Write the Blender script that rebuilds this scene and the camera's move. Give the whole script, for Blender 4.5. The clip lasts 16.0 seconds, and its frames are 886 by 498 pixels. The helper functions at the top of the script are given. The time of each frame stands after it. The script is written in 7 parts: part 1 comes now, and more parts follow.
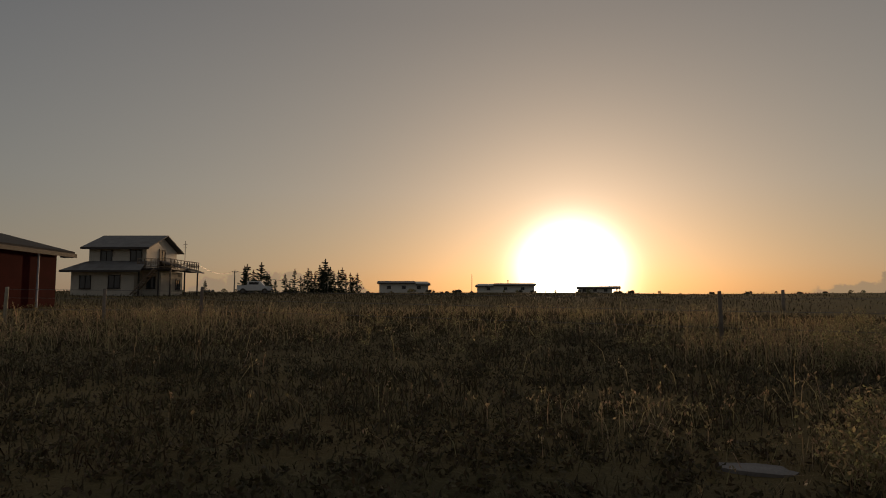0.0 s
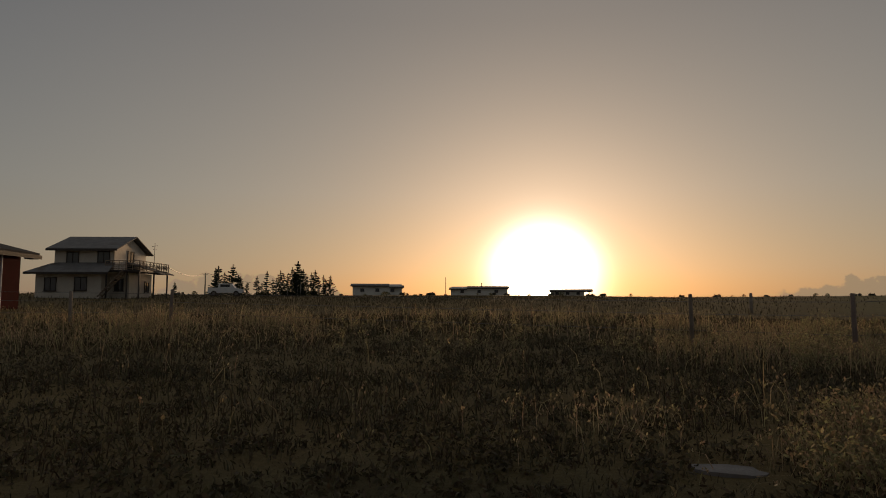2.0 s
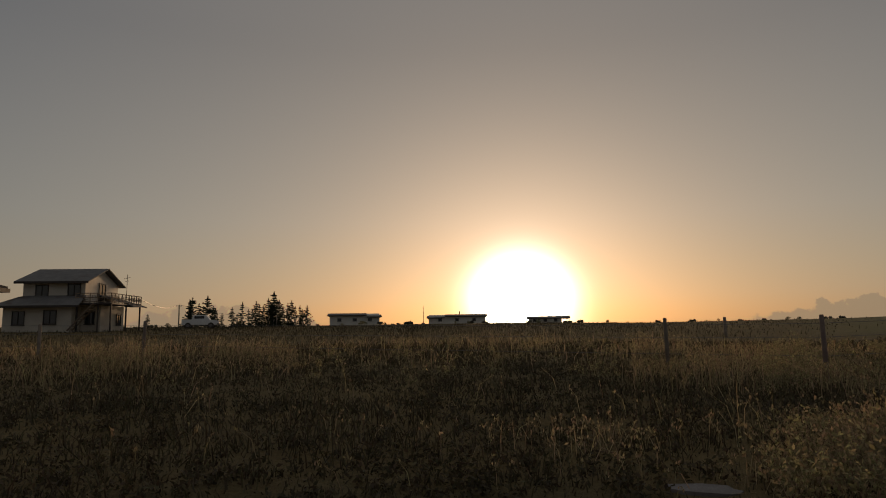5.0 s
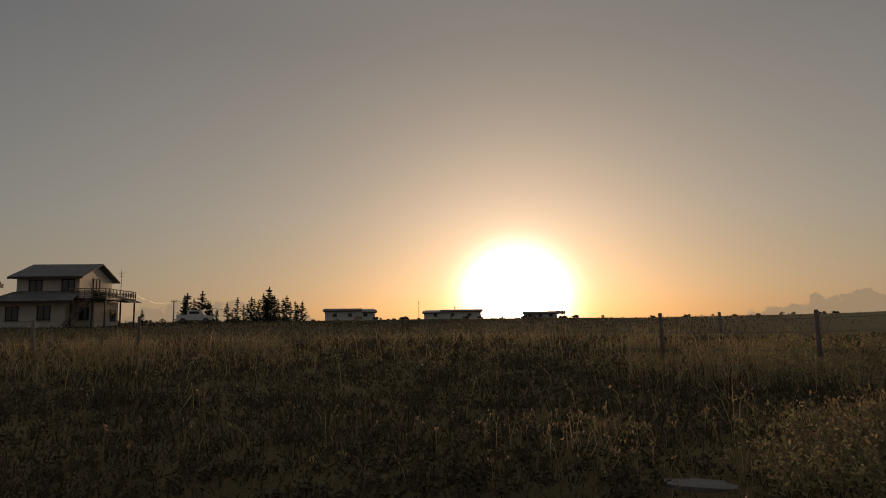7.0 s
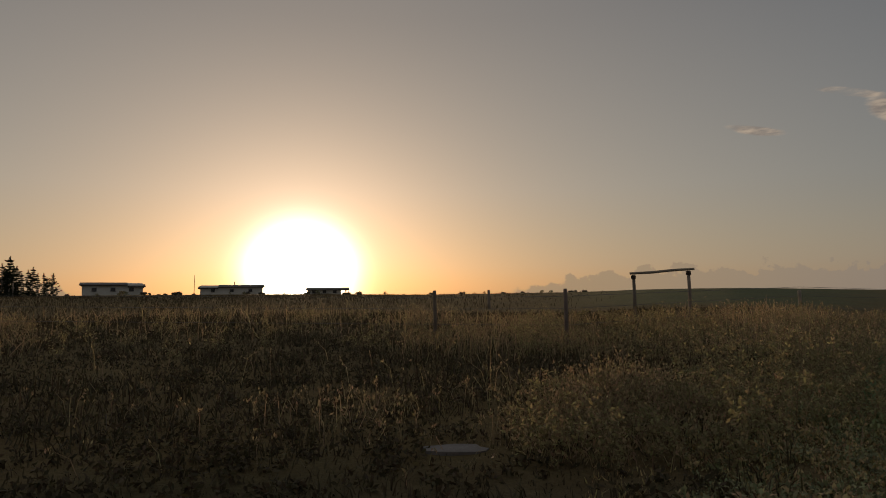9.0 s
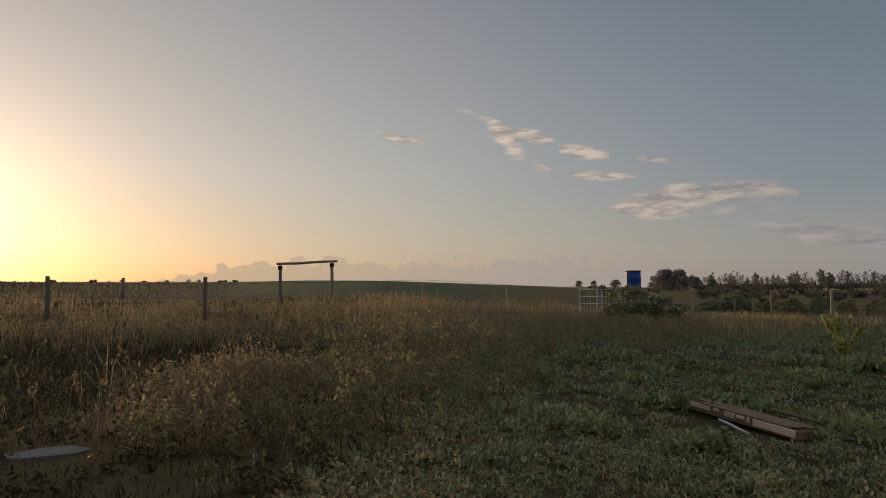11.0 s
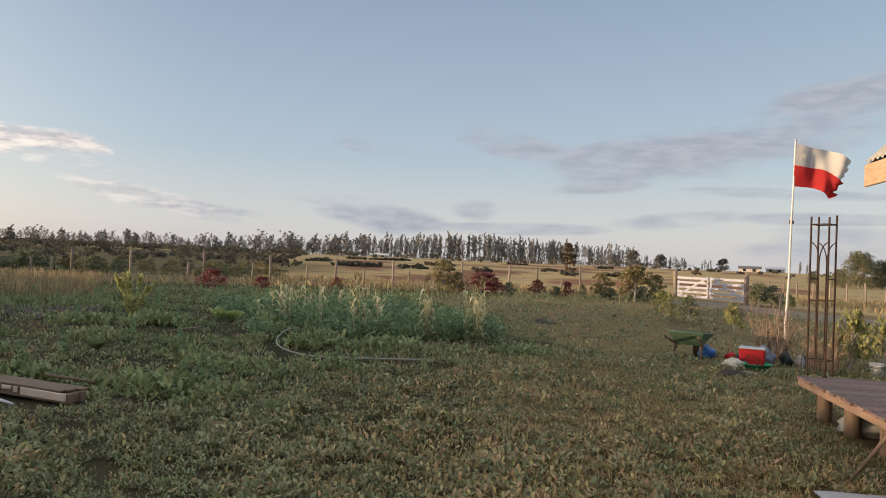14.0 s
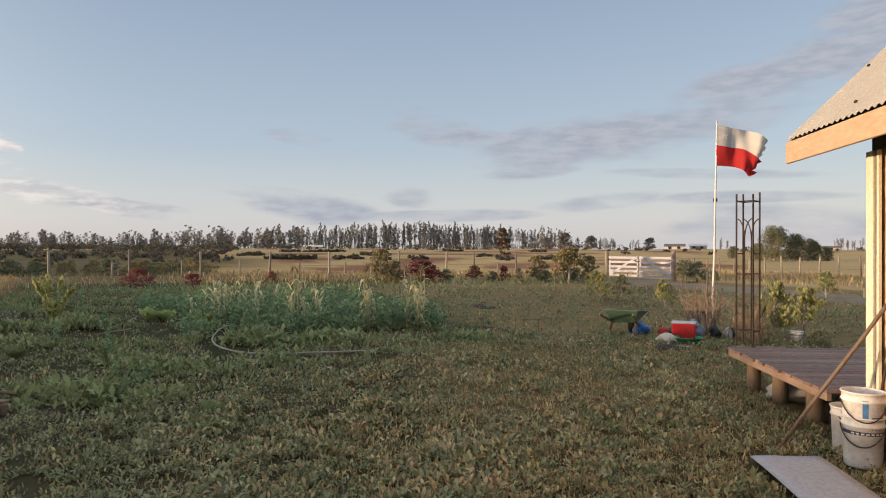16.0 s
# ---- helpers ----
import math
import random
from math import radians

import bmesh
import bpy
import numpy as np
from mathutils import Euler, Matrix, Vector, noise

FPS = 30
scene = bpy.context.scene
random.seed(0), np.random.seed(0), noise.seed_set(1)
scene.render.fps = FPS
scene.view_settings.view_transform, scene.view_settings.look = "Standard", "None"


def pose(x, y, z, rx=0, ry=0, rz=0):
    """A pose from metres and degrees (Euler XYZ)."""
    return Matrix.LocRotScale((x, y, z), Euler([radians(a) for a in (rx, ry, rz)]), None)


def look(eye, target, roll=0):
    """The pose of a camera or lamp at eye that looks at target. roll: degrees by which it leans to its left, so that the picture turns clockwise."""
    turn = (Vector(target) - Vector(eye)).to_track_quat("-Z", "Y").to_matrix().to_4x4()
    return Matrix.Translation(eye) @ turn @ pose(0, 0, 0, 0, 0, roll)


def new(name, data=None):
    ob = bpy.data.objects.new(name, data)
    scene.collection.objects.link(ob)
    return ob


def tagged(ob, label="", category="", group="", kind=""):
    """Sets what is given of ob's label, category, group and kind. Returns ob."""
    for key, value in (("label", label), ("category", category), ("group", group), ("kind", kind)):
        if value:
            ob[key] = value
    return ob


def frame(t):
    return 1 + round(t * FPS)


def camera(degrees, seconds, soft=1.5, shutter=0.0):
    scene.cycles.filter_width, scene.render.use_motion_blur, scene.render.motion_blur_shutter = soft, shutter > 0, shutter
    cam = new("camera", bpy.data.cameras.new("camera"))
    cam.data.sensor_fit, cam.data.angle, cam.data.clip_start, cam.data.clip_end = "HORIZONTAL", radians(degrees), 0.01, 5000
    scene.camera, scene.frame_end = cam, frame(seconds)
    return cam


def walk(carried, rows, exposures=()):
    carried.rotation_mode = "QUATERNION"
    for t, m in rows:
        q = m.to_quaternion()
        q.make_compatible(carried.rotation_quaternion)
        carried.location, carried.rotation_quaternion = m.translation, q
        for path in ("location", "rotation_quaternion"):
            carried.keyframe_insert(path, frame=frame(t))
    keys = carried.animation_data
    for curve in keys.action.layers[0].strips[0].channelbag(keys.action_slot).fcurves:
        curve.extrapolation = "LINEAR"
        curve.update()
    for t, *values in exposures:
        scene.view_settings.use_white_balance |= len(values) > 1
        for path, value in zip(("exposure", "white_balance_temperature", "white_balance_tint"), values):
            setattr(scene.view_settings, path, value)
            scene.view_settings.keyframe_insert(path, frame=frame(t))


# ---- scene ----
# ---- camera ----
EXPOSURES = [(0.0, -1.68, 6900, 11), (8.5, -1.6, 6850, 11), (9.2, -1.5, 6800, 11), (11.3, -0.72, 6300, 11), (12.0, -0.45, 6200, 10), (12.5, -0.2, 6100, 8), (13.2, 0.15, 6100, 8), (14.0, 0.33, 6080, 9), (16.0, 0.34, 6080, 10)]
cam = camera(68.1, 16.0, soft=1.0)
walk(cam, [
    (0.0, pose(-0.000, -0.000, 1.502, 94.70, -0.00, 0.06)),
    (0.5, pose(0.015, -0.007, 1.506, 94.79, 0.16, -0.31)),
    (1.0, pose(0.007, -0.009, 1.508, 94.63, 0.06, -0.51)),
    (1.5, pose(-0.013, -0.002, 1.507, 94.71, -0.09, -1.36)),
    (2.0, pose(-0.023, 0.016, 1.505, 94.94, -0.03, -2.24)),
    (2.5, pose(-0.015, -0.003, 1.506, 95.76, -0.11, -3.69)),
    (3.0, pose(0.027, -0.078, 1.479, 95.40, -0.04, -2.43)),
    (3.5, pose(0.033, -0.086, 1.469, 95.63, 0.15, -3.04)),
    (4.0, pose(0.004, -0.063, 1.463, 96.60, 0.34, -3.77)),
    (6.5, pose(-0.018, -0.020, 1.466, 97.64, 1.02, -4.23)),
    (7.0, pose(-0.013, -0.004, 1.464, 97.00, 0.87, -4.54)),
    (7.5, pose(-0.009, -0.011, 1.469, 96.52, 0.77, -5.81)),
    (8.0, pose(0.010, -0.037, 1.472, 95.85, 1.13, -9.56)),
    (8.5, pose(0.041, -0.083, 1.472, 94.96, 1.03, -15.84)),
    (9.0, pose(0.090, -0.047, 1.468, 94.68, 0.77, -23.16)),
    (9.2, pose(0.102, -0.039, 1.464, 95.03, 0.35, -26.10)),
    (11.3, pose(0.258, -0.303, 1.424, 93.68, 0.27, -56.91)),
    (11.5, pose(0.277, -0.333, 1.421, 93.89, 0.25, -59.54)),
    (12.0, pose(0.312, -0.395, 1.408, 93.33, -0.29, -67.72)),
    (12.5, pose(0.347, -0.351, 1.435, 91.95, -0.51, -81.78)),
    (13.0, pose(0.410, -0.348, 1.444, 92.05, 0.13, -95.08)),
    (13.5, pose(0.429, -0.350, 1.437, 91.39, -1.63, -104.82)),
    (14.0, pose(0.493, -0.401, 1.447, 91.04, -2.38, -108.53)),
    (14.5, pose(0.512, -0.467, 1.433, 90.89, -2.07, -109.98)),
    (15.0, pose(0.531, -0.432, 1.443, 90.45, -1.22, -112.26)),
    (15.5, pose(0.561, -0.390, 1.447, 90.83, -0.64, -113.45)),
    (16.0, pose(0.559, -0.371, 1.447, 90.13, -0.14, -114.15)),
], exposures=EXPOSURES)
# ---- light: low evening sun and a hazy sky with scattered clouds ----
SUN_AZ, SUN_EL = 11.0, 2.25          # degrees to the right of +y, above the horizon
SUN_DIR = Vector((math.sin(radians(SUN_AZ)) * math.cos(radians(SUN_EL)),
                  math.cos(radians(SUN_AZ)) * math.cos(radians(SUN_EL)), math.sin(radians(SUN_EL))))
sun = new("sun", bpy.data.lights.new("sun", "SUN"))
sun.data.energy, sun.data.angle, sun.data.color = 4.5, radians(0.6), (1.0, 0.66, 0.38)
sun.matrix_world = look(SUN_DIR * 100, (0, 0, 0))


class Nodes:
    """Short hand for building a node tree."""

    def __init__(self, tree):
        self.tree = tree
        tree.nodes.clear()

    def add(self, kind, ins=(), **props):
        n = self.tree.nodes.new(kind)
        if "operation" in props:
            n.operation = props["operation"]
        if "use_clamp" in props:
            n.use_clamp = props["use_clamp"]
        if "data_type" in props:
            n.data_type, n.blend_type = props["data_type"], props["blend_type"]
        if "interpolation_type" in props:
            n.interpolation_type = props["interpolation_type"]
        if "layer_name" in props:
            n.layer_name = props["layer_name"]
        for key, v in (ins.items() if isinstance(ins, dict) else enumerate(ins)):
            if v is None:
                continue
            if isinstance(v, bpy.types.NodeSocket):
                self.tree.links.new(v, n.inputs[key])
            else:
                n.inputs[key].default_value = v
        return n

    def math(self, op, a, b=0.0, c=0.0, clamp=False):
        return self.add("ShaderNodeMath", (a, b, c), operation=op, use_clamp=clamp).outputs[0]

    def vec(self, op, a, b=(0, 0, 0)):
        return self.add("ShaderNodeVectorMath", (a, b), operation=op)

    def ramp(self, fac, stops, interpolation="LINEAR"):
        n = self.add("ShaderNodeValToRGB", (fac,))
        e = n.color_ramp.elements
        n.color_ramp.interpolation = interpolation
        while len(e) < len(stops):
            e.new(0.5)
        for el, (p, c) in zip(e, stops):
            el.position, el.color = p, (*c, 1) if len(c) == 3 else c
        return n.outputs[0]

    def span(self, v, a, b, c=0.0, d=1.0, kind="SMOOTHSTEP"):
        return self.add("ShaderNodeMapRange", (v, a, b, c, d), interpolation_type=kind).outputs[0]

    def mix(self, fac, a, b, blend="MIX"):
        n = self.add("ShaderNodeMix", data_type="RGBA", blend_type=blend)
        for i, v in ((0, fac), (6, a), (7, b)):
            if isinstance(v, bpy.types.NodeSocket):
                self.tree.links.new(v, n.inputs[i])
            else:
                n.inputs[i].default_value = v if i == 0 else (*v, 1)
        return n.outputs[2]

    def noise(self, scale, detail=4, rough=0.55, vector=None, kind="FBM"):
        return self.add("ShaderNodeTexNoise", {"Vector": vector, "Scale": scale, "Detail": detail, "Roughness": rough}).outputs[0]


world = bpy.data.worlds.new("evening_sky")
scene.world = world
world.use_nodes = True
W = Nodes(world.node_tree)
tc = W.add("ShaderNodeTexCoord").outputs["Generated"]
ray_dir = W.vec("NORMALIZE", tc).outputs[0]
sep = W.add("ShaderNodeSeparateXYZ", (ray_dir,)).outputs
elev = W.math("MULTIPLY", W.math("ARCSINE", sep[2]), 57.29578)
azim = W.math("MULTIPLY", W.math("ARCTAN2", sep[0], sep[1]), 57.29578)     # clockwise from +y
sun_cos = W.vec("DOT_PRODUCT", ray_dir, SUN_DIR).outputs[1]
sun_ang = W.math("MULTIPLY", W.math("ARCCOSINE", W.math("MINIMUM", sun_cos, 0.99999)), 57.29578)
sky_node = W.add("ShaderNodeTexSky")
sky_node.sky_type, sky_node.sun_disc = "NISHITA", False
sky_node.sun_elevation, sky_node.sun_rotation = radians(SUN_EL), radians(SUN_AZ)
sky_node.air_density, sky_node.dust_density, sky_node.ozone_density = 1.0, 1.5, 1.0
sky = sky_node.outputs[0]
e01 = W.math("DIVIDE", elev, 60.0, clamp=True)
cool = W.ramp(e01, [(0.0, (0.62, 0.59, 0.57)), (0.04, (0.56, 0.57, 0.59)), (0.14, (0.39, 0.445, 0.53)), (0.42, (0.235, 0.29, 0.39)), (0.58, (0.48, 0.50, 0.56)), (1.0, (0.80, 0.78, 0.78))])
warm = W.ramp(e01, [(0.0, (1.20, 0.86, 0.50)), (0.05, (1.10, 0.935, 0.73)), (0.16, (1.01, 0.945, 0.86)), (0.4, (0.74, 0.69, 0.65)), (0.6, (0.74, 0.70, 0.67)), (1.0, (0.80, 0.78, 0.78))])
toward = W.span(sun_ang, 80.0, 10.0)
hazy = W.mix(toward, cool, warm)
sky_mix = W.mix(0.25, hazy, W.vec("MULTIPLY", sky, (0.35, 0.35, 0.35)).outputs[0])
# the glow round the low sun
glow = W.math("ADD", W.math("MULTIPLY", W.math("EXPONENT", W.math("MULTIPLY", W.math("POWER", W.math("DIVIDE", sun_ang, 3.0), 2.0), -1.0)), 26.0),
              W.math("MULTIPLY", W.math("EXPONENT", W.math("DIVIDE", sun_ang, -6.0)), 2.3))
glow_col = W.add("ShaderNodeVectorMath", {0: W.mix(W.span(elev, 4.5, 0.8), (1.0, 0.945, 0.85), (1.0, 0.86, 0.62)), 3: glow}, operation="SCALE").outputs[0]
sky_mix = W.vec("ADD", sky_mix, glow_col).outputs[0]
# clouds: direction (degrees clockwise from +y, elevation), half width, half height, tilt, density
CLOUDS = [
    (49.4, 13.1, 2.4, 0.45, -0.22, 0.90), (55.7, 15.1, 2.4, 0.40, -0.27, 0.70), (58.6, 12.8, 1.9, 1.36, -0.62, 1.15), (60.9, 13.1, 1.9, 0.68, -0.27, 0.90),
    (65.1, 11.7, 2.7, 0.74, -0.18, 0.95), (66.1, 9.7, 3.9, 0.57, -0.12, 1.00), (61.5, 10.5, 1.1, 0.40, -0.31, 0.90), (72.0, 7.2, 4.5, 1.6, 0.10, 1.15),
    (77.6, 7.6, 4.0, 1.25, -0.12, 1.05), (79.6, 5.6, 5.8, 1.48, -0.30, 0.75), (70.9, 10.8, 1.6, 0.34, -0.18, 0.70), (85.9, 3.9, 5.6, 0.80, -0.24, 0.50),
    (99.3, 4.8, 4.5, 0.80, -0.08, 0.70), (102.8, 3.7, 6.0, 1.5, -0.12, 0.95), (111.1, 4.6, 2.6, 0.95, -0.02, 1.15), (102.0, 9.5, 3.5, 0.80, -0.14, 0.60),
    (113.7, 10.4, 4.8, 1.6, -0.17, 0.9), (126.0, 9.3, 11.0, 2.3, 0.17, 1.5), (138.0, 11.8, 11.0, 2.7, 0.26, 1.5), (147.0, 15.5, 9.0, 3.4, 0.42, 1.4), (122.0, 6.9, 5.0, 0.7, 0.05, 0.8),
    (128.0, 4.1, 5.7, 0.85, 0.09, 0.95), (135.2, 6.3, 8.8, 0.51, -0.05, 0.70), (138.4, 4.3, 7.7, 0.57, -0.01, 0.75), (140.5, 1.9, 8.6, 1.99, -0.03, 0.60),
    (114.0, 3.0, 10.1, 0.57, 0.02, 0.60), (88.2, 3.5, 5.3, 0.45, -0.06, 0.70), (80.8, 7.3, 0.8, 0.40, -0.03, 0.60)]
stretch = W.vec("MULTIPLY", W.add("ShaderNodeCombineXYZ", (azim, elev, 0.0)).outputs[0], (0.12, 0.46, 1.0)).outputs[0]
wisps = W.noise(1.0, 6, 0.5, stretch)
wisps_fine = W.noise(3.6, 6, 0.55, stretch)
near_sun = W.span(sun_ang, 95.0, 38.0)
fine_share = W.span(near_sun, 0.0, 0.6, 0.10, 0.25)          # soft far banks, ragged bright puffs nearer the sun
curl = W.math("ADD", W.math("MULTIPLY", wisps, W.math("SUBTRACT", 1.0, fine_share)), W.math("MULTIPLY", wisps_fine, fine_share))
cover = None
for c_az, c_el, c_w, c_h, c_tilt, c_den in CLOUDS:
    da = W.math("SUBTRACT", azim, c_az)
    de = W.math("MULTIPLY_ADD", da, -c_tilt, W.math("SUBTRACT", elev, c_el))
    qa = W.math("POWER", W.math("MULTIPLY", da, 1 / c_w), 2.0)
    qe = W.math("POWER", W.math("MULTIPLY", de, 1 / c_h), 2.0)
    blob = W.math("MULTIPLY", W.math("SUBTRACT", 1.0, W.math("ADD", qa, qe)), 0.5)
    blob = W.math("MINIMUM", blob, 0.36 * c_den)
    cover = blob if cover is None else W.math("MAXIMUM", cover, blob)
cover = W.math("ADD", cover, W.math("MULTIPLY", W.math("SUBTRACT", curl, 0.5), 1.6))
cover = W.span(cover, W.span(near_sun, 0.0, 0.6, -0.06, 0.02), W.span(near_sun, 0.0, 0.6, 0.55, 0.42), 0.0, 0.92)
cover = W.math("MULTIPLY", cover, W.span(elev, 0.3, 1.5))
# a low bank of heaped cloud along the western horizon
lump = W.noise(1.0, 6, 0.55, W.vec("MULTIPLY", W.add("ShaderNodeCombineXYZ", (azim, elev, 3.0)).outputs[0], (0.62, 0.62, 1.0)).outputs[0])
reach = W.math("MULTIPLY", W.span(azim, 22.0, 40.0), W.span(azim, 82.0, 62.0))
reach = W.math("MAXIMUM", reach, W.math("MULTIPLY", W.math("MULTIPLY", W.span(azim, -24.0, -19.0), W.span(azim, -5.5, -8.0)), 0.85))
crest = W.math("MULTIPLY", W.math("MULTIPLY_ADD", lump, 5.6, -0.2), reach)
bank = W.span(W.math("SUBTRACT", crest, elev), 0.0, 0.28, 0.0, 0.8)
shade = W.span(wisps_fine, 0.35, 0.65)
cloud_col = W.mix(near_sun, W.mix(shade, (0.315, 0.325, 0.36), (0.39, 0.39, 0.41)), W.mix(shade, (0.62, 0.53, 0.47), (1.25, 1.02, 0.80)))
bank_col = W.mix(W.span(sun_ang, 60.0, 20.0), (0.66, 0.585, 0.53), (0.95, 0.72, 0.47))
sky_mix = W.mix(cover, sky_mix, cloud_col)
sky_mix = W.mix(bank, sky_mix, bank_col)
bg = W.add("ShaderNodeBackground", (sky_mix, 1.0))
W.add("ShaderNodeOutputWorld", (bg.outputs[0],))
# ---- materials ----
def material(name, a, b, scale=8.0, rough=0.75, bump=0.25, fine=60.0, metal=0.0, island=0.0, stretch=(1, 1, 1), through_light=0.0, dirt=None, spec=0.3, random_object=0.0):
    """A two-tone surface: broad patches of a and b, fine grain, relief, and where wanted a spread from piece to piece."""
    m = bpy.data.materials.new(name)
    m.use_nodes = True
    N = Nodes(m.node_tree)
    co = N.vec("MULTIPLY", N.add("ShaderNodeTexCoord").outputs["Object"], stretch).outputs[0]
    big, small = N.noise(scale, 5, 0.6, co), N.noise(fine, 3, 0.6, co)
    col = N.mix(N.span(big, 0.3, 0.7), a, b)
    col = N.mix(N.span(small, 0.25, 0.8, 0.0, 0.55), col, tuple(c * 0.55 for c in a))
    if dirt:
        col = N.mix(N.span(N.noise(scale * 0.37, 6, 0.7, co), 0.52, 0.7, 0.0, 0.8), col, dirt)
    if island or random_object:
        rnd = N.add("ShaderNodeNewGeometry").outputs["Random Per Island"] if island else N.add("ShaderNodeObjectInfo").outputs["Random"]
        k = island or random_object
        hsv = N.add("ShaderNodeHueSaturation", {"Hue": N.span(rnd, 0, 1, 0.5 - 0.05 * k, 0.5 + 0.03 * k, "LINEAR"), "Saturation": 1.0, "Value": N.span(N.math("FRACT", N.math("MULTIPLY", rnd, 7.31)), 0, 1, 1 - 0.45 * k, 1 + 0.5 * k, "LINEAR"), "Fac": 1.0, "Color": col})
        col = hsv.outputs[0]
    bs = N.add("ShaderNodeBsdfPrincipled", {"Base Color": col, "Roughness": N.span(small, 0.2, 0.8, max(rough - 0.12, 0.05), min(rough + 0.12, 1.0)), "Metallic": metal, "Specular IOR Level": spec})
    if bump:
        bp = N.add("ShaderNodeBump", {"Strength": bump, "Distance": 0.01, "Height": N.math("ADD", small, N.math("MULTIPLY", big, 0.6))})
        m.node_tree.links.new(bp.outputs[0], bs.inputs["Normal"])
    out = bs.outputs[0]
    if through_light:
        tr = N.add("ShaderNodeBsdfTranslucent", (col,))
        out = N.add("ShaderNodeMixShader", (through_light, out, tr.outputs[0])).outputs[0]
    N.add("ShaderNodeOutputMaterial", (out,))
    return m


def ground_material():
    m = bpy.data.materials.new("ground_cover")
    m.use_nodes = True
    N = Nodes(m.node_tree)
    co = N.add("ShaderNodeTexCoord").outputs["Object"]
    tint = N.add("ShaderNodeVertexColor", layer_name="cover").outputs[0]
    mid, small, broad = N.noise(1.3, 6, 0.65, co), N.noise(18.0, 5, 0.7, co), N.noise(0.12, 4, 0.6, co)
    col = N.mix(N.span(mid, 0.3, 0.72, 0.0, 0.7), tint, N.mix(1.0, tint, (0.70, 0.58, 0.52), "MULTIPLY"))
    col = N.mix(N.span(broad, 0.35, 0.7, 0.0, 0.5), col, N.mix(1.0, tint, (1.25, 1.1, 0.8), "MULTIPLY"))
    col = N.mix(N.span(small, 0.3, 0.75, 0.0, 0.6), col, N.mix(1.0, tint, (0.45, 0.45, 0.43), "MULTIPLY"))
    bp = N.add("ShaderNodeBump", {"Strength": 0.8, "Distance": 0.05, "Height": N.math("ADD", small, mid)})
    bs = N.add("ShaderNodeBsdfPrincipled", {"Base Color": col, "Roughness": 0.95, "Specular IOR Level": 0.1, "Normal": bp.outputs[0]})
    N.add("ShaderNodeOutputMaterial", (bs.outputs[0],))
    return m


M = {
    # farmhouse cream with the warm veil of sun glare mixed into its colour
    "wall_cream": material("glare_warmed_cream_cladding", (0.66, 0.58, 0.48), (0.58, 0.51, 0.42), 1.2, 0.7, 0.15),
    "wall_pale": material("pale_render", (0.74, 0.70, 0.63), (0.66, 0.62, 0.55), 0.8, 0.8, 0.15),
    "red_metal": material("red_cladding", (0.075, 0.012, 0.011), (0.055, 0.010, 0.009), 1.0, 0.88, 0.1, spec=0.03),
    "roof_grey": material("grey_roof_sheet", (0.22, 0.21, 0.20), (0.16, 0.155, 0.15), 1.5, 0.8, 0.15, dirt=(0.12, 0.10, 0.08), spec=0.1),
    "roof_dark": material("dark_barn_roof", (0.10, 0.095, 0.09), (0.075, 0.07, 0.068), 1.5, 0.9, 0.15, spec=0.03),
    "trim_dark": material("dark_timber_trim", (0.07, 0.055, 0.045), (0.05, 0.04, 0.035), 6, 0.7, 0.2),
    "timber": material("weathered_timber", (0.26, 0.19, 0.13), (0.19, 0.14, 0.10), 5, 0.8, 0.35, 90, stretch=(1, 1, 0.2), island=0.5),
    "post": material("grey_fence_timber", (0.36, 0.30, 0.235), (0.25, 0.205, 0.16), 4, 0.85, 0.4, 70, random_object=0.7),
    "fascia": material("raw_pine_fascia", (0.58, 0.41, 0.27), (0.52, 0.36, 0.225), 2.5, 0.7, 0.2, 40, stretch=(0.25, 0.25, 1)),
    "roof_beige": material("sandy_roof_sheet", (0.47, 0.43, 0.36), (0.40, 0.37, 0.31), 1.2, 0.5, 0.1, dirt=(0.34, 0.30, 0.25)),
    "cream_trim": material("cream_painted_trim", (0.80, 0.74, 0.56), (0.74, 0.67, 0.50), 3, 0.55, 0.12),
    "deck": material("brown_stained_deck", (0.24, 0.165, 0.13), (0.175, 0.12, 0.096), 3, 0.6, 0.3, 50, stretch=(0.3, 0.3, 1), random_object=0.6, dirt=(0.26, 0.19, 0.15)),
    "white_paint": material("white_painted_wood", (0.56, 0.56, 0.60), (0.48, 0.48, 0.52), 5, 0.6, 0.2, dirt=(0.45, 0.42, 0.38)),
    "iron": material("rusty_iron", (0.05, 0.038, 0.03), (0.085, 0.05, 0.034), 30, 0.7, 0.3, 120, metal=0.4),
    "glass": None,
    "wire": material("fence_wire", (0.20, 0.19, 0.18), (0.14, 0.13, 0.12), 20, 0.5, 0.0, metal=0.8),
    # worn white paint with the gate's bluish shade put into its colour
    "weathered_shaded_white": material("weathered_shaded_white_paint", (0.50, 0.50, 0.56), (0.43, 0.43, 0.49), 5, 0.7, 0.2, dirt=(0.42, 0.41, 0.42)),
    "bark": material("tree_bark", (0.34, 0.30, 0.26), (0.46, 0.42, 0.37), 1.2, 0.9, 0.3, 12),
    # distance haze put into the leaf colour as a paler grey
    "leaf_hazed": material("hazed_eucalyptus_leaves", (0.225, 0.225, 0.215), (0.28, 0.27, 0.245), 0.4, 0.6, 0.0, 4, island=0.9, through_light=0.35),
    "leaf_pine": material("conifer_needles", (0.035, 0.048, 0.028), (0.05, 0.06, 0.032), 0.5, 0.7, 0.0, 4, island=0.8, through_light=0.15),
}


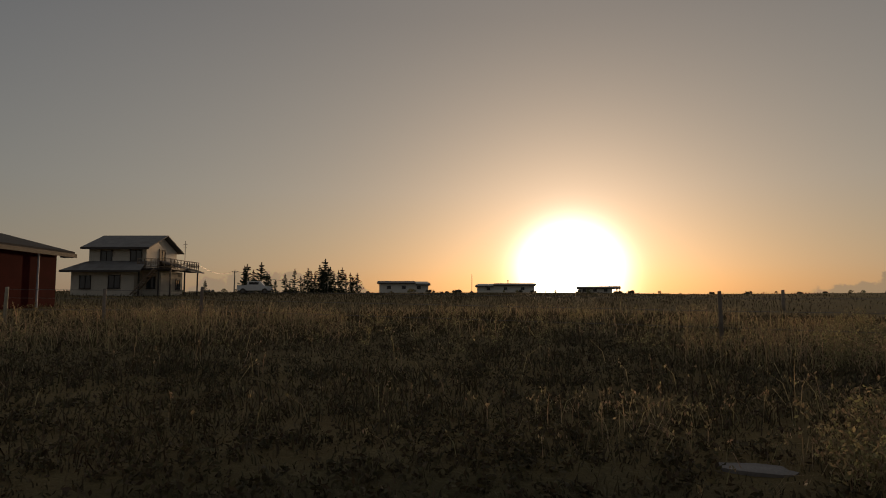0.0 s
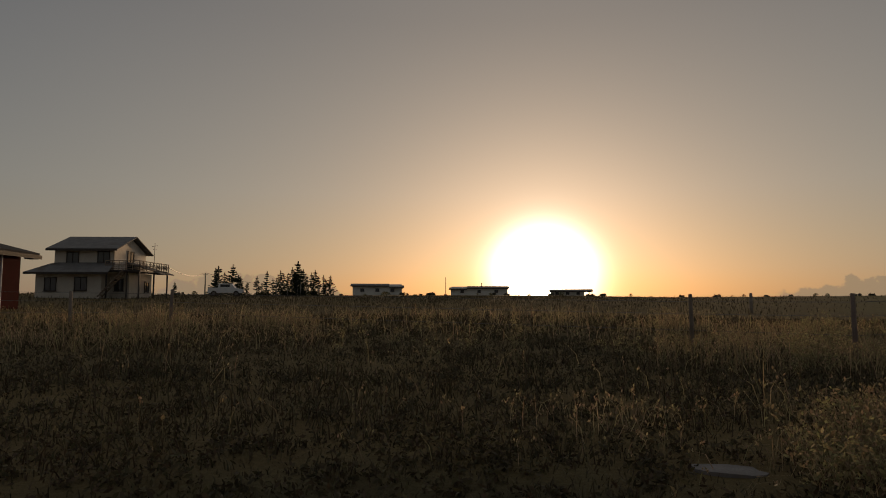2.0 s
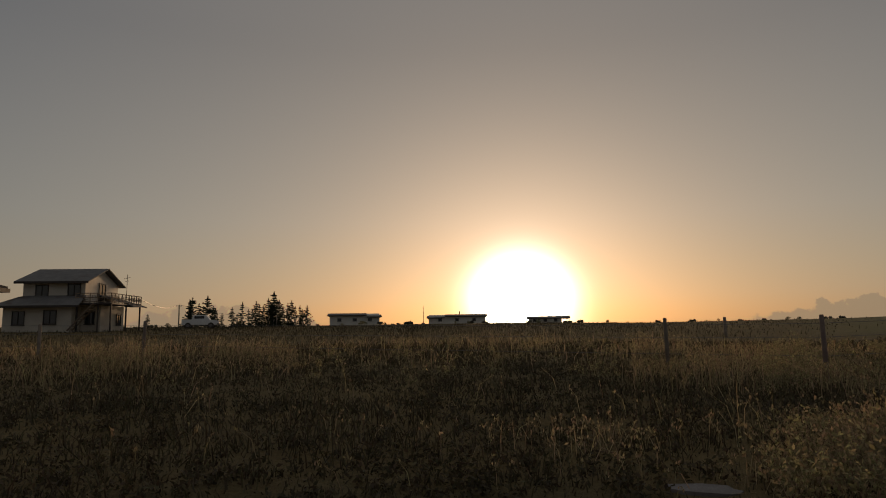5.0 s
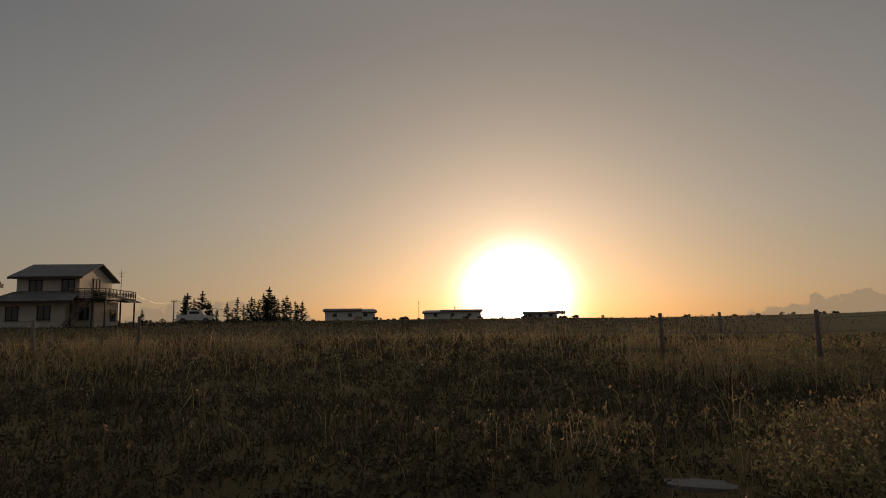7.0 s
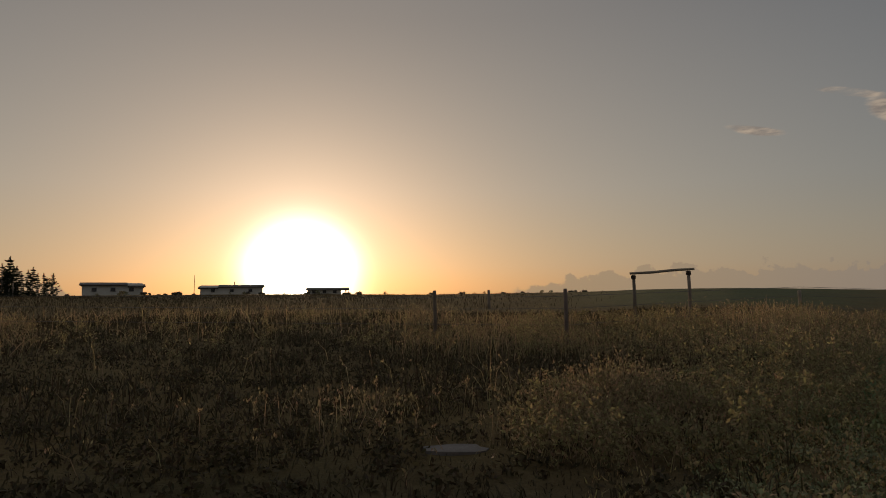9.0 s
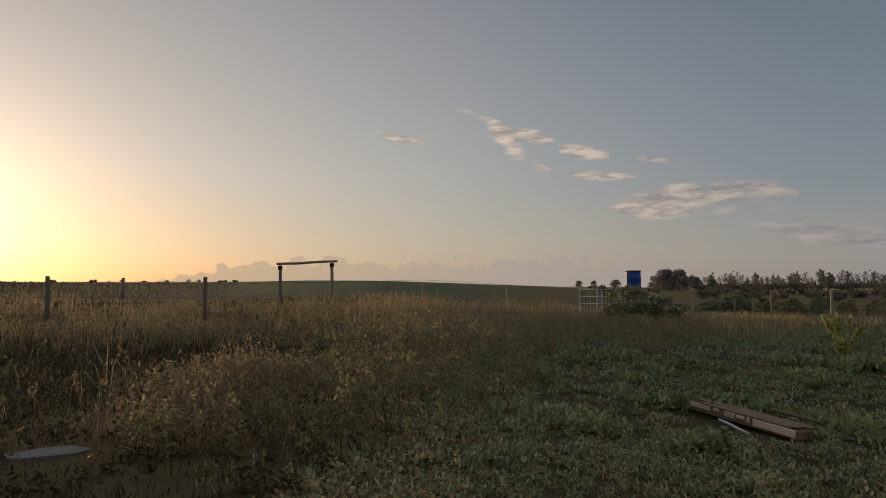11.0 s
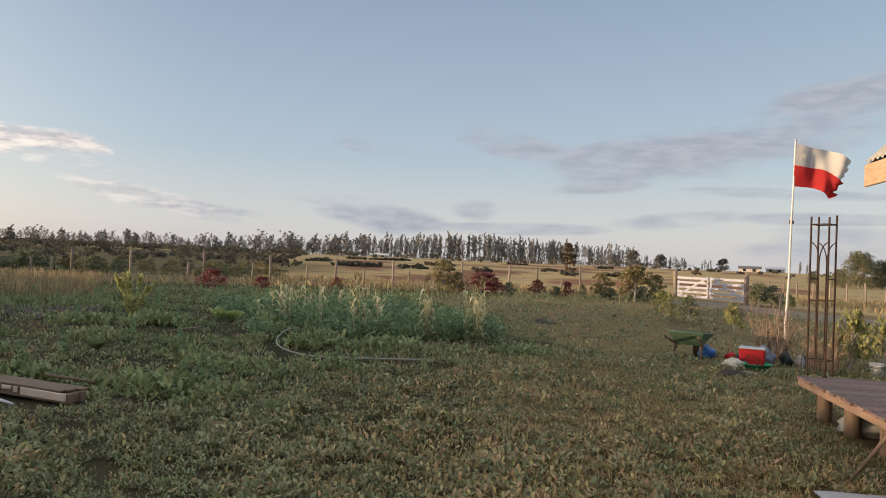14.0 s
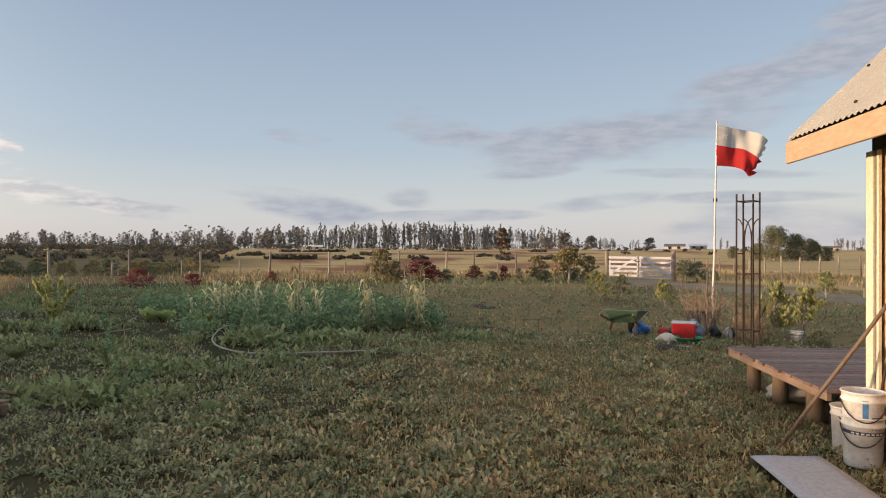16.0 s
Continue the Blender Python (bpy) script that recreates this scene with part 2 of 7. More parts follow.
def glass_material():
    m = bpy.data.materials.new("window_glass")
    m.use_nodes = True
    N = Nodes(m.node_tree)
    bs = N.add("ShaderNodeBsdfPrincipled", {"Base Color": (0.03, 0.035, 0.04, 1), "Roughness": 0.06, "IOR": 1.5})
    N.add("ShaderNodeOutputMaterial", (bs.outputs[0],))
    return m


M["glass"] = glass_material()


# ---- mesh building ----
class Build:
    """Collects vertices and faces; boxes, rods, slabs and plates are added in the place's own metres."""

    def __init__(self):
        self.v, self.f = [], []

    def add(self, verts, faces):
        k = len(self.v)
        self.v += [tuple(p) for p in verts]
        self.f += [tuple(i + k for i in q) for q in faces]
        return self

    def box(self, centre, size, m=None, bevel=0.0):
        bm = bmesh.new()
        bmesh.ops.create_cube(bm, size=1.0, matrix=Matrix.Diagonal((*size, 1)))
        if bevel:
            bmesh.ops.bevel(bm, geom=bm.edges[:], offset=bevel, segments=1, affect="EDGES")
        mm = Matrix.Translation(centre) @ (m or Matrix())
        bm.verts.index_update()
        self.add([mm @ v.co for v in bm.verts], [[v.index for v in f.verts] for f in bm.faces])
        bm.free()
        return self

    def rod(self, points, radii, sides=8, cap=True):
        """A tube through points; radii is one number or one for each point."""
        pts = [Vector(p) for p in points]
        rad = radii if isinstance(radii, (list, tuple)) else [radii] * len(pts)
        ring, k = [], len(self.v)
        up = Vector((0.31, 0.87, 0.38))
        for i, p in enumerate(pts):
            d = (pts[min(i + 1, len(pts) - 1)] - pts[max(i - 1, 0)]).normalized()
            a = d.cross(up)
            if a.length < 0.05:
                a = d.cross(Vector((1, 0, 0)))
            a.normalize()
            b = d.cross(a)
            for s in range(sides):
                w = 2 * math.pi * s / sides
                self.v.append(tuple(p + (a * math.cos(w) + b * math.sin(w)) * rad[i]))
        for i in range(len(pts) - 1):
            for s in range(sides):
                t = (s + 1) % sides
                self.f.append((k + i * sides + s, k + i * sides + t, k + (i + 1) * sides + t, k + (i + 1) * sides + s))
        if cap:
            self.f.append(tuple(k + s for s in range(sides)))
            e = k + (len(pts) - 1) * sides
            self.f.append(tuple(e + s for s in reversed(range(sides))))
        return self

    def prism(self, outline, along, m=None):
        """Extrudes a closed outline of points by the vector along."""
        mm = m or Matrix()
        n, al = len(outline), Vector(along)
        lo, hi = [mm @ Vector(p) for p in outline], [mm @ (Vector(p) + al) for p in outline]
        return self.add(lo + hi, [tuple(range(n))[::-1], tuple(range(n, 2 * n))] + [(i, (i + 1) % n, (i + 1) % n + n, i + n) for i in range(n)])

    def lathe(self, profile, sides=20, m=None):
        """Turns (radius, height) pairs round z."""
        mm, k, n = m or Matrix(), len(profile), sides
        vs = [mm @ Vector((r * math.cos(2 * math.pi * s / n), r * math.sin(2 * math.pi * s / n), z)) for r, z in profile for s in range(n)]
        fs = [(i * n + s, i * n + (s + 1) % n, (i + 1) * n + (s + 1) % n, (i + 1) * n + s) for i in range(k - 1) for s in range(n)]
        return self.add(vs, fs)

    def mesh(self, name, mat, smooth=False):
        me = bpy.data.meshes.new(name)
        me.from_pydata(self.v, [], self.f)
        me.materials.append(mat)
        if smooth:
            me.shade_smooth()
        me.validate()
        bm = bmesh.new()
        bm.from_mesh(me)
        bmesh.ops.recalc_face_normals(bm, faces=bm.faces[:])
        bm.to_mesh(me)
        bm.free()
        return me


def part(name, build, mat, parent=None, label="", smooth=False):
    ob = new(name, build.mesh(name, mat, smooth) if isinstance(build, Build) else build)
    ob.parent = parent
    return tagged(ob, label)


def thing(name, label, category, m=None, group="", kind=""):
    ob = new(name)
    ob.empty_display_size = 0.1
    ob.matrix_basis = m or Matrix()
    return tagged(ob, label, category, group, kind)


def arrays_mesh(name, verts, faces, mat):
    """A mesh out of numpy arrays (n x 3, m x 3 or m x 4)."""
    me = bpy.data.meshes.new(name)
    k = faces.shape[1]
    me.vertices.add(len(verts))
    me.vertices.foreach_set("co", verts.astype(np.float32).ravel())
    me.loops.add(faces.size)
    me.loops.foreach_set("vertex_index", faces.astype(np.int32).ravel())
    me.polygons.add(len(faces))
    me.polygons.foreach_set("loop_start", np.arange(0, faces.size, k, dtype=np.int32))
    me.update(calc_edges=True)
    me.materials.append(mat)
    return me


# ---- lie of the land ----
def smooth_np(a, b, x):
    t = np.clip((x - a) / (b - a), 0, 1)
    return t * t * (3 - 2 * t)


def land(x, y):
    """Height of the ground: a slow rise to the west and north-west, flat yard, shallow valley beyond the back fence."""
    x, y = np.asarray(x, float), np.asarray(y, float)
    r, az = np.hypot(x, y), np.degrees(np.arctan2(x, y))
    az = np.where(az < -150, az + 360, az)
    west = (1 - smooth_np(46, 76, az)) 
    rise = 4.6 * (1 - np.exp(-(np.minimum(r, 400) / 100) ** 1.3)) - np.clip(r - 400, 0, 4000) * 0.003
    rise = rise * (1 - 0.10 * smooth_np(12, 22, az) * smooth_np(42, 34, az))
    dip = -1.7 * smooth_np(38, 75, r) * (1 - smooth_np(90, 210, r)) + 2.1 * smooth_np(110, 320, r) - np.clip(r - 500, 0, 4000) * 0.002
    dip = np.where(az > 125, np.maximum(dip, -0.3) , dip)
    rough = 0.014 * (np.sin(x * 2.7 + 2 * np.sin(y * 1.9)) * np.sin(y * 2.3 + x * 0.9) + np.sin(x * 6.1 + y * 2.2) * np.sin(y * 5.3 - x * 1.7)) * smooth_np(2, 8, r)
    far = 0.25 * np.sin(x * 0.061 + 1.3) * np.sin(y * 0.052 + 0.4) * smooth_np(40, 120, r)
    return west * rise + (1 - west) * dip + rough + far * (1 - 0.6 * west)


def ground_z(x, y):
    return float(land(x, y))


def wobble(x, y, s, k=0.0):
    return np.sin(x / s + 1.7 * np.sin(y / s * 0.7 + k)) * np.sin(y / s * 1.1 + 1.3 * np.sin(x / s * 0.8 - k) + k)


def build_ground():
    radii = np.concatenate([[0.0], np.geomspace(0.6, 60, 150), np.geomspace(63, 4200, 70)])
    n = 420
    ang = np.linspace(0, 2 * np.pi, n, endpoint=False)
    R, A = np.meshgrid(radii[1:], ang, indexing="ij")
    X, Y = R * np.sin(A), R * np.cos(A)
    Z = land(X, Y)
    verts = np.concatenate([[[0, 0, ground_z(0, 0)]], np.stack([X, Y, Z], -1).reshape(-1, 3)])
    k = len(radii) - 1
    i, j = np.meshgrid(np.arange(k - 1), np.arange(n), indexing="ij")
    q = np.stack([1 + i * n + j, 1 + (i + 1) * n + j, 1 + (i + 1) * n + (j + 1) % n, 1 + i * n + (j + 1) % n], -1).reshape(-1, 4)
    me = arrays_mesh("ground", verts, q[:, ::-1], ground_material())
    hub = np.array([[0, 1 + (s + 1) % n, 1 + s] for s in range(n)])
    bm = bmesh.new()
    bm.from_mesh(me)
    bm.verts.ensure_lookup_table()
    for t in hub:
        bm.faces.new([bm.verts[v] for v in t[::-1]])
    bmesh.ops.recalc_face_normals(bm, faces=bm.faces[:])
    bm.to_mesh(me)
    bm.free()
    x, y = verts[:, 0], verts[:, 1]
    r, az = np.hypot(x, y), np.degrees(np.arctan2(x, y))
    az = np.where(az < -150, az + 360, az)
    col = np.tile(np.array([0.080, 0.076, 0.042]), (len(verts), 1))          # mown yard

    def lay(mask, c):
        nonlocal col
        mask = np.clip(mask, 0, 1)[:, None]
        col = col * (1 - mask) + np.array(c) * mask
    w = wobble(x, y, 2.3)
    lay(smooth_np(0, 0.8, wobble(x, y, 3.1, 2.0)) * 0.55, (0.17, 0.135, 0.08))   # worn, dry spots
    lay(smooth_np(10, 13, r) * smooth_np(106, 112, az), (0.20, 0.195, 0.09))            # close-cut green of the far lawn, lifted in colour for low sunlight
    lay(smooth_np(19, 23, r + 2 * w) * smooth_np(106, 112, az) * 0.9, (0.33, 0.25, 0.15))     # drier strip before the fence
    lay(smooth_np(5, 8, r) * smooth_np(108, 122, az) * 0.8, (0.27, 0.205, 0.11))     # grass by the deck, warm grazing sun put into its colour
    bed = smooth_np(5.6, 7.4, x + 0.75 * np.minimum(y, 0)) * smooth_np(23, 20, x) * smooth_np(-6.5, -5.5, y) * smooth_np(9, 7, y)
    lay(bed * (0.55 + 0.45 * w), (0.052, 0.06, 0.034))                     # green weeds of the vegetable plot
    lay(bed * smooth_np(0.15, 0.6, wobble(x, y, 1.2, 4.0)), (0.085, 0.07, 0.055))    # bare soil
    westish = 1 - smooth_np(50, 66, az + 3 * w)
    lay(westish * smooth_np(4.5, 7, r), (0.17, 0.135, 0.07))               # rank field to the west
    lay(westish * smooth_np(34, 45, r) * smooth_np(30, 42, az), (0.13, 0.15, 0.085))  # green hill
    beyond = smooth_np(31, 34, x) * (1 - westish)
    lay(beyond, (0.19, 0.155, 0.08))
    gold = np.maximum(smooth_np(92.5, 95.5, az + 1.5 * w) * smooth_np(-0.95, -0.2, wobble(x, y, 37, 0.6) + 0.4 * smooth_np(105, 115, az)), smooth_np(190, 230, r) * smooth_np(0.1, 0.4, wobble(x, y, 45, 1.0)))
    lay(beyond * gold * smooth_np(44, 52, r), (0.56, 0.40, 0.19))
    south = smooth_np(-23.5, -25.5, y) * smooth_np(-30, 0, x)
    lay(south, (0.56, 0.42, 0.21))                                          # dry stubble past the south fence
    lay(south * smooth_np(0.2, 0.5, wobble(x, y, 11, 3.0)) * smooth_np(60, 80, r), (0.32, 0.17, 0.10))
    drive = smooth_np(1.9, 1.3, np.abs(y + 20.6 + 0.10 * (x - 20) + 0.3 * w)) * smooth_np(26, 24, x)
    drive = np.maximum(drive, smooth_np(2.4, 1.5, np.hypot((x - 25), (y + 21.2) * 0.9)))
    lay(drive, (0.30, 0.265, 0.22))                                          # gravel drive
    path = smooth_np(1.2, 0.5, np.abs((x - 18) * 0.75 - (y + 16) * 0.66 * -1 + 0.0)) * smooth_np(-22, -20, y) * smooth_np(-10, -12, y)
    lay(path * 0.7, (0.20, 0.15, 0.10))
    tilled = smooth_np(1.3, 0.7, np.abs(r - 16.2 - 0.10 * (az - 72) + 0.4 * w)) * smooth_np(60, 64, az) * smooth_np(86, 81, az)
    lay(tilled, (0.045, 0.038, 0.034))                                       # dark tilled strip
    attr = me.color_attributes.new("cover", "FLOAT_COLOR", "POINT")
    attr.data.foreach_set("color", np.concatenate([col, np.ones((len(col), 1))], 1).astype(np.float32).ravel())
    me.shade_smooth()
    return tagged(new("ground", me), "uneven grassy ground of yard, fields and far hills", "ground", kind="structure")


build_ground()


# ---- buildings to the west ----
def polar(az, d, dz=0.0):
    """A point d metres off at az degrees clockwise from +y, dz over the ground."""
    x, y = d * math.sin(radians(az)), d * math.cos(radians(az))
    return Vector((x, y, ground_z(x, y) + dz))


def window(parent, centre, w, h, face, glass_label="", bars=1):
    """A framed window set on a wall; face is the outward direction, along x or y."""
    fx, fy = face
    ux, uy = -fy, fx
    c = Vector(centre)
    b = Build()

    def bar(du, dz, su, sz, out=0.03):
        size = (abs(ux) * su + abs(fx) * 0.09, abs(uy) * su + abs(fy) * 0.09, sz)
        b.box((c.x + ux * du + fx * out, c.y + uy * du + fy * out, c.z + dz), size, bevel=0.008)
    for s in (-1, 1):
        bar(s * w / 2, 0, 0.08, h + 0.16)
        bar(0, s * h / 2, w, 0.08)
    for k in range(bars):
        bar((k + 1) * w / (bars + 1) - w / 2, 0, 0.05, h)
    fr = part("window", b, M["trim_dark"], parent)
    g = Build().box((c.x + fx * 0.01, c.y + fy * 0.01, c.z), (abs(ux) * w + abs(fx) * 0.02, abs(uy) * w + abs(fy) * 0.02, h))
    part("pane", g, M["glass"], fr)
    part("sill", Build().box((c.x + fx * 0.07, c.y + fy * 0.07, c.z - h / 2 - 0.07), (abs(ux) * (w + 0.2) + abs(fx) * 0.16, abs(uy) * (w + 0.2) + abs(fy) * 0.16, 0.05)), M["trim_dark"], fr)
    return fr


def roof_sheet(points, thick=0.10):
    """A sloping slab over a four-cornered outline, thick metres deep."""
    b = Build()
    n = len(points)
    top = [Vector(p) for p in points]
    low = [p - Vector((0, 0, thick)) for p in top]
    b.add(top + low, [tuple(range(n)), tuple(range(2 * n - 1, n - 1, -1))] + [(i, i + n, (i + 1) % n + n, (i + 1) % n) for i in range(n)])
    return b


def farmhouse():
    h = thing("farmhouse", "two-storey cream farmhouse with grey roofs and a timber balcony", "house")
    g = 2.0
    body = Build().box((-32.95, 66.9, (g + 4.75) / 2), (6.1, 7.2, 4.75 - g))
    body.box((-29.05, 67.8, (g + 4.75) / 2), (1.9, 5.4, 4.75 - g))
    part("lower_wall", body, M["wall_cream"], h)
    gable = [(-34.6, 63.8, 4.6), (-34.6, 71.0, 4.6), (-34.6, 71.0, 6.95), (-34.6, 67.4, 8.2), (-34.6, 63.8, 6.95)]
    part("upper_wall", Build().prism(gable, (5.6, 0, 0)), M["wall_cream"], h)
    # wide boards on the walls
    boards = Build()
    for k in range(11):
        boards.box((-32.95, 63.285, g + 0.2 + 0.24 * k), (6.1, 0.03, 0.215), bevel=0.006)
    for k in range(8):
        boards.box((-31.8, 63.785, 4.95 + 0.24 * k), (5.6, 0.03, 0.215), bevel=0.006)
    part("cladding", boards, M["wall_cream"], h)
    part("upper_roof", roof_sheet([(-35.1, 63.1, 6.90), (-28.45, 63.1, 6.90), (-28.45, 67.4, 8.44), (-35.1, 67.4, 8.44)]), M["roof_grey"], h)
    part("upper_roof", roof_sheet([(-28.45, 71.7, 6.90), (-35.1, 71.7, 6.90), (-35.1, 67.4, 8.444), (-28.45, 67.4, 8.444)]), M["roof_grey"], h)
    part("lower_roof", roof_sheet([(-36.6, 62.3, 4.62), (-28.9, 62.3, 4.62), (-28.9, 63.8, 5.62), (-34.3, 63.8, 5.62), (-35.0, 63.8, 5.5)]), M["roof_grey"], h)
    part("lower_roof", roof_sheet([(-36.6, 62.3, 4.614), (-34.35, 63.9, 5.62), (-34.35, 69.5, 5.62), (-36.6, 71.0, 4.614)]), M["roof_grey"], h)
    part("lower_roof", roof_sheet([(-28.95, 66.4, 5.85), (-28.95, 70.9, 5.7), (-25.9, 70.9, 4.75), (-25.9, 67.2, 4.75)]), M["roof_grey"], h)
    fascia = Build().box((-32.75, 62.28, 4.52), (7.7, 0.05, 0.2)).box((-31.78, 63.08, 6.78), (6.65, 0.05, 0.2))
    part("fascia", fascia, M["trim_dark"], h)
    for x, z, w, hh, y in [(-32.9, 6.0, 1.1, 1.1, 63.77), (-30.0, 6.1, 1.1, 1.05, 63.77), (-34.6, 3.5, 1.05, 1.2, 63.27), (-31.8, 3.55, 1.1, 1.2, 63.27), (-29.05, 3.5, 0.8, 1.1, 65.09)]:
        window(h, (x, y, z), w, hh, (0, -1))
    window(h, (-28.08, 69.2, 3.4), 1.0, 1.0, (1, 0))
    # glazed balcony door in the gable end
    d = Build()
    for y in (66.6, 68.0):
        d.box((-28.98, y, 5.85), (0.1, 0.1, 2.1))
    d.box((-28.98, 67.3, 6.9), (0.1, 1.5, 0.1)).box((-28.98, 67.3, 5.5), (0.08, 1.3, 0.08)).box((-28.98, 67.3, 5.85), (0.08, 0.08, 2.1))
    door = part("balcony_door", d, M["trim_dark"], h)
    part("pane", Build().box((-28.99, 67.3, 5.85), (0.03, 1.3, 2.0)), M["glass"], door)
    # balcony
    part("balcony_floor", Build().box((-28.0, 65.4, 4.79), (3.4, 4.4, 0.16), bevel=0.02), M["trim_dark"], h)
    part("balcony_floor", Build().box((-26.75, 69.0, 4.79), (1.3, 3.0, 0.16), bevel=0.02), M["trim_dark"], h)
    for x, y in [(-29.5, 63.4), (-27.6, 63.4), (-26.45, 63.4), (-26.45, 66.9), (-26.3, 70.0)]:
        part("balcony_post", Build().box((x, y, 3.4), (0.13, 0.13, 2.9), bevel=0.01), M["trim_dark"], h)
    for a, b2 in [((-29.6, 63.3), (-26.4, 63.3)), ((-26.4, 63.3), (-26.4, 67.4)), ((-26.4, 67.4), (-26.2, 70.0))]:
        rail = Build()
        for z in (4.98, 5.35, 5.75):
            rail.rod([(*a, z), (*b2, z)], 0.04, 6)
        n = 5
        for k in range(n + 1):
            x, y = a[0] + (b2[0] - a[0]) * k / n, a[1] + (b2[1] - a[1]) * k / n
            rail.rod([(x, y, 4.8), (x, y, 5.78)], 0.045, 6)
        for k in range(n):
            x0, y0 = a[0] + (b2[0] - a[0]) * (k + 0.3) / n, a[1] + (b2[1] - a[1]) * (k + 0.3) / n
            x1, y1 = a[0] + (b2[0] - a[0]) * (k + 0.7) / n, a[1] + (b2[1] - a[1]) * (k + 0.7) / n
            rail.rod([(x0, y0, 5.18), (x1, y1, 5.18), (x1, y1, 5.55), (x0, y0, 5.55), (x0, y0, 5.18)], 0.025, 5)
        part("balcony_railing", rail, M["timber"], h)
    # stair flight under the balcony
    st = Build()
    for s in (0, 0.9):
        st.rod([(-29.9, 62.6 + s, 2.3), (-27.7, 62.6 + s, 4.75)], 0.07, 6)
    for k in range(11):
        st.box((-29.8 + 0.2 * k, 63.05, 2.45 + 0.22 * k), (0.26, 0.9, 0.05))
    part("stairs", st, M["timber"], h)
    part("aerial", Build().rod([(-27.3, 69.0, 5.6), (-27.3, 69.0, 8.0)], 0.025, 5).rod([(-27.6, 69.0, 7.6), (-27.0, 69.0, 7.7)], 0.018, 4).rod([(-27.5, 69.0, 7.3), (-27.1, 69.0, 7.35)], 0.018, 4), M["iron"], h)
    return h


farmhouse()


def red_shed():
    h = thing("red_barn", "dark red sheet-clad barn with a low grey roof", "barn")
    b = Build()
    outline = [(-30.9, 37.0, 0.8), (-21.9, 37.0, 0.8), (-21.9, 37.0, 4.25), (-26.4, 37.0, 5.35), (-30.9, 37.0, 4.25)]
    part("wall", b.prism(outline, (0, -16, 0)), M["red_metal"], h)
    ribs = Build()
    for k in range(30):
        ribs.box((-30.7 + 0.3 * k, 37.015, 2.5), (0.08, 0.05, 3.2), bevel=0.01)
    part("cladding_ribs", ribs, M["red_metal"], h)
    part("roof", roof_sheet([(-21.4, 20.2, 4.44), (-21.4, 37.9, 4.44), (-26.4, 37.9, 5.72), (-26.4, 20.2, 5.72)], 0.12), M["roof_dark"], h)
    part("roof", roof_sheet([(-31.6, 37.9, 4.42), (-31.6, 20.2, 4.42), (-26.4, 20.2, 5.724), (-26.4, 37.9, 5.724)], 0.12), M["roof_dark"], h)
    part("fascia", Build().box((-21.22, 29.0, 4.2), (0.04, 17.6, 0.22)).box((-21.5, 37.3, 4.15), (0.5, 0.5, 0.16)), M["trim_dark"], h)
    part("downpipe", Build().rod([(-21.75, 35.1, 1.0), (-21.75, 35.1, 4.2)], 0.06, 8), M["white_paint"], h, "white downpipe")
    return h


red_shed()


def bungalow(az0, az1, d, height, label, step=0.0, carport=False, turn=0.0):
    """A low far house seen long side on, between two directions."""
    a, b = polar(az0, d), polar(az1, d)
    w = (b - a).length
    yaw = math.degrees(math.atan2(b.y - a.y, b.x - a.x)) + turn
    mid = (a + b) / 2
    h = thing("bungalow", label, "house", pose(mid.x, mid.y, min(a.z, b.z) - 0.3, 0, 0, yaw), "far bungalows")
    hh, dep = height + 0.3, 7.0
    bw = w * (0.85 if carport else 1.0)
    x0 = -w / 2
    ridge = 0.5
    part("wall", Build().prism([(x0 + 0.5, 0, 0), (x0 + 0.5, dep, 0), (x0 + 0.5, dep, hh - ridge), (x0 + 0.5, dep / 2, hh - 0.1), (x0 + 0.5, 0, hh - ridge)], (bw - 1.0, 0, 0)), M["wall_pale"], h)
    x1 = x0 + w
    xs = x0 + w * (0.3 if step < 0 else 0.72)
    segs = [(x0, xs, min(step, 0.0)), (xs, x1, -max(step, 0.0))] if step else [(x0, x1, 0.0)]
    for sx0, sx1, dz in segs:
        part("roof", roof_sheet([(sx0, -0.5, hh - ridge - 0.05 + dz), (sx1, -0.5, hh - ridge - 0.05 + dz), (sx1, dep / 2, hh + dz), (sx0, dep / 2, hh + dz)], 0.16), M["roof_grey"], h)
        part("roof", roof_sheet([(sx1, dep + 0.5, hh - ridge - 0.05 + dz), (sx0, dep + 0.5, hh - ridge - 0.05 + dz), (sx0, dep / 2, hh + 0.004 + dz), (sx1, dep / 2, hh + 0.004 + dz)], 0.16), M["roof_grey"], h)
        part("fascia", Build().box(((sx0 + sx1) / 2, -0.53, hh - ridge - 0.15 + dz), (sx1 - sx0, 0.04, 0.22)), M["trim_dark"], h)
    for k in range(3):
        window(h, (x0 + bw * (0.22 + 0.28 * k), -0.02, hh * 0.5), 0.8, 0.6, (0, -1))
    if carport:
        for x in (x1 - 0.3, x0 + bw + 0.6, (x1 + x0 + bw) / 2):
            part("carport_post", Build().box((x, 0.1, hh / 2 - 0.3), (0.14, 0.14, hh - 0.6)), M["trim_dark"], h)
    return h


bungalow(-5.8, -1.15, 148, 2.75, "low pale bungalow with a grey stepped roof on the rise", step=0.35)
bungalow(2.74, 8.02, 168, 2.6, "long low pale bungalow with a stepped roof against the sun", step=-0.3)
bungalow(11.4, 15.1, 172, 1.95, "small flat-roofed bungalow with an open carport", carport=True)


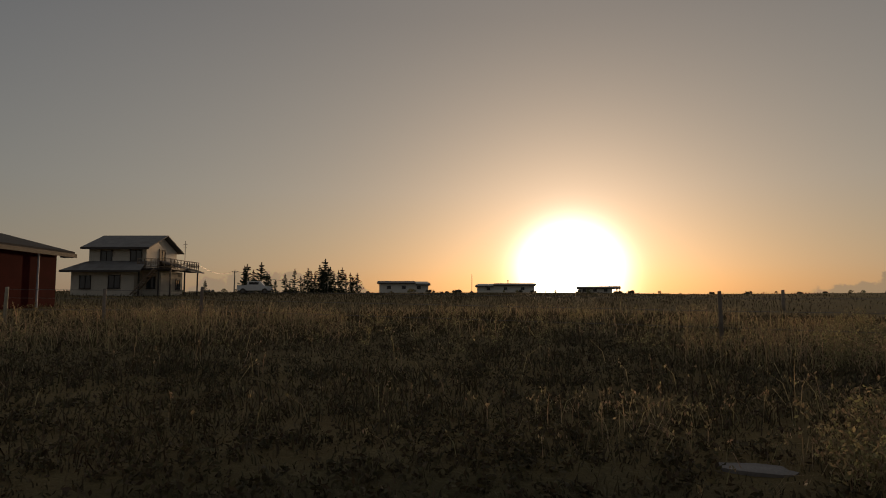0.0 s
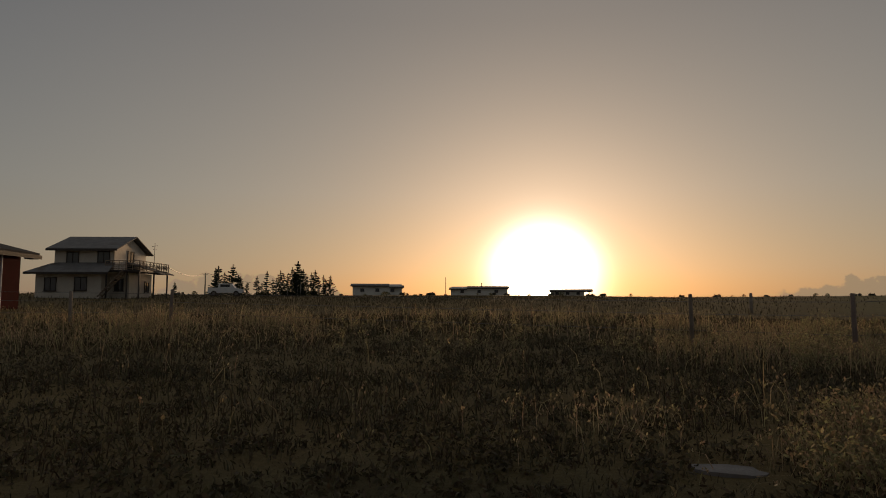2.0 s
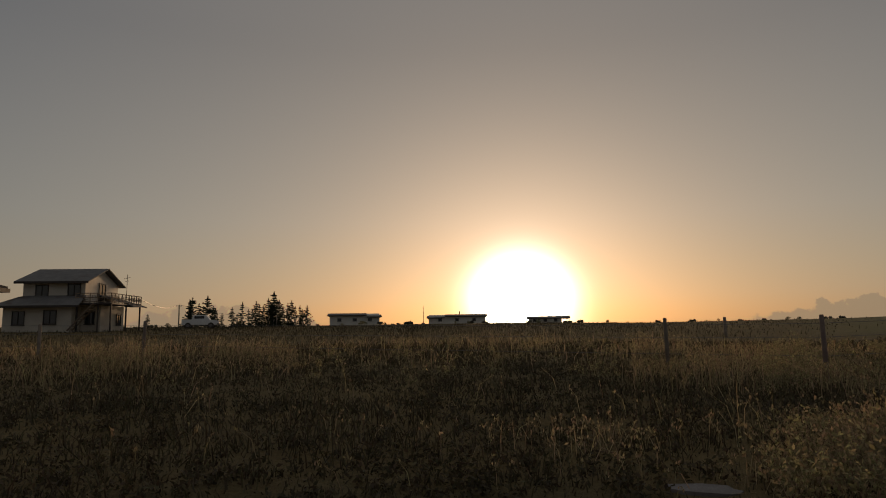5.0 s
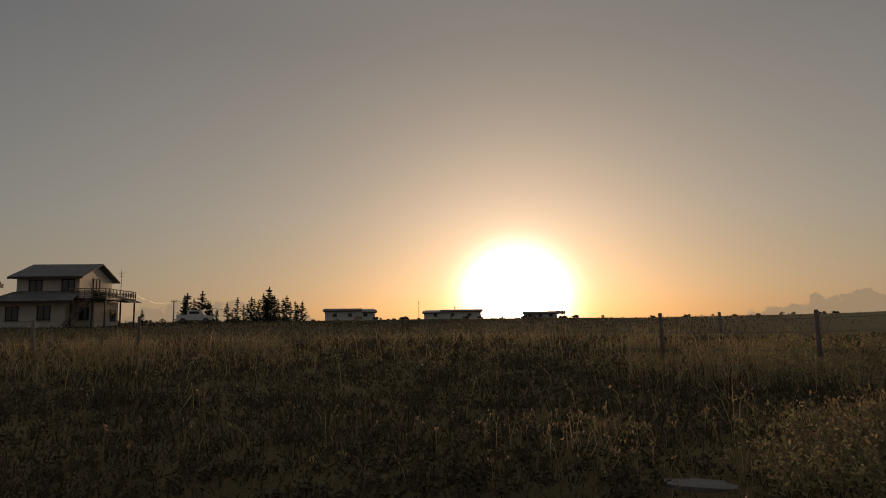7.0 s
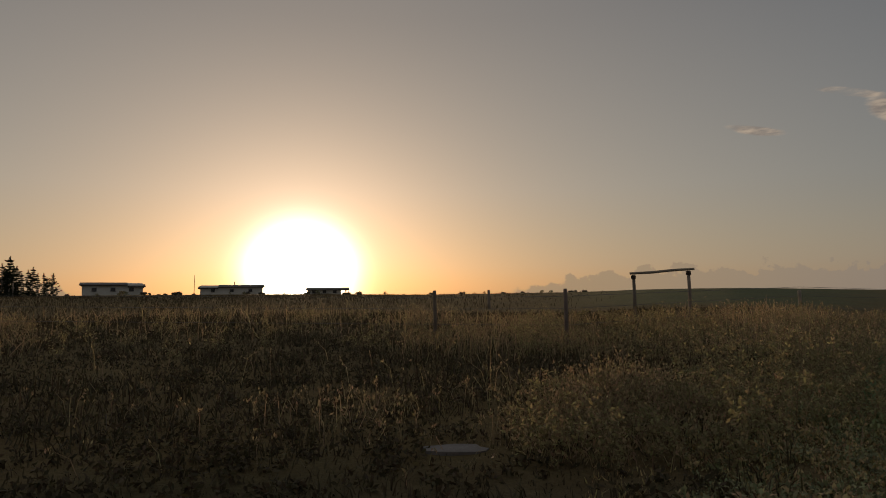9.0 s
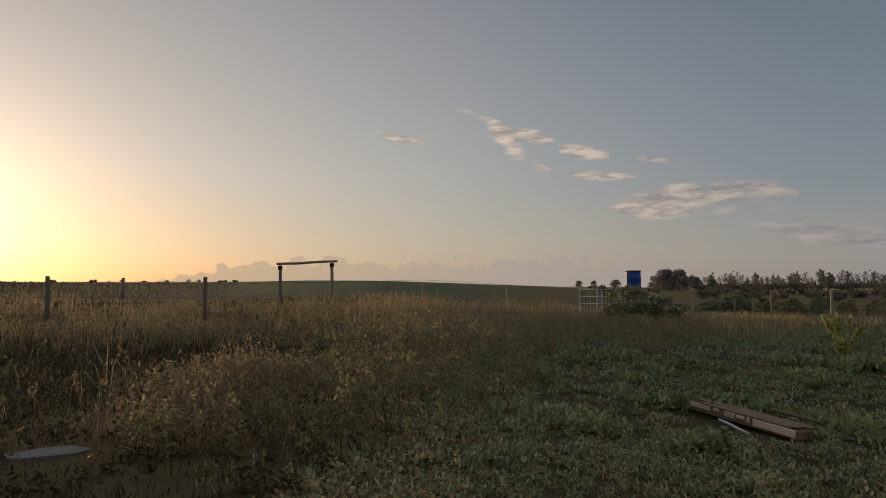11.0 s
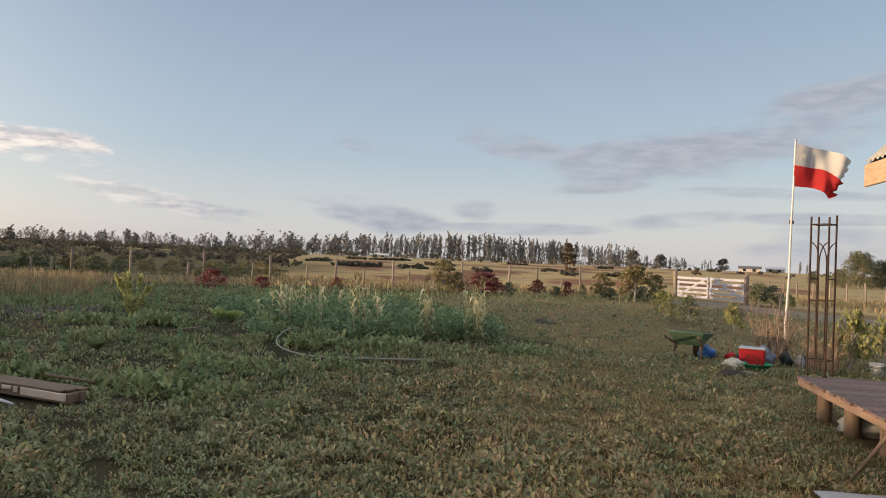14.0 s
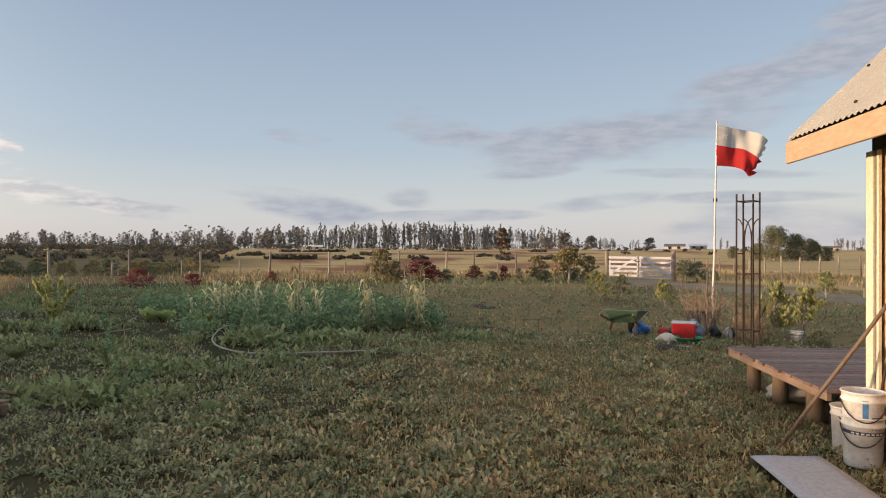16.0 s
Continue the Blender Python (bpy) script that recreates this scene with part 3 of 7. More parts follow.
def chimney_pipe():
    p = polar(5.6, 171)
    h = thing("flue_pipe", "short metal flue pipe above a bungalow roof", "flue", Matrix.Translation(p))
    part("tube", Build().rod([(0, 0, 0), (0, 0, 3.25)], 0.12, 8), M["iron"], h)
    part("cowl", Build().lathe([(0.0, 3.4), (0.2, 3.3), (0.2, 3.25), (0.0, 3.25)], 10), M["iron"], h)


chimney_pipe()


def mast(name, label, az, d, height, r):
    p = polar(az, d, -0.2)
    h = thing(name, label, "pole", Matrix.Translation(p))
    part("shaft", Build().rod([(0, 0, 0), (0.03, 0, height * 0.6), (0, 0, height)], [r, r * 0.85, r * 0.6], 8), M["post"], h)
    return h, p


pole, pole_at = mast("utility_pole", "slim timber utility pole with two insulators", -17.7, 150, 5.0, 0.16)
part("crossarm", Build().box((0, 0, 4.75), (1.2, 0.12, 0.12), bevel=0.02), M["post"], pole)
for dx in (-0.5, 0.5):
    part("insulator", Build().lathe([(0.0, 5.0), (0.05, 4.98), (0.05, 4.8), (0.0, 4.8)], 8, Matrix.Translation((dx, 0, 0))), M["white_paint"], pole)
mast("radio_mast", "thin bare mast standing beside a far bungalow", 2.45, 160, 4.7, 0.08)


def wire(name, label, a, b, sag, r):
    a, b = Vector(a), Vector(b)
    pts = [a.lerp(b, k / 16) - Vector((0, 0, sag * 4 * (k / 16) * (1 - k / 16))) for k in range(17)]
    return tagged(part(name, Build().rod(pts, r, 4), M["wire"]), label, "wire")


wire("power_cable", "sagging overhead power cable from the pole to the farmhouse", pole_at + Vector((-0.5, 0, 4.9)), (-26.6, 69.0, 5.9), 0.9, 0.04)
wire("power_cable", "sagging overhead power cable past the farmhouse", pole_at + Vector((0.5, 0, 4.9)), polar(-9.0, 190, 3.2), 1.2, 0.04)


def pickup_truck():
    p = polar(-16.05, 88)
    h = thing("pickup_truck", "white double-cab pickup truck parked by the trees", "truck", pose(p.x, p.y, p.z, 0, 0, 8))
    side = [(-2.1, 0, 0.45), (2.1, 0, 0.45), (2.15, 0, 0.95), (1.2, 0, 1.08), (0.75, 0, 1.62), (-0.75, 0, 1.66), (-0.9, 0, 1.1), (-2.1, 0, 1.08)]
    m = material("white_car_paint", (0.75, 0.75, 0.74), (0.7, 0.7, 0.69), 2, 0.25, 0.0)
    part("body", Build().prism([(x, -0.85, z) for x, _, z in side], (0, 1.7, 0)), m, h)
    part("windscreen", Build().box((-0.02, 0, 1.36), (1.25, 1.72, 0.4), bevel=0.05), M["glass"], h)
    part("bed_rail", Build().box((-1.5, 0, 1.12), (1.2, 1.6, 0.06)), M["trim_dark"], h)
    for x in (-1.35, 1.35):
        for y in (-0.8, 0.8):
            wh = part("wheel", Build().rod([(x, y - 0.11, 0.36), (x, y + 0.11, 0.36)], 0.36, 16), M["trim_dark"], h)
            part("rim", Build().rod([(x, y - 0.12, 0.36), (x, y + 0.12, 0.36)], 0.2, 10), M["wire"], wh)
    for y in (-0.6, 0.6):
        part("headlight", Build().box((2.13, y, 0.85), (0.06, 0.32, 0.16), bevel=0.02), M["glass"], h)
    part("bumper", Build().box((2.15, 0, 0.55), (0.14, 1.7, 0.18), bevel=0.03), M["trim_dark"], h)


pickup_truck()


# ---- trees ----
def leaf_cloud(rng, centres, radii, per, size, flat=0.7):
    """Quads scattered through ellipsoid clumps, most near their skins."""
    c, r = np.repeat(centres, per, 0), np.repeat(radii, per, 0)
    d = rng.normal(size=c.shape)
    d /= np.linalg.norm(d, axis=1)[:, None]
    p = c + d * r * (rng.uniform(0.35, 1.08, (len(c), 1)) ** 0.6) * np.array([1, 1, flat])
    a, b = rng.normal(size=p.shape), rng.normal(size=p.shape)
    a /= np.linalg.norm(a, axis=1)[:, None]
    b -= (a * b).sum(1)[:, None] * a
    b /= np.linalg.norm(b, axis=1)[:, None]
    s = size * rng.uniform(0.5, 1.4, (len(p), 1))
    v = np.stack([p - a * s, p - b * s * 0.45, p + a * s, p + b * s * 0.45], 1).reshape(-1, 3)
    return v, np.arange(len(v)).reshape(-1, 4)


def make_tree(seed, height, spread, leaf_mat, leaf=0.25, per=26, clumps=34, bare=0.35):
    """A spreading tree or shrub: short trunk, limbs to each clump, a wide uneven crown."""
    rng = np.random.default_rng(seed)
    trunk = Build()
    lean = rng.normal(0, 0.03 * height, 2)
    top = height * 0.8
    spine = [(lean[0] * (k / 5) ** 2, lean[1] * (k / 5) ** 2, top * k / 5) for k in range(6)]
    r0 = height * 0.035
    trunk.rod(spine, [r0 * (1 - 0.16 * k) for k in range(6)], 7)
    cs, rs = [], []
    for k in range(clumps):
        f = rng.uniform(0, 1)
        z = height * (bare + (0.92 - bare) * f ** 0.8)
        out = spread * math.sqrt(max(1 - (f * 0.95) ** 2, 0.02)) * rng.uniform(0.2, 0.95)
        rad = spread * rng.uniform(0.14, 0.30)
        w = rng.uniform(0, 2 * math.pi)
        at = min(z / top, 1)
        px, py = lean[0] * at * at, lean[1] * at * at
        c = (px + out * math.cos(w), py + out * math.sin(w), z)
        cs.append(c)
        rs.append((rad, rad, rad))
        if k % 2 == 0:
            zs = max(z - out * rng.uniform(0.5, 0.9), height * 0.1)
            trunk.rod([(px, py, zs), ((px + c[0]) / 2, (py + c[1]) / 2, (zs + z) / 2 + 0.1 * out), c], [r0 * 0.38, r0 * 0.22, r0 * 0.08], 5, cap=False)
    v, f = leaf_cloud(rng, np.array(cs), np.array(rs), per, leaf * height / 10)
    return trunk.mesh("trunk", M["bark"], True), arrays_mesh("crown", v, f, leaf_mat)


def plant_tree(name, meshes, label, p, scale, turn, group=""):
    h = thing(name, label, "tree", Matrix.Translation(p) @ pose(0, 0, 0, 0, 0, turn), group)
    h.scale = scale
    part("trunk", meshes[0], None, h)
    part("crown", meshes[1], None, h)
    return h


def make_gum(seed, stems, spread, bare, leaf_mat):
    """A slim gum of 10 m: one to three upright pale stems, each with plumes of foliage up its length and sky between."""
    r = np.random.default_rng(seed)
    trunk, cs, rs = Build(), [], []
    for s in range(stems):
        bx, by = r.normal(0, 0.35 * (stems > 1), 2)
        tx, ty = bx + r.normal(0, 0.55), by + r.normal(0, 0.55)
        top = 10 * (1.0 if s == 0 else r.uniform(0.62, 0.95))
        bow = r.normal(0, 0.2, 2)

        def spine(f):
            k = math.sin(math.pi * f)
            return Vector((bx + (tx - bx) * f + bow[0] * k, by + (ty - by) * f + bow[1] * k, top * f))
        trunk.rod([spine(k / 6) - Vector((0, 0, 0.3 * (k == 0))) for k in range(7)], [0.2 * (1 - 0.145 * k) for k in range(7)], 6)
        n = int(r.integers(15, 22))
        for k in range(n):
            f = bare + (0.99 - bare) * (k + r.uniform(0, 0.8)) / n
            swell = 0.35 + 0.65 * math.sin(math.pi * min(max((f - bare) / (1.02 - bare), 0.05), 0.97)) ** 0.7
            w, out = r.uniform(0, 2 * math.pi), spread * swell * r.uniform(0.15, 0.8)
            p = spine(f)
            c = p + Vector((math.cos(w) * out, math.sin(w) * out, 0.35 * out + 0.1))
            cs.append(tuple(c))
            rs.append([spread * swell * r.uniform(0.22, 0.42)] * 3)
            if k % 2 == 0:
                q = spine(max(f - 0.10, 0.08))
                trunk.rod([q, q.lerp(c, 0.5) + Vector((0, 0, 0.08)), c], [0.07, 0.05, 0.02], 4, cap=False)
    v, f = leaf_cloud(r, np.array(cs), np.array(rs), 15, 0.27, 1.75)
    return trunk.mesh("trunk", M["bark"], True), arrays_mesh("crown", v, f, leaf_mat)


def make_conifer(seed, spread, leaf_mat):
    """A young conifer of 10 m: a straight leader with whorls of upswept boughs, uneven and open."""
    r = np.random.default_rng(seed)
    trunk, cs, rs = Build(), [], []
    trunk.rod([(0, 0, -0.3), (0, 0, 5), (0.05, 0, 10)], [0.2, 0.13, 0.03], 7)
    whorls = int(r.integers(11, 15))
    for k in range(whorls):
        f = 0.06 + 0.9 * k / whorls
        reach = spread * (1.04 - f) ** 0.7 * r.uniform(0.45, 1.15)
        for j in range(int(r.integers(4, 7))):
            w, ln = r.uniform(0, 2 * math.pi), reach * r.uniform(0.55, 1.1)
            a, e = Vector((0, 0, 10 * f)), Vector((math.cos(w) * ln, math.sin(w) * ln, 10 * f + 0.30 * ln))
            m = a.lerp(e, 0.55) - Vector((0, 0, 0.08 * ln))
            trunk.rod([a, m, e], [0.05, 0.035, 0.012], 4, cap=False)
            for t in (0.3, 0.5, 0.7, 0.88, 1.0):
                c = a.lerp(e, t) - Vector((0, 0, 0.25 * ln * t * (1 - t)))
                cs.append(tuple(c))
                rs.append([(0.10 + 0.17 * reach * (1.15 - t)) * r.uniform(0.6, 1.4)] * 3)
    for k in range(4):
        cs.append((0.04, 0, 9.2 + 0.3 * k))
        rs.append([0.2 - 0.035 * k] * 3)
    v, f = leaf_cloud(r, np.array(cs), np.array(rs), 9, 0.24, 0.7)
    return trunk.mesh("trunk", M["bark"], True), arrays_mesh("crown", v, f, leaf_mat)


rng = np.random.default_rng(5)
gums = [make_gum(20 + k, [1, 2, 1, 3, 2, 1, 2, 3][k], [1.15, 1.1, 0.9, 1.35, 0.95, 1.7, 1.5, 1.1][k], [0.22, 0.16, 0.12, 0.25, 0.2, 0.42, 0.3, 0.1][k], M["leaf_hazed"]) for k in range(8)]
spires = [make_conifer(40 + k, [2.3, 2.9, 2.0, 3.4][k], M["leaf_pine"]) for k in range(4)]
rounds = [make_tree(60 + k, 10, [5.5, 6.5, 4.6][k], M["leaf_hazed"], 0.30, 80, 90, 0.07) for k in range(3)]


def row_of_trees():
    """The long belt of gum trees on the far side of the valley, uneven in height and with gaps."""
    az = 73.0
    while az < 151:
        tall = 9.0 + 5.0 * math.exp(-((az - 112) / 11) ** 2) - (3.5 if az > 125 else 0) - (2.0 if az < 90 else 0)
        gap = az > 125 and (math.sin(az * 2.1) > 0.25)
        if 131.0 < az < 131.8 or (133 < az < 137) or (138 < az < 144):
            gap = True
        if not gap:
            d = rng.uniform(335, 395)
            s = tall * (rng.uniform(0.8, 1.12) if az > 102 else rng.uniform(0.55, 1.25)) / 10
            k = int(rng.integers(8)) if az > 102 else (3, 5, 6, 7, 5, 6)[int(rng.integers(6))]
            plant_tree("gum_tree", gums[k], "tall grey-green gum tree in a far shelter belt", polar(az, d, -0.3), (s * (rng.uniform(0.8, 1.15) if az > 102 else rng.uniform(1.4, 2.3)), s * (1.0 if az > 102 else 1.6), s), rng.uniform(0, 360), "shelter belt")
        az += rng.uniform(0.09, 0.24) if 102 < az < 121 else rng.uniform(0.11, 0.34)


row_of_trees()
for az, d, s, k, kind in [(71.6, 230, 0.74, 1, "r"), (72.7, 226, 0.72, 0, "r"), (70.8, 236, 0.5, 0, "r"), (73.9, 240, 0.5, 2, "r"), (67.6, 250, 0.35, 1, "r"), (65.8, 260, 0.3, 2, "r"), (64.6, 255, 0.28, 0, "r"), (69.0, 260, 0.36, 1, "r"), (75.2, 250, 0.42, 2, "r"),
                          (131.6, 320, 0.62, 2, "r"), (143.4, 300, 0.52, 2, "r"), (145.4, 310, 0.5, 0, "g"), (145.0, 305, 0.42, 0, "g"), (124.6, 300, 0.8, 2, "r"), (126.8, 310, 0.7, 2, "r"), (123.0, 320, 0.62, 1, "r")]:
    src = rounds[k] if kind == "r" else gums[k]
    plant_tree("field_tree", src, "dark spreading tree standing alone in the fields", polar(az, d, -0.3), (s, s, s), k * 67 + az * 10, "field trees")
cone = make_tree(71, 10, 2.5, material("rusty_conifer", (0.15, 0.115, 0.075), (0.19, 0.145, 0.09), 0.5, 0.8, 0, 4, island=0.8, through_light=0.2), 0.3, 60, 70, 0.04)
plant_tree("cypress", cone, "broad brown-green cypress in front of the gum trees", polar(119.45, 190, -0.3), (0.88, 0.88, 0.84), 20)
for az, d, s, k, kind in [(-16.7, 105, 0.44, 1, "s"), (-16.9, 107, 0.42, 0, "s"), (-15.55, 112, 0.50, 2, "g"), (-15.1, 112, 0.34, 1, "s"), (-13.6, 115, 0.33, 0, "s"), (-12.8, 116, 0.42, 1, "g"), (-12.3, 116, 0.3, 2, "s"), (-11.7, 114, 0.42, 0, "g"), (-11.1, 113, 0.36, 2, "s"),
                          (-10.7, 115, 0.48, 2, "g"), (-10.25, 114, 0.58, 0, "s"), (-9.8, 116, 0.45, 1, "s"), (-9.1, 115, 0.4, 1, "g"), (-8.8, 115, 0.44, 0, "s"), (-8.1, 118, 0.36, 5, "g"), (-7.5, 118, 0.36, 2, "g"), (-20.0, 100, 0.2, 0, "s"), (-14.4, 118, 0.24, 1, "s"), (-16.2, 104, 0.36, 1, "g"), (-14.9, 110, 0.3, 0, "s"), (-12.0, 112, 0.3, 1, "g"), (-11.4, 118, 0.38, 2, "s"), (-10.5, 119, 0.42, 1, "s"), (-10.0, 112, 0.44, 3, "g"), (-9.5, 112, 0.34, 2, "s"), (-8.5, 112, 0.34, 2, "s"), (-7.9, 116, 0.3, 3, "g"), (-13.2, 110, 0.22, 2, "s")]:
    src = spires[k if kind == "s" else (k + 1) % 4]
    plant_tree("young_tree", src, "small dark conifer on the rise behind the truck", polar(az, d, -0.2), (s * 1.25, s * 1.25, s * 1.02), k * 100 + az * 31, "trees on the rise")


oak = make_tree(88, 10, 6.4, material("dense_dark_leaves", (0.15, 0.165, 0.085), (0.20, 0.20, 0.11), 0.5, 0.6, 0, 4, island=0.8, through_light=0.25), 0.2, 75, 150, 0.02)
for az, d, s in [(140.9, 130, 0.66), (142.3, 133, 0.52), (143.5, 136, 0.40), (139.7, 134, 0.34), (137.9, 150, 0.24), (144.4, 138, 0.28)]:
    plant_tree("spreading_tree", oak, "dense dark spreading tree at the field edge", polar(az, d, -0.2), (s * 0.72, s * 0.72, s), az * 17, "field edge trees")


# ---- fences, gate, log frame, tank and cage ----
def fence_post(p, height, r, lean=(0.0, 0.0), label="weathered round timber fence post"):
    h = Build()
    lx, ly = lean
    h.rod([(0, 0, -0.3), (lx * 0.5, ly * 0.5, height * 0.55), (lx, ly, height - 0.03), (lx, ly, height)], [r * 1.08, r, r * 0.94, r * 0.75], 9)
    ob = part("fence_post", h, M["post"], None, label, True)
    ob.location = p
    return tagged(ob, "", "fence post", "boundary fence")


BACK_X = 32.0
back_posts = []
for az in (66.0, 69.8, 74.3, 79.9, 83.9, 89.3, 94.5, 99.8, 104.7, 110.6, 114.6, 117.0, 120.6):
    y = BACK_X / math.tan(radians(az))
    z = ground_z(BACK_X, y)
    back_posts.append(Vector((BACK_X, y, z)))
    fence_post(back_posts[-1], 1.42 - z + rng.uniform(-0.06, 0.06), 0.055, (rng.normal(0, 0.03), rng.normal(0, 0.03)))
for az in (77.2, 78.5, 88.0, 93.0, 97.4, 102.2, 106.0, 108.2, 112.5, 119):
    y = 35.0 / math.tan(radians(az))
    fence_post(Vector((35.0, y, ground_z(35.0, y))), rng.uniform(0.75, 0.95), 0.05, (0.03, -0.02), "short weathered post behind the back fence")
west_posts = []
for az, d, top in [(-33.7, 27, 2.05), (-27.3, 27, 2.02), (-20.25, 26, 2.1), (22.84, 17.3, 1.79), (34.1, 16.3, 1.77), (51.9, 25, 1.72), (59.1, 29, 1.63)]:
    p = polar(az, d)
    west_posts.append((p, top))
    big = 0.05 if az in (22.84, 34.1) else 0.06
    fence_post(p, top - p.z, big, (rng.normal(0, 0.02), rng.normal(0, 0.02)))
far_posts = [(27.3, 40, 2.2)]
for az, d, top in far_posts:
    p = polar(az, d)
    fence_post(p, top - p.z, 0.09)
for k in range(29):
    x, y = 37 - 1.25 * k, -33.5 - 0.06 * (37 - 1.25 * k)
    fence_post(Vector((x, y, ground_z(x, y))), rng.uniform(1.15, 1.35), 0.05, (rng.normal(0, 0.05), 0), "thin timber post of the stubble-field fence")
fence_post(Vector((13.9, -20.9, 0)), 1.05, 0.07, label="stout pale post at the end of the drive")


def fence_wires(points, heights, label):
    for hz in heights:
        pts = [Vector(p) + Vector((0, 0, hz)) for p in points]
        ob = part("fence_wire", Build().rod(pts, 0.006, 4), M["wire"], None, label)
        tagged(ob, "", "fence wire", "fence wires")


fence_wires(back_posts, (0.35, 0.7, 1.0, 1.25), "thin galvanised wire of the back fence")
fence_wires([p for p, t in west_posts], (0.5, 0.9, 1.2), "thin galvanised wire of the west fence")
fence_wires([(37 - 2.5 * k, -33.5 - 0.06 * (37 - 2.5 * k), ground_z(37 - 2.5 * k, -33.5)) for k in range(15)], (0.5, 1.0), "thin wire of the stubble-field fence")


def mesh_panel():
    """A leaning ladder of short bars on the drive fence."""
    h = thing("wire_droppers", "small rusty ladder of fence droppers", "fence part", pose(14.9, -23.2, ground_z(14.9, -23.2), 0, 8, 20))
    for x in (-0.18, 0.18):
        part("upright", Build().rod([(x, 0, 0), (x, 0, 1.0)], 0.02, 6), M["iron"], h)
    for k in range(5):
        part("bar", Build().rod([(-0.3, 0, 0.35 + 0.14 * k), (0.3, 0, 0.35 + 0.14 * k)], 0.018, 6), M["iron"], h)


mesh_panel()


def farm_gate():
    a, b = Vector((29.1, -22.9, 0)), Vector((24.8, -23.3, 0))
    yaw = math.degrees(math.atan2(b.y - a.y, b.x - a.x))
    g = thing("farm_gate", "white-painted double farm gate of horizontal planks, closed", "gate", pose(a.x, a.y, ground_z(*a.xy), 0, 0, yaw))
    w = (b - a).length / 2
    for s in (0, 1):
        x0 = s * w + 0.06
        x1 = (s + 1) * w - 0.04
        leaf = part("gate_leaf", Build().box(((x0 + x1) / 2, 0, 1.1), (x1 - x0, 0.05, 0.12), bevel=0.008), M["weathered_shaded_white"], g)
        for z in (0.18, 0.40, 0.63, 0.87):
            part("plank", Build().box(((x0 + x1) / 2, 0, z), (x1 - x0, 0.035, 0.115), bevel=0.006), M["weathered_shaded_white"], leaf)
        for x in (x0 + 0.05, x1 - 0.05, ):
            part("stile", Build().box((x, 0.045, 0.66), (0.10, 0.04, 1.05), bevel=0.006), M["weathered_shaded_white"], leaf)
        lo, hi = (x0 + 0.1, x1 - 0.1) if s == 0 else (x1 - 0.1, x0 + 0.1)
        ang = math.degrees(math.atan2(0.9, hi - lo))
        part("brace", Build().box(((lo + hi) / 2, 0.05, 0.68), (math.hypot(hi - lo, 0.9), 0.035, 0.11), pose(0, 0, 0, 0, -ang, 0), 0.006), M["weathered_shaded_white"], leaf)
        part("hinge", Build().box((x0 if s == 0 else x1, -0.03, 1.0), (0.25, 0.02, 0.04)), M["iron"], leaf)
    for x in (-0.1, 2 * w + 0.1):
        part("gate_post", Build().rod([(x, 0, -0.3), (x, 0, 1.4), (x, 0, 1.45)], [0.11, 0.1, 0.07], 10), M["post"], g)
    part("latch", Build().box((w, -0.05, 0.9), (0.3, 0.03, 0.04), bevel=0.005), M["iron"], g)


farm_gate()


def log_frame():
    a, b = polar(39.6, 26.5), polar(43.93, 26.5)
    h = thing("log_frame", "rough log goal frame standing in long grass", "frame")
    for p, top in ((a, 2.44), (b, 2.55)):
        part("post", Build().rod([(p.x, p.y, p.z - 0.3), (p.x + 0.02, p.y, p.z + 0.9), (p.x, p.y, top)], [0.072, 0.066, 0.06], 9), M["post"], h, smooth=True)
    d = (b - a).normalized()
    s, e = a - d * 0.14 + Vector((0, 0, 2.5 - a.z)), b + d * 0.22 + Vector((0, 0, 2.61 - b.z))
    part("crossbar", Build().rod([s, s.lerp(e, 0.35) + Vector((0, 0, -0.015)), s.lerp(e, 0.7) + Vector((0, 0, 0.01)), e], [0.048, 0.052, 0.052, 0.045], 9), M["post"], h, smooth=True)
    for p, z in ((a, 2.42), (b, 2.53)):
        part("lashing", Build().rod([(p.x, p.y, z - 0.14), (p.x, p.y, z + 0.0)], 0.095, 10), M["iron"], h)


log_frame()


def mesh_cage():
    p = polar(66.9, 27)
    h = thing("tank_cage", "empty white tubular tank cage with a square wire grid", "cage", pose(p.x, p.y, p.z, 0, 0, -22))
    pale = M["white_paint"]
    w, dep, lo, hi = 1.2, 1.0, 0.16, 1.3
    part("pallet", Build().box((0, 0, 0.13), (w, dep, 0.03)).box((0, -0.42, 0.05), (w, 0.1, 0.12)).box((0, 0.42, 0.05), (w, 0.1, 0.12)), M["post"], h)
    for x in (-w / 2, w / 2):
        for y in (-dep / 2, dep / 2):
            part("corner_tube", Build().rod([(x, y, lo), (x, y, hi - 0.08), (x * 0.94, y, hi)], 0.028, 8), pale, h)
    for z in (lo + 0.02, lo + 0.3, lo + 0.58, lo + 0.86, hi):
        ring = Build().rod([(-w / 2, -dep / 2, z), (w / 2, -dep / 2, z), (w / 2, dep / 2, z), (-w / 2, dep / 2, z), (-w / 2, -dep / 2, z)], 0.016, 6)
        part("hoop", ring, pale, h)
    for k in range(1, 7):
        for y in (-dep / 2, dep / 2):
            part("wire_bar", Build().rod([(-w / 2 + w * k / 7, y, lo), (-w / 2 + w * k / 7, y, hi)], 0.012, 6), M["wire"], h)
    for k in range(1, 6):
        for x in (-w / 2, w / 2):
            part("wire_bar", Build().rod([(x, -dep / 2 + dep * k / 6, lo), (x, -dep / 2 + dep * k / 6, hi)], 0.012, 6), M["wire"], h)


mesh_cage()


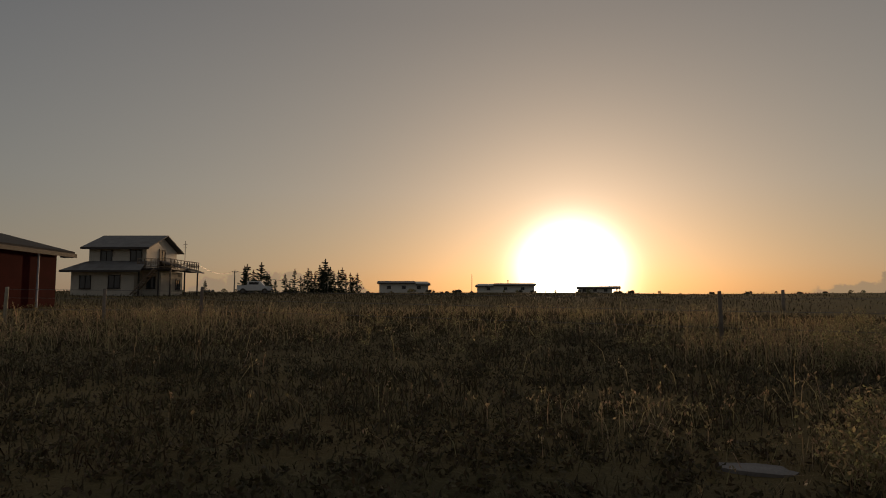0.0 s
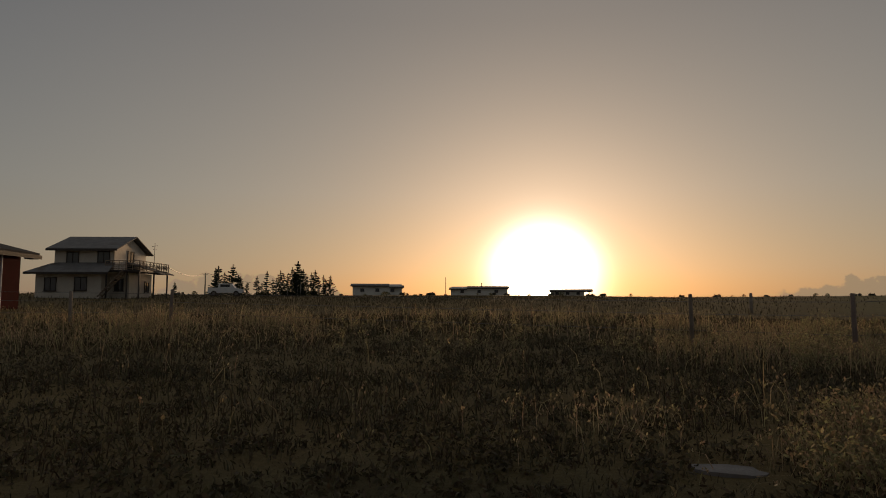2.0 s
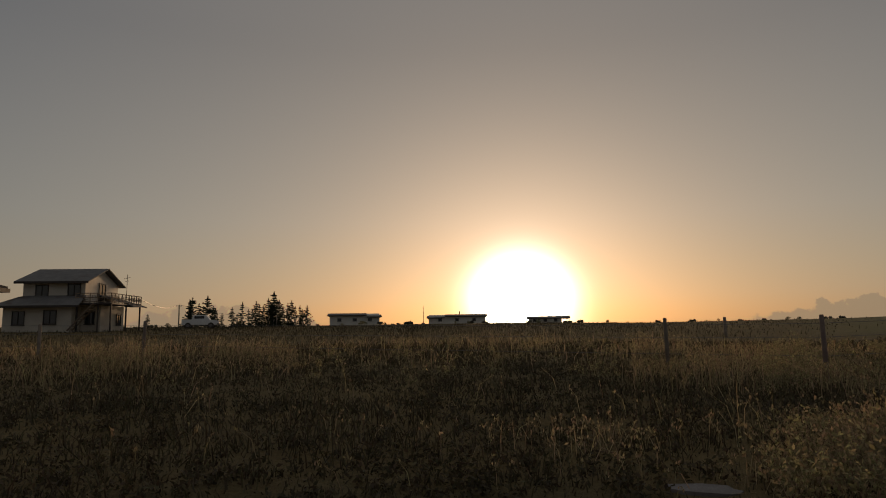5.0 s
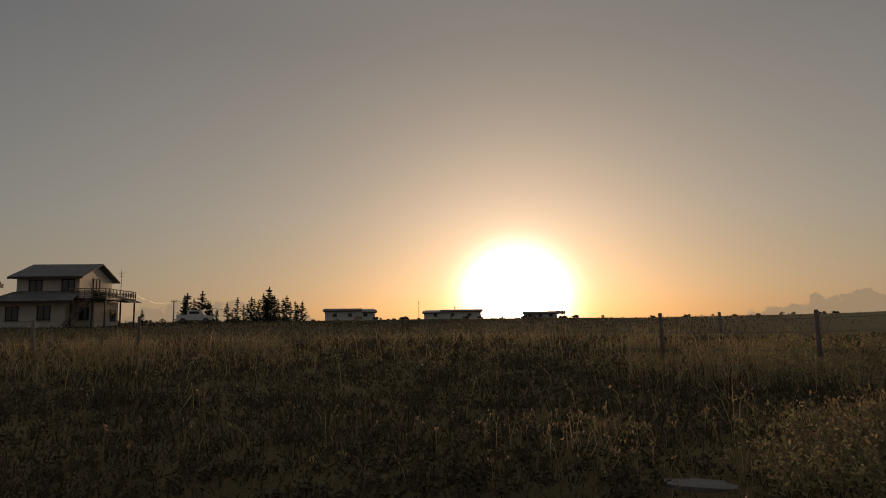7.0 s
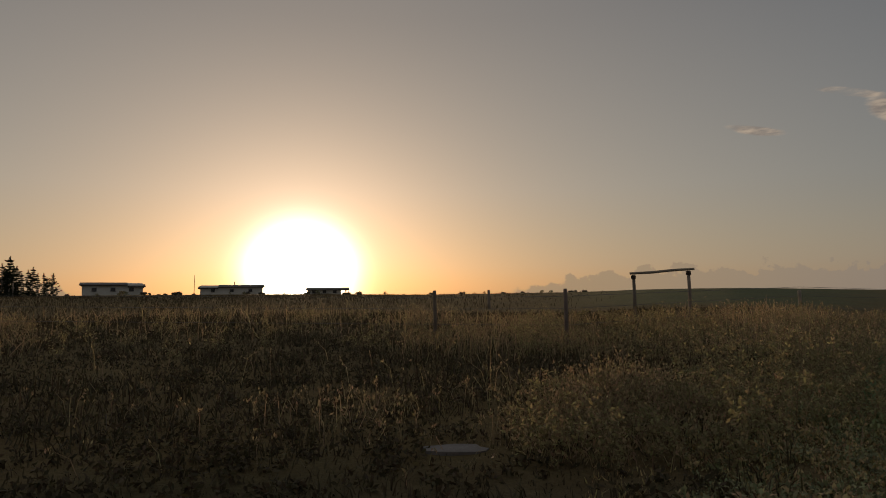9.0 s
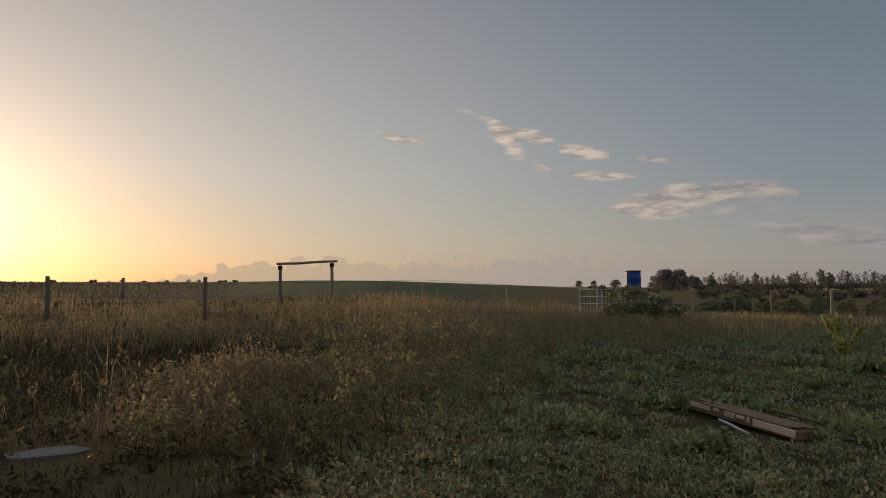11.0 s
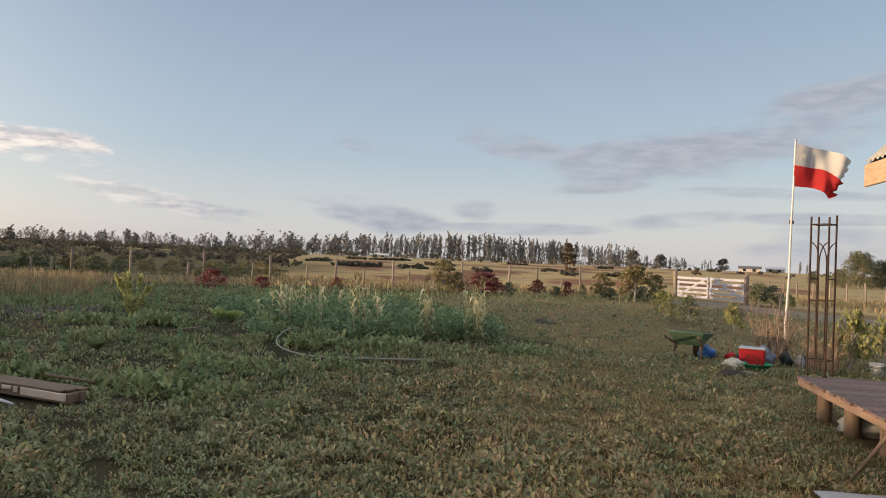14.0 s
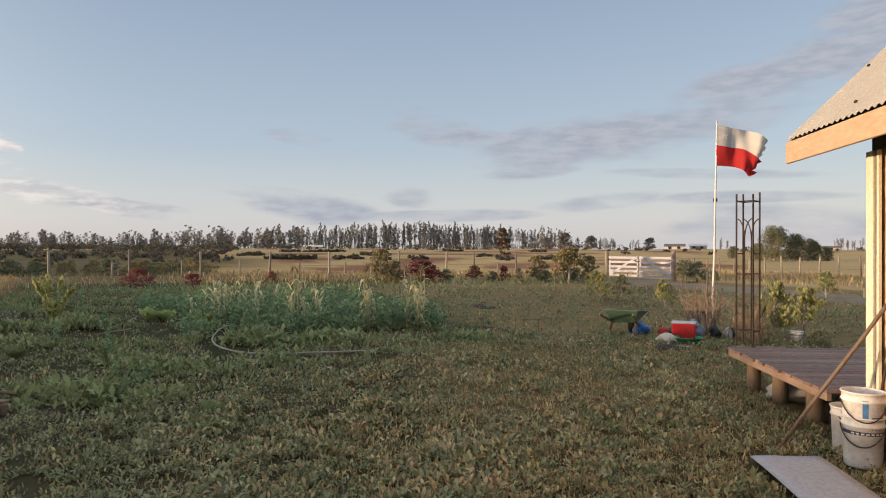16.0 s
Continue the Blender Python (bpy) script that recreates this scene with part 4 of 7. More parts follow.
def drum_and_stand():
    p = polar(69.65, 28)
    st = thing("drum_stand", "rough timber stand holding up a drum", "stand", pose(p.x, p.y, p.z, 0, 0, 15))
    top = 1.22 - p.z
    for x in (-0.3, 0.3):
        for y in (-0.3, 0.3):
            part("leg", Build().rod([(x, y, -0.2), (x, y, top - 0.06)], 0.05, 8), M["post"], st)
    for k in range(5):
        part("plank", Build().box((-0.32 + 0.16 * k, 0, top - 0.03), (0.15, 0.8, 0.05), bevel=0.006), M["post"], st)
    part("brace", Build().rod([(-0.3, -0.33, 0.1), (0.3, -0.33, top - 0.15)], 0.025, 6), M["post"], st)
    blue = material("blue_drum_plastic", (0.020, 0.085, 0.33), (0.018, 0.07, 0.28), 2.0, 0.45, 0.05, dirt=(0.10, 0.16, 0.30))
    d = thing("plastic_drum", "blue plastic drum with dark lid and a sun glint painted down its side", "drum", pose(p.x, p.y, 1.225, 0, 0, 0))
    part("body", Build().lathe([(0.0, 0.0), (0.27, 0.0), (0.295, 0.03), (0.30, 0.28), (0.312, 0.30), (0.312, 0.33), (0.30, 0.35), (0.30, 0.62), (0.312, 0.64), (0.312, 0.67), (0.30, 0.69), (0.29, 0.92), (0.27, 0.95), (0.0, 0.95)], 28), blue, d, smooth=True)
    part("rim", Build().lathe([(0.26, 0.93), (0.305, 0.93), (0.31, 0.96), (0.30, 0.985), (0.26, 0.985)], 28), M["trim_dark"], d, "dark rim")
    # white strip laid on the drum wall in place of a sun glint
    lab = Build()
    n = 4
    ang = [math.radians(126 + 7 * k) for k in range(n)]
    vs = [(0.316 * math.cos(a), 0.316 * math.sin(a), z) for a in ang for z in (0.03, 0.92)]
    fs = [(2 * k, 2 * k + 2, 2 * k + 3, 2 * k + 1) for k in range(n - 1)]
    part("bleached_patch", lab.add(vs, fs), M["white_paint"], d, "white strip painted as a sun glint")
    for x in (-0.15, 0.15):
        part("bung", Build().rod([(x, 0, 0.95), (x, 0, 0.99)], 0.035, 10), M["trim_dark"], d)


drum_and_stand()


# ---- the wooden house beside the yard, with its deck ----
H = pose(3.69, -5.23, 0, 0, 0, 150.6)      # x: along the front wall, y: into the house


def osb_material():
    m = bpy.data.materials.new("strand_board")
    m.use_nodes = True
    N = Nodes(m.node_tree)
    co = N.vec("MULTIPLY", N.add("ShaderNodeTexCoord").outputs["Object"], (1, 1, 0.6)).outputs[0]
    vor = N.add("ShaderNodeTexVoronoi", {"Vector": co, "Scale": 26.0, "Randomness": 1.0})
    k = N.add("ShaderNodeSeparateColor", (vor.outputs["Color"],)).outputs[0]
    col = N.ramp(k, [(0, (0.30, 0.19, 0.10)), (0.45, (0.42, 0.29, 0.16)), (1, (0.55, 0.41, 0.25))])
    col = N.mix(N.span(N.noise(3.0, 5, 0.6, co), 0.45, 0.75, 0, 0.6), col, (0.22, 0.13, 0.07))
    bp = N.add("ShaderNodeBump", {"Strength": 0.3, "Distance": 0.004, "Height": k})
    bs = N.add("ShaderNodeBsdfPrincipled", {"Base Color": col, "Roughness": 0.75, "Normal": bp.outputs[0]})
    N.add("ShaderNodeOutputMaterial", (bs.outputs[0],))
    return m


def wooden_house():
    h = thing("wooden_house", "small wooden house with strand-board walls and a steep sandy corrugated roof", "house", H)
    osb = osb_material()
    gable = [(0.03, 0.03, 0.25), (0.03, 5.97, 0.25), (0.03, 5.97, 2.3), (0.03, 3.0, 5.0), (0.03, 0.03, 2.3)]
    part("wall", Build().prism(gable, (7.94, 0, 0)), osb, h)
    part("plinth", Build().box((4, 3, 0.1), (7.9, 5.9, 0.36)), M["trim_dark"], h)
    part("corner_trim", Build().box((0.045, -0.012, 1.2), (0.09, 0.03, 1.96), bevel=0.004).box((-0.012, 0.045, 1.2), (0.03, 0.09, 1.96), bevel=0.004), M["cream_trim"], h, "cream corner trim")
    part("corner_trim", Build().box((0.135, -0.006, 1.2), (0.03, 0.02, 1.96)), M["cream_trim"], h)
    # solid dark strip between the trims, coloured as the gap's shadow
    part("shadow_gap", Build().box((0.105, 0.0, 1.2), (0.03, 0.012, 1.96)), M["trim_dark"], h)
    part("eave_beam", Build().box((4.0, 0.06, 2.255), (7.9, 0.14, 0.14)).box((3.75, -0.18, 2.30), (8.2, 0.40, 0.02)), M["trim_dark"], h, "dark eave beam")
    k = math.tan(radians(44))
    # corrugated sheet: waves across the slope
    wave, verts, faces = 0.076, [], []
    n = int(8.3 / wave) * 6
    for side in (0, 1):
        base = len(verts)
        for i in range(n + 1):
            x = -0.42 + 8.3 * i / n
            dz = 0.009 * math.cos(2 * math.pi * i / 6)
            y0, z0, y1, z1 = (-0.41, 2.35, 3.0, 2.35 + 3.41 * k) if side == 0 else (6.41, 2.35, 3.0, 2.35 + 3.41 * k)
            for y, z in ((y0, z0), (y1, z1)):
                verts += [(x, y, z + dz), (x, y, z + dz - 0.004)]
        for i in range(n):
            a, b = base + 4 * i, base + 4 * i + 4
            faces += [(a, b, b + 2, a + 2), (a + 1, a + 3, b + 3, b + 1), (a, a + 1, b + 1, b)]
    part("roof_sheet", Build().add(verts, faces), M["roof_beige"], h, "sandy corrugated roof")
    part("underlay", roof_sheet([(-0.40, -0.38, 2.322), (7.84, -0.38, 2.322), (7.84, 3.0, 2.322 + 3.38 * k), (-0.40, 3.0, 2.322 + 3.38 * k)], 0.04), M["trim_dark"], h)
    part("underlay", roof_sheet([(7.84, 6.38, 2.322), (-0.40, 6.38, 2.322), (-0.40, 3.0, 2.326 + 3.38 * k), (7.84, 3.0, 2.326 + 3.38 * k)], 0.04), M["trim_dark"], h)
    part("fascia", Build().box((3.72, -0.405, 2.24), (8.3, 0.028, 0.17), bevel=0.004), M["fascia"], h, "raw pine fascia board")
    part("barge_board", Build().prism([(-0.44, -0.405, 2.15), (-0.44, 3.0, 2.14 + 3.4 * k), (-0.44, 3.0, 2.32 + 3.4 * k), (-0.44, -0.405, 2.322)], (0.025, 0, 0)), M["fascia"], h)
    for x, y in [(-0.3, 0.15), (-0.33, 0.9), (0.6, 0.7), (1.5, 0.5), (0.4, -0.3)]:
        part("roof_screw", Build().lathe([(0.0, 0.02), (0.012, 0.012), (0.014, 0.0)], 8, Matrix.Translation((x, y, 2.358 + (y + 0.41) * k))), M["iron"], h)
    return h


wooden_house()


def deck():
    h = thing("timber_deck", "low brown-stained timber deck on round log stumps", "deck", H)
    top = 0.42
    k = 0
    x = -2.2
    while x < -0.06:
        y1 = 4.0 if x < -0.14 else -0.03
        jut = rng.uniform(-0.012, 0.02)
        pl = part("plank", Build().box((x + 0.058, (y1 - 0.31) / 2 - jut / 2, top - 0.0125 + rng.uniform(-0.002, 0.002)), (0.108, y1 + 0.31 + jut, 0.025), bevel=0.004), M["deck"], h)
        x += 0.117
        k += 1
    part("front_beam", Build().box((-1.12, -0.26, top - 0.062), (2.14, 0.045, 0.07), bevel=0.006), M["deck"], h)
    part("side_beam", Build().box((-2.17, 1.9, top - 0.062), (0.045, 4.2, 0.07), bevel=0.006), M["deck"], h)
    stump = material("round_log_stump", (0.34, 0.24, 0.16), (0.25, 0.17, 0.11), 5, 0.85, 0.4, 60, stretch=(1, 1, 0.25))
    for x, y in [(-2.03, -0.08), (-1.42, -0.06), (-0.72, -0.06), (-2.05, 1.6), (-1.2, 1.6), (-2.05, 3.6)]:
        part("stump", Build().rod([(x, y, -0.15), (x + 0.005, y, 0.15), (x, y, top - 0.03)], [0.076, 0.07, 0.068], 14), stump, h, smooth=True)
    return h


deck()


# ---- things in the yard ----
RED_CLOTH = material("red_flag_cloth", (0.55, 0.035, 0.035), (0.48, 0.03, 0.03), 6, 0.8, 0.1, 200, through_light=0.3)
WHITE_CLOTH = material("white_flag_cloth", (0.74, 0.71, 0.66), (0.68, 0.65, 0.60), 6, 0.8, 0.1, 200, through_light=0.3)
GREY_CLOTH = material("faded_flag_canton", (0.46, 0.47, 0.50), (0.55, 0.54, 0.54), 14, 0.8, 0.1, 200, through_light=0.3)


def flag():
    base, tip = Vector((10.19, -10.52, -0.1)), Vector((9.86, -10.28, 3.93))
    h = thing("flagpole", "leaning white-painted flagpole with a knot of cord halfway", "flagpole")
    pts = [base.lerp(tip, k / 8) + Vector((0.02 * math.sin(k), 0.02 * math.cos(k * 1.3), 0)) * (1 if 0 < k < 8 else 0) for k in range(9)]
    part("pole", Build().rod(pts, [0.025 - 0.0012 * k for k in range(9)], 8), material("white_pole_paint", (0.82, 0.80, 0.76), (0.74, 0.71, 0.66), 5, 0.5, 0.1), h, smooth=True)
    part("cord_knot", Build().lathe([(0.0, -0.05), (0.04, -0.03), (0.042, 0.02), (0.0, 0.05)], 8, Matrix.Translation(base.lerp(tip, 0.63))), M["trim_dark"], h)
    part("finial", Build().lathe([(0.0, 0.03), (0.02, 0.015), (0.02, -0.01), (0.0, -0.03)], 8, Matrix.Translation(tip)), M["white_paint"], h)
    # cloth: blown away from the pole, drooping and folded at its free end
    f = thing("flag", "red and white flag with faded canton and frayed end", "flag")
    along, up = Vector((-0.57, -0.80, 0)).normalized(), (tip - base).normalized()
    side = along.cross(up).normalized()
    nu, nv, w, hh = 26, 16, 0.98, 0.78
    top = base.lerp(tip, 0.985)

    def point(i, j):
        a, b = i / nu, j / nv
        droop = 0.30 * a ** 1.3 + 0.05 * math.sin(7 * a + 2 * b) * a
        fold = 0.10 * math.sin(8.5 * a + 2.4 * b) * a ** 0.7 + 0.05 * math.sin(17 * a - 3 * b) * a
        shrink = 1 - 0.16 * a * b
        fray = (0.05 * math.sin(j * 2.3) + 0.03 * math.sin(j * 5.1)) * max(0, a - 0.8) * 4 * (0.3 + b)
        return top + along * (w * 0.92 * (a * shrink) - 0.10 * a * a * b + fray) - up * (hh * b * (1 - 0.12 * a)) - Vector((0, 0, droop * w)) + side * fold
    groups = {"white_band": [], "red_band": [], "canton": []}
    for i in range(nu):
        for j in range(nv):
            key = "red_band" if j >= nv // 2 else ("canton" if i < 8 else "white_band")
            groups[key].append((i, j))
    for key, cells in groups.items():
        b = Build()
        ids = {}
        for i, j in cells:
            q = []
            for c in ((i, j), (i + 1, j), (i + 1, j + 1), (i, j + 1)):
                if c not in ids:
                    ids[c] = len(b.v)
                    b.v.append(tuple(point(*c)))
                q.append(ids[c])
            b.f.append(tuple(q))
        part(key, b, {"white_band": WHITE_CLOTH, "red_band": RED_CLOTH, "canton": GREY_CLOTH}[key], f, smooth=True)
    star = Build()
    c0 = point(4, 4) + side * 0.006
    ring = []
    for k in range(10):
        r = 0.075 if k % 2 == 0 else 0.03
        w5 = math.pi / 2 + k * math.pi / 5
        ring.append(c0 + along * r * math.cos(w5) + up * r * math.sin(w5))
    for s in (1, -1):
        star.add([p + side * 0.012 * (s - 1) for p in ring], [tuple(range(10))])
    part("star", star, WHITE_CLOTH, f, "white five-pointed star")


flag()


def trellis():
    h = thing("garden_trellis", "tall rusty iron garden trellis with curved tops, standing on the deck", "trellis", pose(5.72, -6.33, 0.42, 0, 0, 19))
    ht, a = 1.67, 0.088
    corners = [(-a, -a), (a, -a), (a, a), (-a, a)]
    for k, (x, y) in enumerate(corners):
        part("leg", Build().rod([(x, y, 0), (x, y, ht - 0.01 * k)], 0.0095, 8), M["iron"], h)
    for k in range(4):
        (x0, y0), (x1, y1) = corners[k], corners[(k + 1) % 4]
        for z in (0.16, 0.78, ht - 0.10) if k % 2 == 0 else (0.16, 1.0, ht - 0.10):
            part("rung", Build().rod([(x0, y0, z), (x1, y1, z)], 0.007, 6), M["iron"], h)
        mx, my = (x0 + x1) / 2, (y0 + y1) / 2
        if k % 2:
            continue
        part("mid_bar", Build().rod([(mx, my, 0.16), (mx, my, 1.22 + 0.1 * (k % 2))], 0.006, 6), M["iron"], h)
        for sx, sy in ((x0, y0), (x1, y1)):
            arc = [(mx + (sx - mx) * (1 - math.cos(t * math.pi / 2 / 8)), my + (sy - my) * (1 - math.cos(t * math.pi / 2 / 8)), 1.16 + 0.22 * math.sin(t * math.pi / 2 / 8)) for t in range(9)]
            part("curved_bar", Build().rod(arc, 0.006, 6), M["iron"], h)
    for x, y in corners:
        part("foot", Build().rod([(x, y, 0), (x, y, 0.012)], 0.022, 8), M["iron"], h)


trellis()

BUCKET = material("white_bucket_plastic", (0.82, 0.80, 0.77), (0.75, 0.72, 0.68), 4, 0.45, 0.08, 30, dirt=(0.42, 0.36, 0.30))
DARK_INK = material("dark_label_ink", (0.04, 0.05, 0.09), (0.05, 0.06, 0.11), 12, 0.5, 0.0)
BLUE_INK = material("blue_label_ink", (0.04, 0.15, 0.36), (0.10, 0.24, 0.45), 14, 0.5, 0.0, dirt=(0.6, 0.6, 0.6))


def band(r0, r1, z0, z1, a0, a1, n=14):
    """A strip that hugs a round wall between two heights and two directions."""
    b = Build()
    for k in range(n + 1):
        w = radians(a0 + (a1 - a0) * k / n)
        b.v += [(r0 * math.cos(w), r0 * math.sin(w), z0), (r1 * math.cos(w), r1 * math.sin(w), z1)]
    b.f = [(2 * k, 2 * k + 2, 2 * k + 3, 2 * k + 1) for k in range(n)]
    return b


def bucket(name, label, p, height, r, turn, writing):
    h = thing(name, label, "bucket", pose(*p, 0, 0, turn), "builder's buckets")
    r0 = r * 0.86
    part("shell", Build().lathe([(0.0, 0.0), (r0, 0.0), (r0 + 0.004, 0.01), (r * 0.965, height * 0.8), (r * 1.03, height * 0.81), (r * 1.03, height * 0.84), (r * 0.98, height * 0.85), (r * 0.99, height * 0.97), (r * 1.05, height * 0.975), (r * 1.05, height), (r * 0.95, height), (r * 0.93, height * 0.9), (r0 * 0.96, 0.02), (0.0, 0.02)], 32), BUCKET, h, smooth=True)
    hoop = [((r * 1.04) * math.cos(w), (r * 1.04) * math.sin(w), height * 0.82 - 0.13 * math.sin((w - radians(10)) * 180 / 160)) for w in [radians(10 + 160 * k / 14) for k in range(15)]]
    part("handle", Build().rod(hoop, 0.004, 6), M["iron"], h)
    if writing == "band":
        part("printed_band", band(r * 0.955, r * 0.965, height * 0.66, height * 0.73, 20, 200), DARK_INK, h, "dark printed band")
        for k in range(7):
            part("lettering", band(r * 0.965, r * 0.968, height * 0.68, height * 0.71, 60 + 14 * k, 69 + 14 * k, 3), BUCKET, h)
        part("recycling_mark", band(r * 0.905, r * 0.908, height * 0.2, height * 0.26, 98, 108, 3), DARK_INK, h)
    else:
        part("printed_label", band(r * 0.925, r * 0.982, height * 0.2, height * 0.86, 82, 98), BLUE_INK, h, "torn blue paper label")
        part("printed_label", band(r * 0.925, r * 0.978, height * 0.2, height * 0.84, 98, 150), material("grey_torn_paper", (0.46, 0.45, 0.45), (0.60, 0.57, 0.54), 16, 0.7, 0.2, 60, dirt=(0.30, 0.22, 0.17)), h)
        part("lettering", band(r * 0.952, r * 0.962, height * 0.46, height * 0.54, 106, 144, 6), DARK_INK, h)
        part("lettering", band(r * 0.945, r * 0.950, height * 0.30, height * 0.335, 108, 130, 6), DARK_INK, h)
    return h


bucket("plastic_bucket", "white plastic builder's bucket with a dark printed band, standing on grass", (3.45, -4.79, 0.0), 0.34, 0.128, 30, "band")
bucket("plastic_bucket", "stained white plastic bucket with torn blue label, nested in another", (3.45, -4.79, 0.165), 0.34, 0.130, 40, "label")
bucket("plastic_bucket", "white plastic bucket standing behind two stacked ones", (3.655, -4.965, 0.0), 0.34, 0.125, 80, "band")


def pole_thing(name, label, a, b, r, mat, category):
    a, b = Vector(a), Vector(b)
    ob = part(name, Build().rod([a, a.lerp(b, 0.3) + Vector((0.004, 0, 0.004)), a.lerp(b, 0.7) - Vector((0.004, 0, 0)), b], [r * 0.9, r, r, r * 0.95], 9), mat, None, label, True)
    return tagged(ob, "", category)


pole_thing("broom_handle", "long brown wooden handle leaning against the house wall", (3.92, -4.58, 0.02), (3.42, -5.08, 1.15), 0.014, M["timber"], "handle")
pole_thing("iron_rod", "thin dark rod leaning beside the buckets", (3.45, -4.95, 0.3), (3.36, -4.99, 1.05), 0.01, M["iron"], "rod")


def sheet_on_grass():
    b = Build()
    n = 12
    A, B, L = Vector((3.78, -4.11, 0)), Vector((3.59, -4.54, 0)), Vector((-0.95, 0.55, 0))
    for i in range(n + 1):
        for j in range(7):
            p = A.lerp(B, j / 6) + L * (i / n)
            z = 0.05 + 0.008 * math.sin(2.2 * i / n + 0.6) + 0.003 * math.sin(j * 1.1 + i * 0.5)
            b.v.append((p.x, p.y, z))
    m = len(b.v)
    b.v += [(x, y, z - 0.006) for x, y, z in b.v]
    for i in range(n):
        for j in range(6):
            q = (i * 7 + j, i * 7 + j + 1, (i + 1) * 7 + j + 1, (i + 1) * 7 + j)
            b.f += [q, tuple(k + m for k in reversed(q))]
    edge = [i * 7 for i in range(n + 1)] + [n * 7 + j for j in range(1, 7)] + [i * 7 + 6 for i in range(n - 1, -1, -1)] + [j for j in range(5, 0, -1)]
    b.f += [(edge[k], edge[(k + 1) % len(edge)], edge[(k + 1) % len(edge)] + m, edge[k] + m) for k in range(len(edge))]
    ob = part("fibre_sheet", b, material("grey_fibre_sheet", (0.50, 0.49, 0.51), (0.44, 0.43, 0.45), 3, 0.7, 0.08, 40, dirt=(0.36, 0.33, 0.30)), None, "pale grey flat sheet lying on the grass", True)
    tagged(ob, "", "sheet")


sheet_on_grass()


PALLET = material("split_pale_pallet_wood", (0.62, 0.52, 0.42), (0.50, 0.41, 0.32), 6, 0.85, 0.5, 60, stretch=(0.3, 1, 1), random_object=0.5)


def plank_stack():
    a, b = Vector((8.12, 2.14, 0)), Vector((7.14, 0.87, 0))
    yaw = math.degrees(math.atan2(b.y - a.y, b.x - a.x))
    mid = (a + b) / 2
    h = thing("broken_pallet", "broken grey wooden pallet lying in the weeds", "pallet", pose(mid.x, mid.y, ground_z(mid.x, mid.y) + 0.015, 0, 1.0, yaw))
    ln = (b - a).length
    for y in (0.03, 0.18):
        part("bearer", Build().box((0, y, 0.075), (ln, 0.05, 0.09), bevel=0.006), M["timber"], h)
    for x0, x1, z0, z1 in ((-0.79, -0.42, 0.075, 0.125), (-0.36, -0.27, 0.09, 0.125), (-0.18, -0.02, 0.07, 0.125), (0.0, 0.12, 0.085, 0.12), (0.15, 0.2, 0.07, 0.125), (0.24, 0.79, 0.055, 0.125)):
        part("side_board", Build().box(((x0 + x1) / 2, -0.004, (z0 + z1) / 2), (x1 - x0, 0.018, z1 - z0), bevel=0.004), PALLET, h)
    for k, (y, x0, x1, tilt) in enumerate([(0.045, -0.60, 0.70, 1.0), (0.125, -0.76, 0.74, -1.5), (0.20, -0.30, 0.78, 1.0)]):
        part("slat", Build().box(((x0 + x1) / 2, y, 0.135 + 0.004 * (k % 2)), (x1 - x0, 0.085, 0.018), pose(0, 0, 0, 3 * math.sin(k * 1.7), 0, tilt), 0.003), M["timber"], h)
    part("end_block", Build().box((0.73, 0.11, 0.07), (0.08, 0.18, 0.09), bevel=0.008), M["timber"], h)
    pole_thing("loose_stick", "pale broken stick lying on the grass", (7.62, 1.68, 0.05), (7.12, 1.28, 0.04), 0.014, M["white_paint"], "stick")
    pole_thing("loose_batten", "weathered batten propped across a pallet", (7.75, 0.75, 0.10), (7.62, 1.15, 0.21), 0.016, M["timber"], "stick")


plank_stack()
pole_thing("loose_stick", "pale pole lying among the weeds", (12.25, 0.40, 0.10), (12.75, -0.12, 0.12), 0.015, M["post"], "stick")
pole_thing("loose_stick", "thin pale rod standing slantwise beside a wheelbarrow", (9.75, -7.5, 0.32), (12.1, -8.0, 0.05), 0.006, M["timber"], "stick")


def hose():
    pts = []
    for x, y in [(13.10, -1.82), (12.52, -1.51), (11.19, -1.24), (10.40, -1.23), (9.84, -1.32), (9.50, -1.52), (9.29, -1.91), (9.15, -2.31), (9.03, -2.77), (8.97, -3.27)]:
        pts.append((x, y, ground_z(x, y) + 0.10))
    fine = []
    for k in range(len(pts) - 1):
        for s in range(5):
            fine.append(Vector(pts[k]).lerp(Vector(pts[k + 1]), s / 5))
    for _ in range(4):
        fine = [fine[0]] + [(fine[i - 1] + fine[i] * 2 + fine[i + 1]) / 4 for i in range(1, len(fine) - 1)] + [fine[-1]]
    m = material("grey_hose_rubber", (0.36, 0.35, 0.28), (0.27, 0.26, 0.21), 6, 0.55, 0.05)
    tagged(part("garden_hose", Build().rod(fine, 0.013, 8), m, None, "grey-green garden hose curving over the vegetable plot", True), "", "hose")


hose()


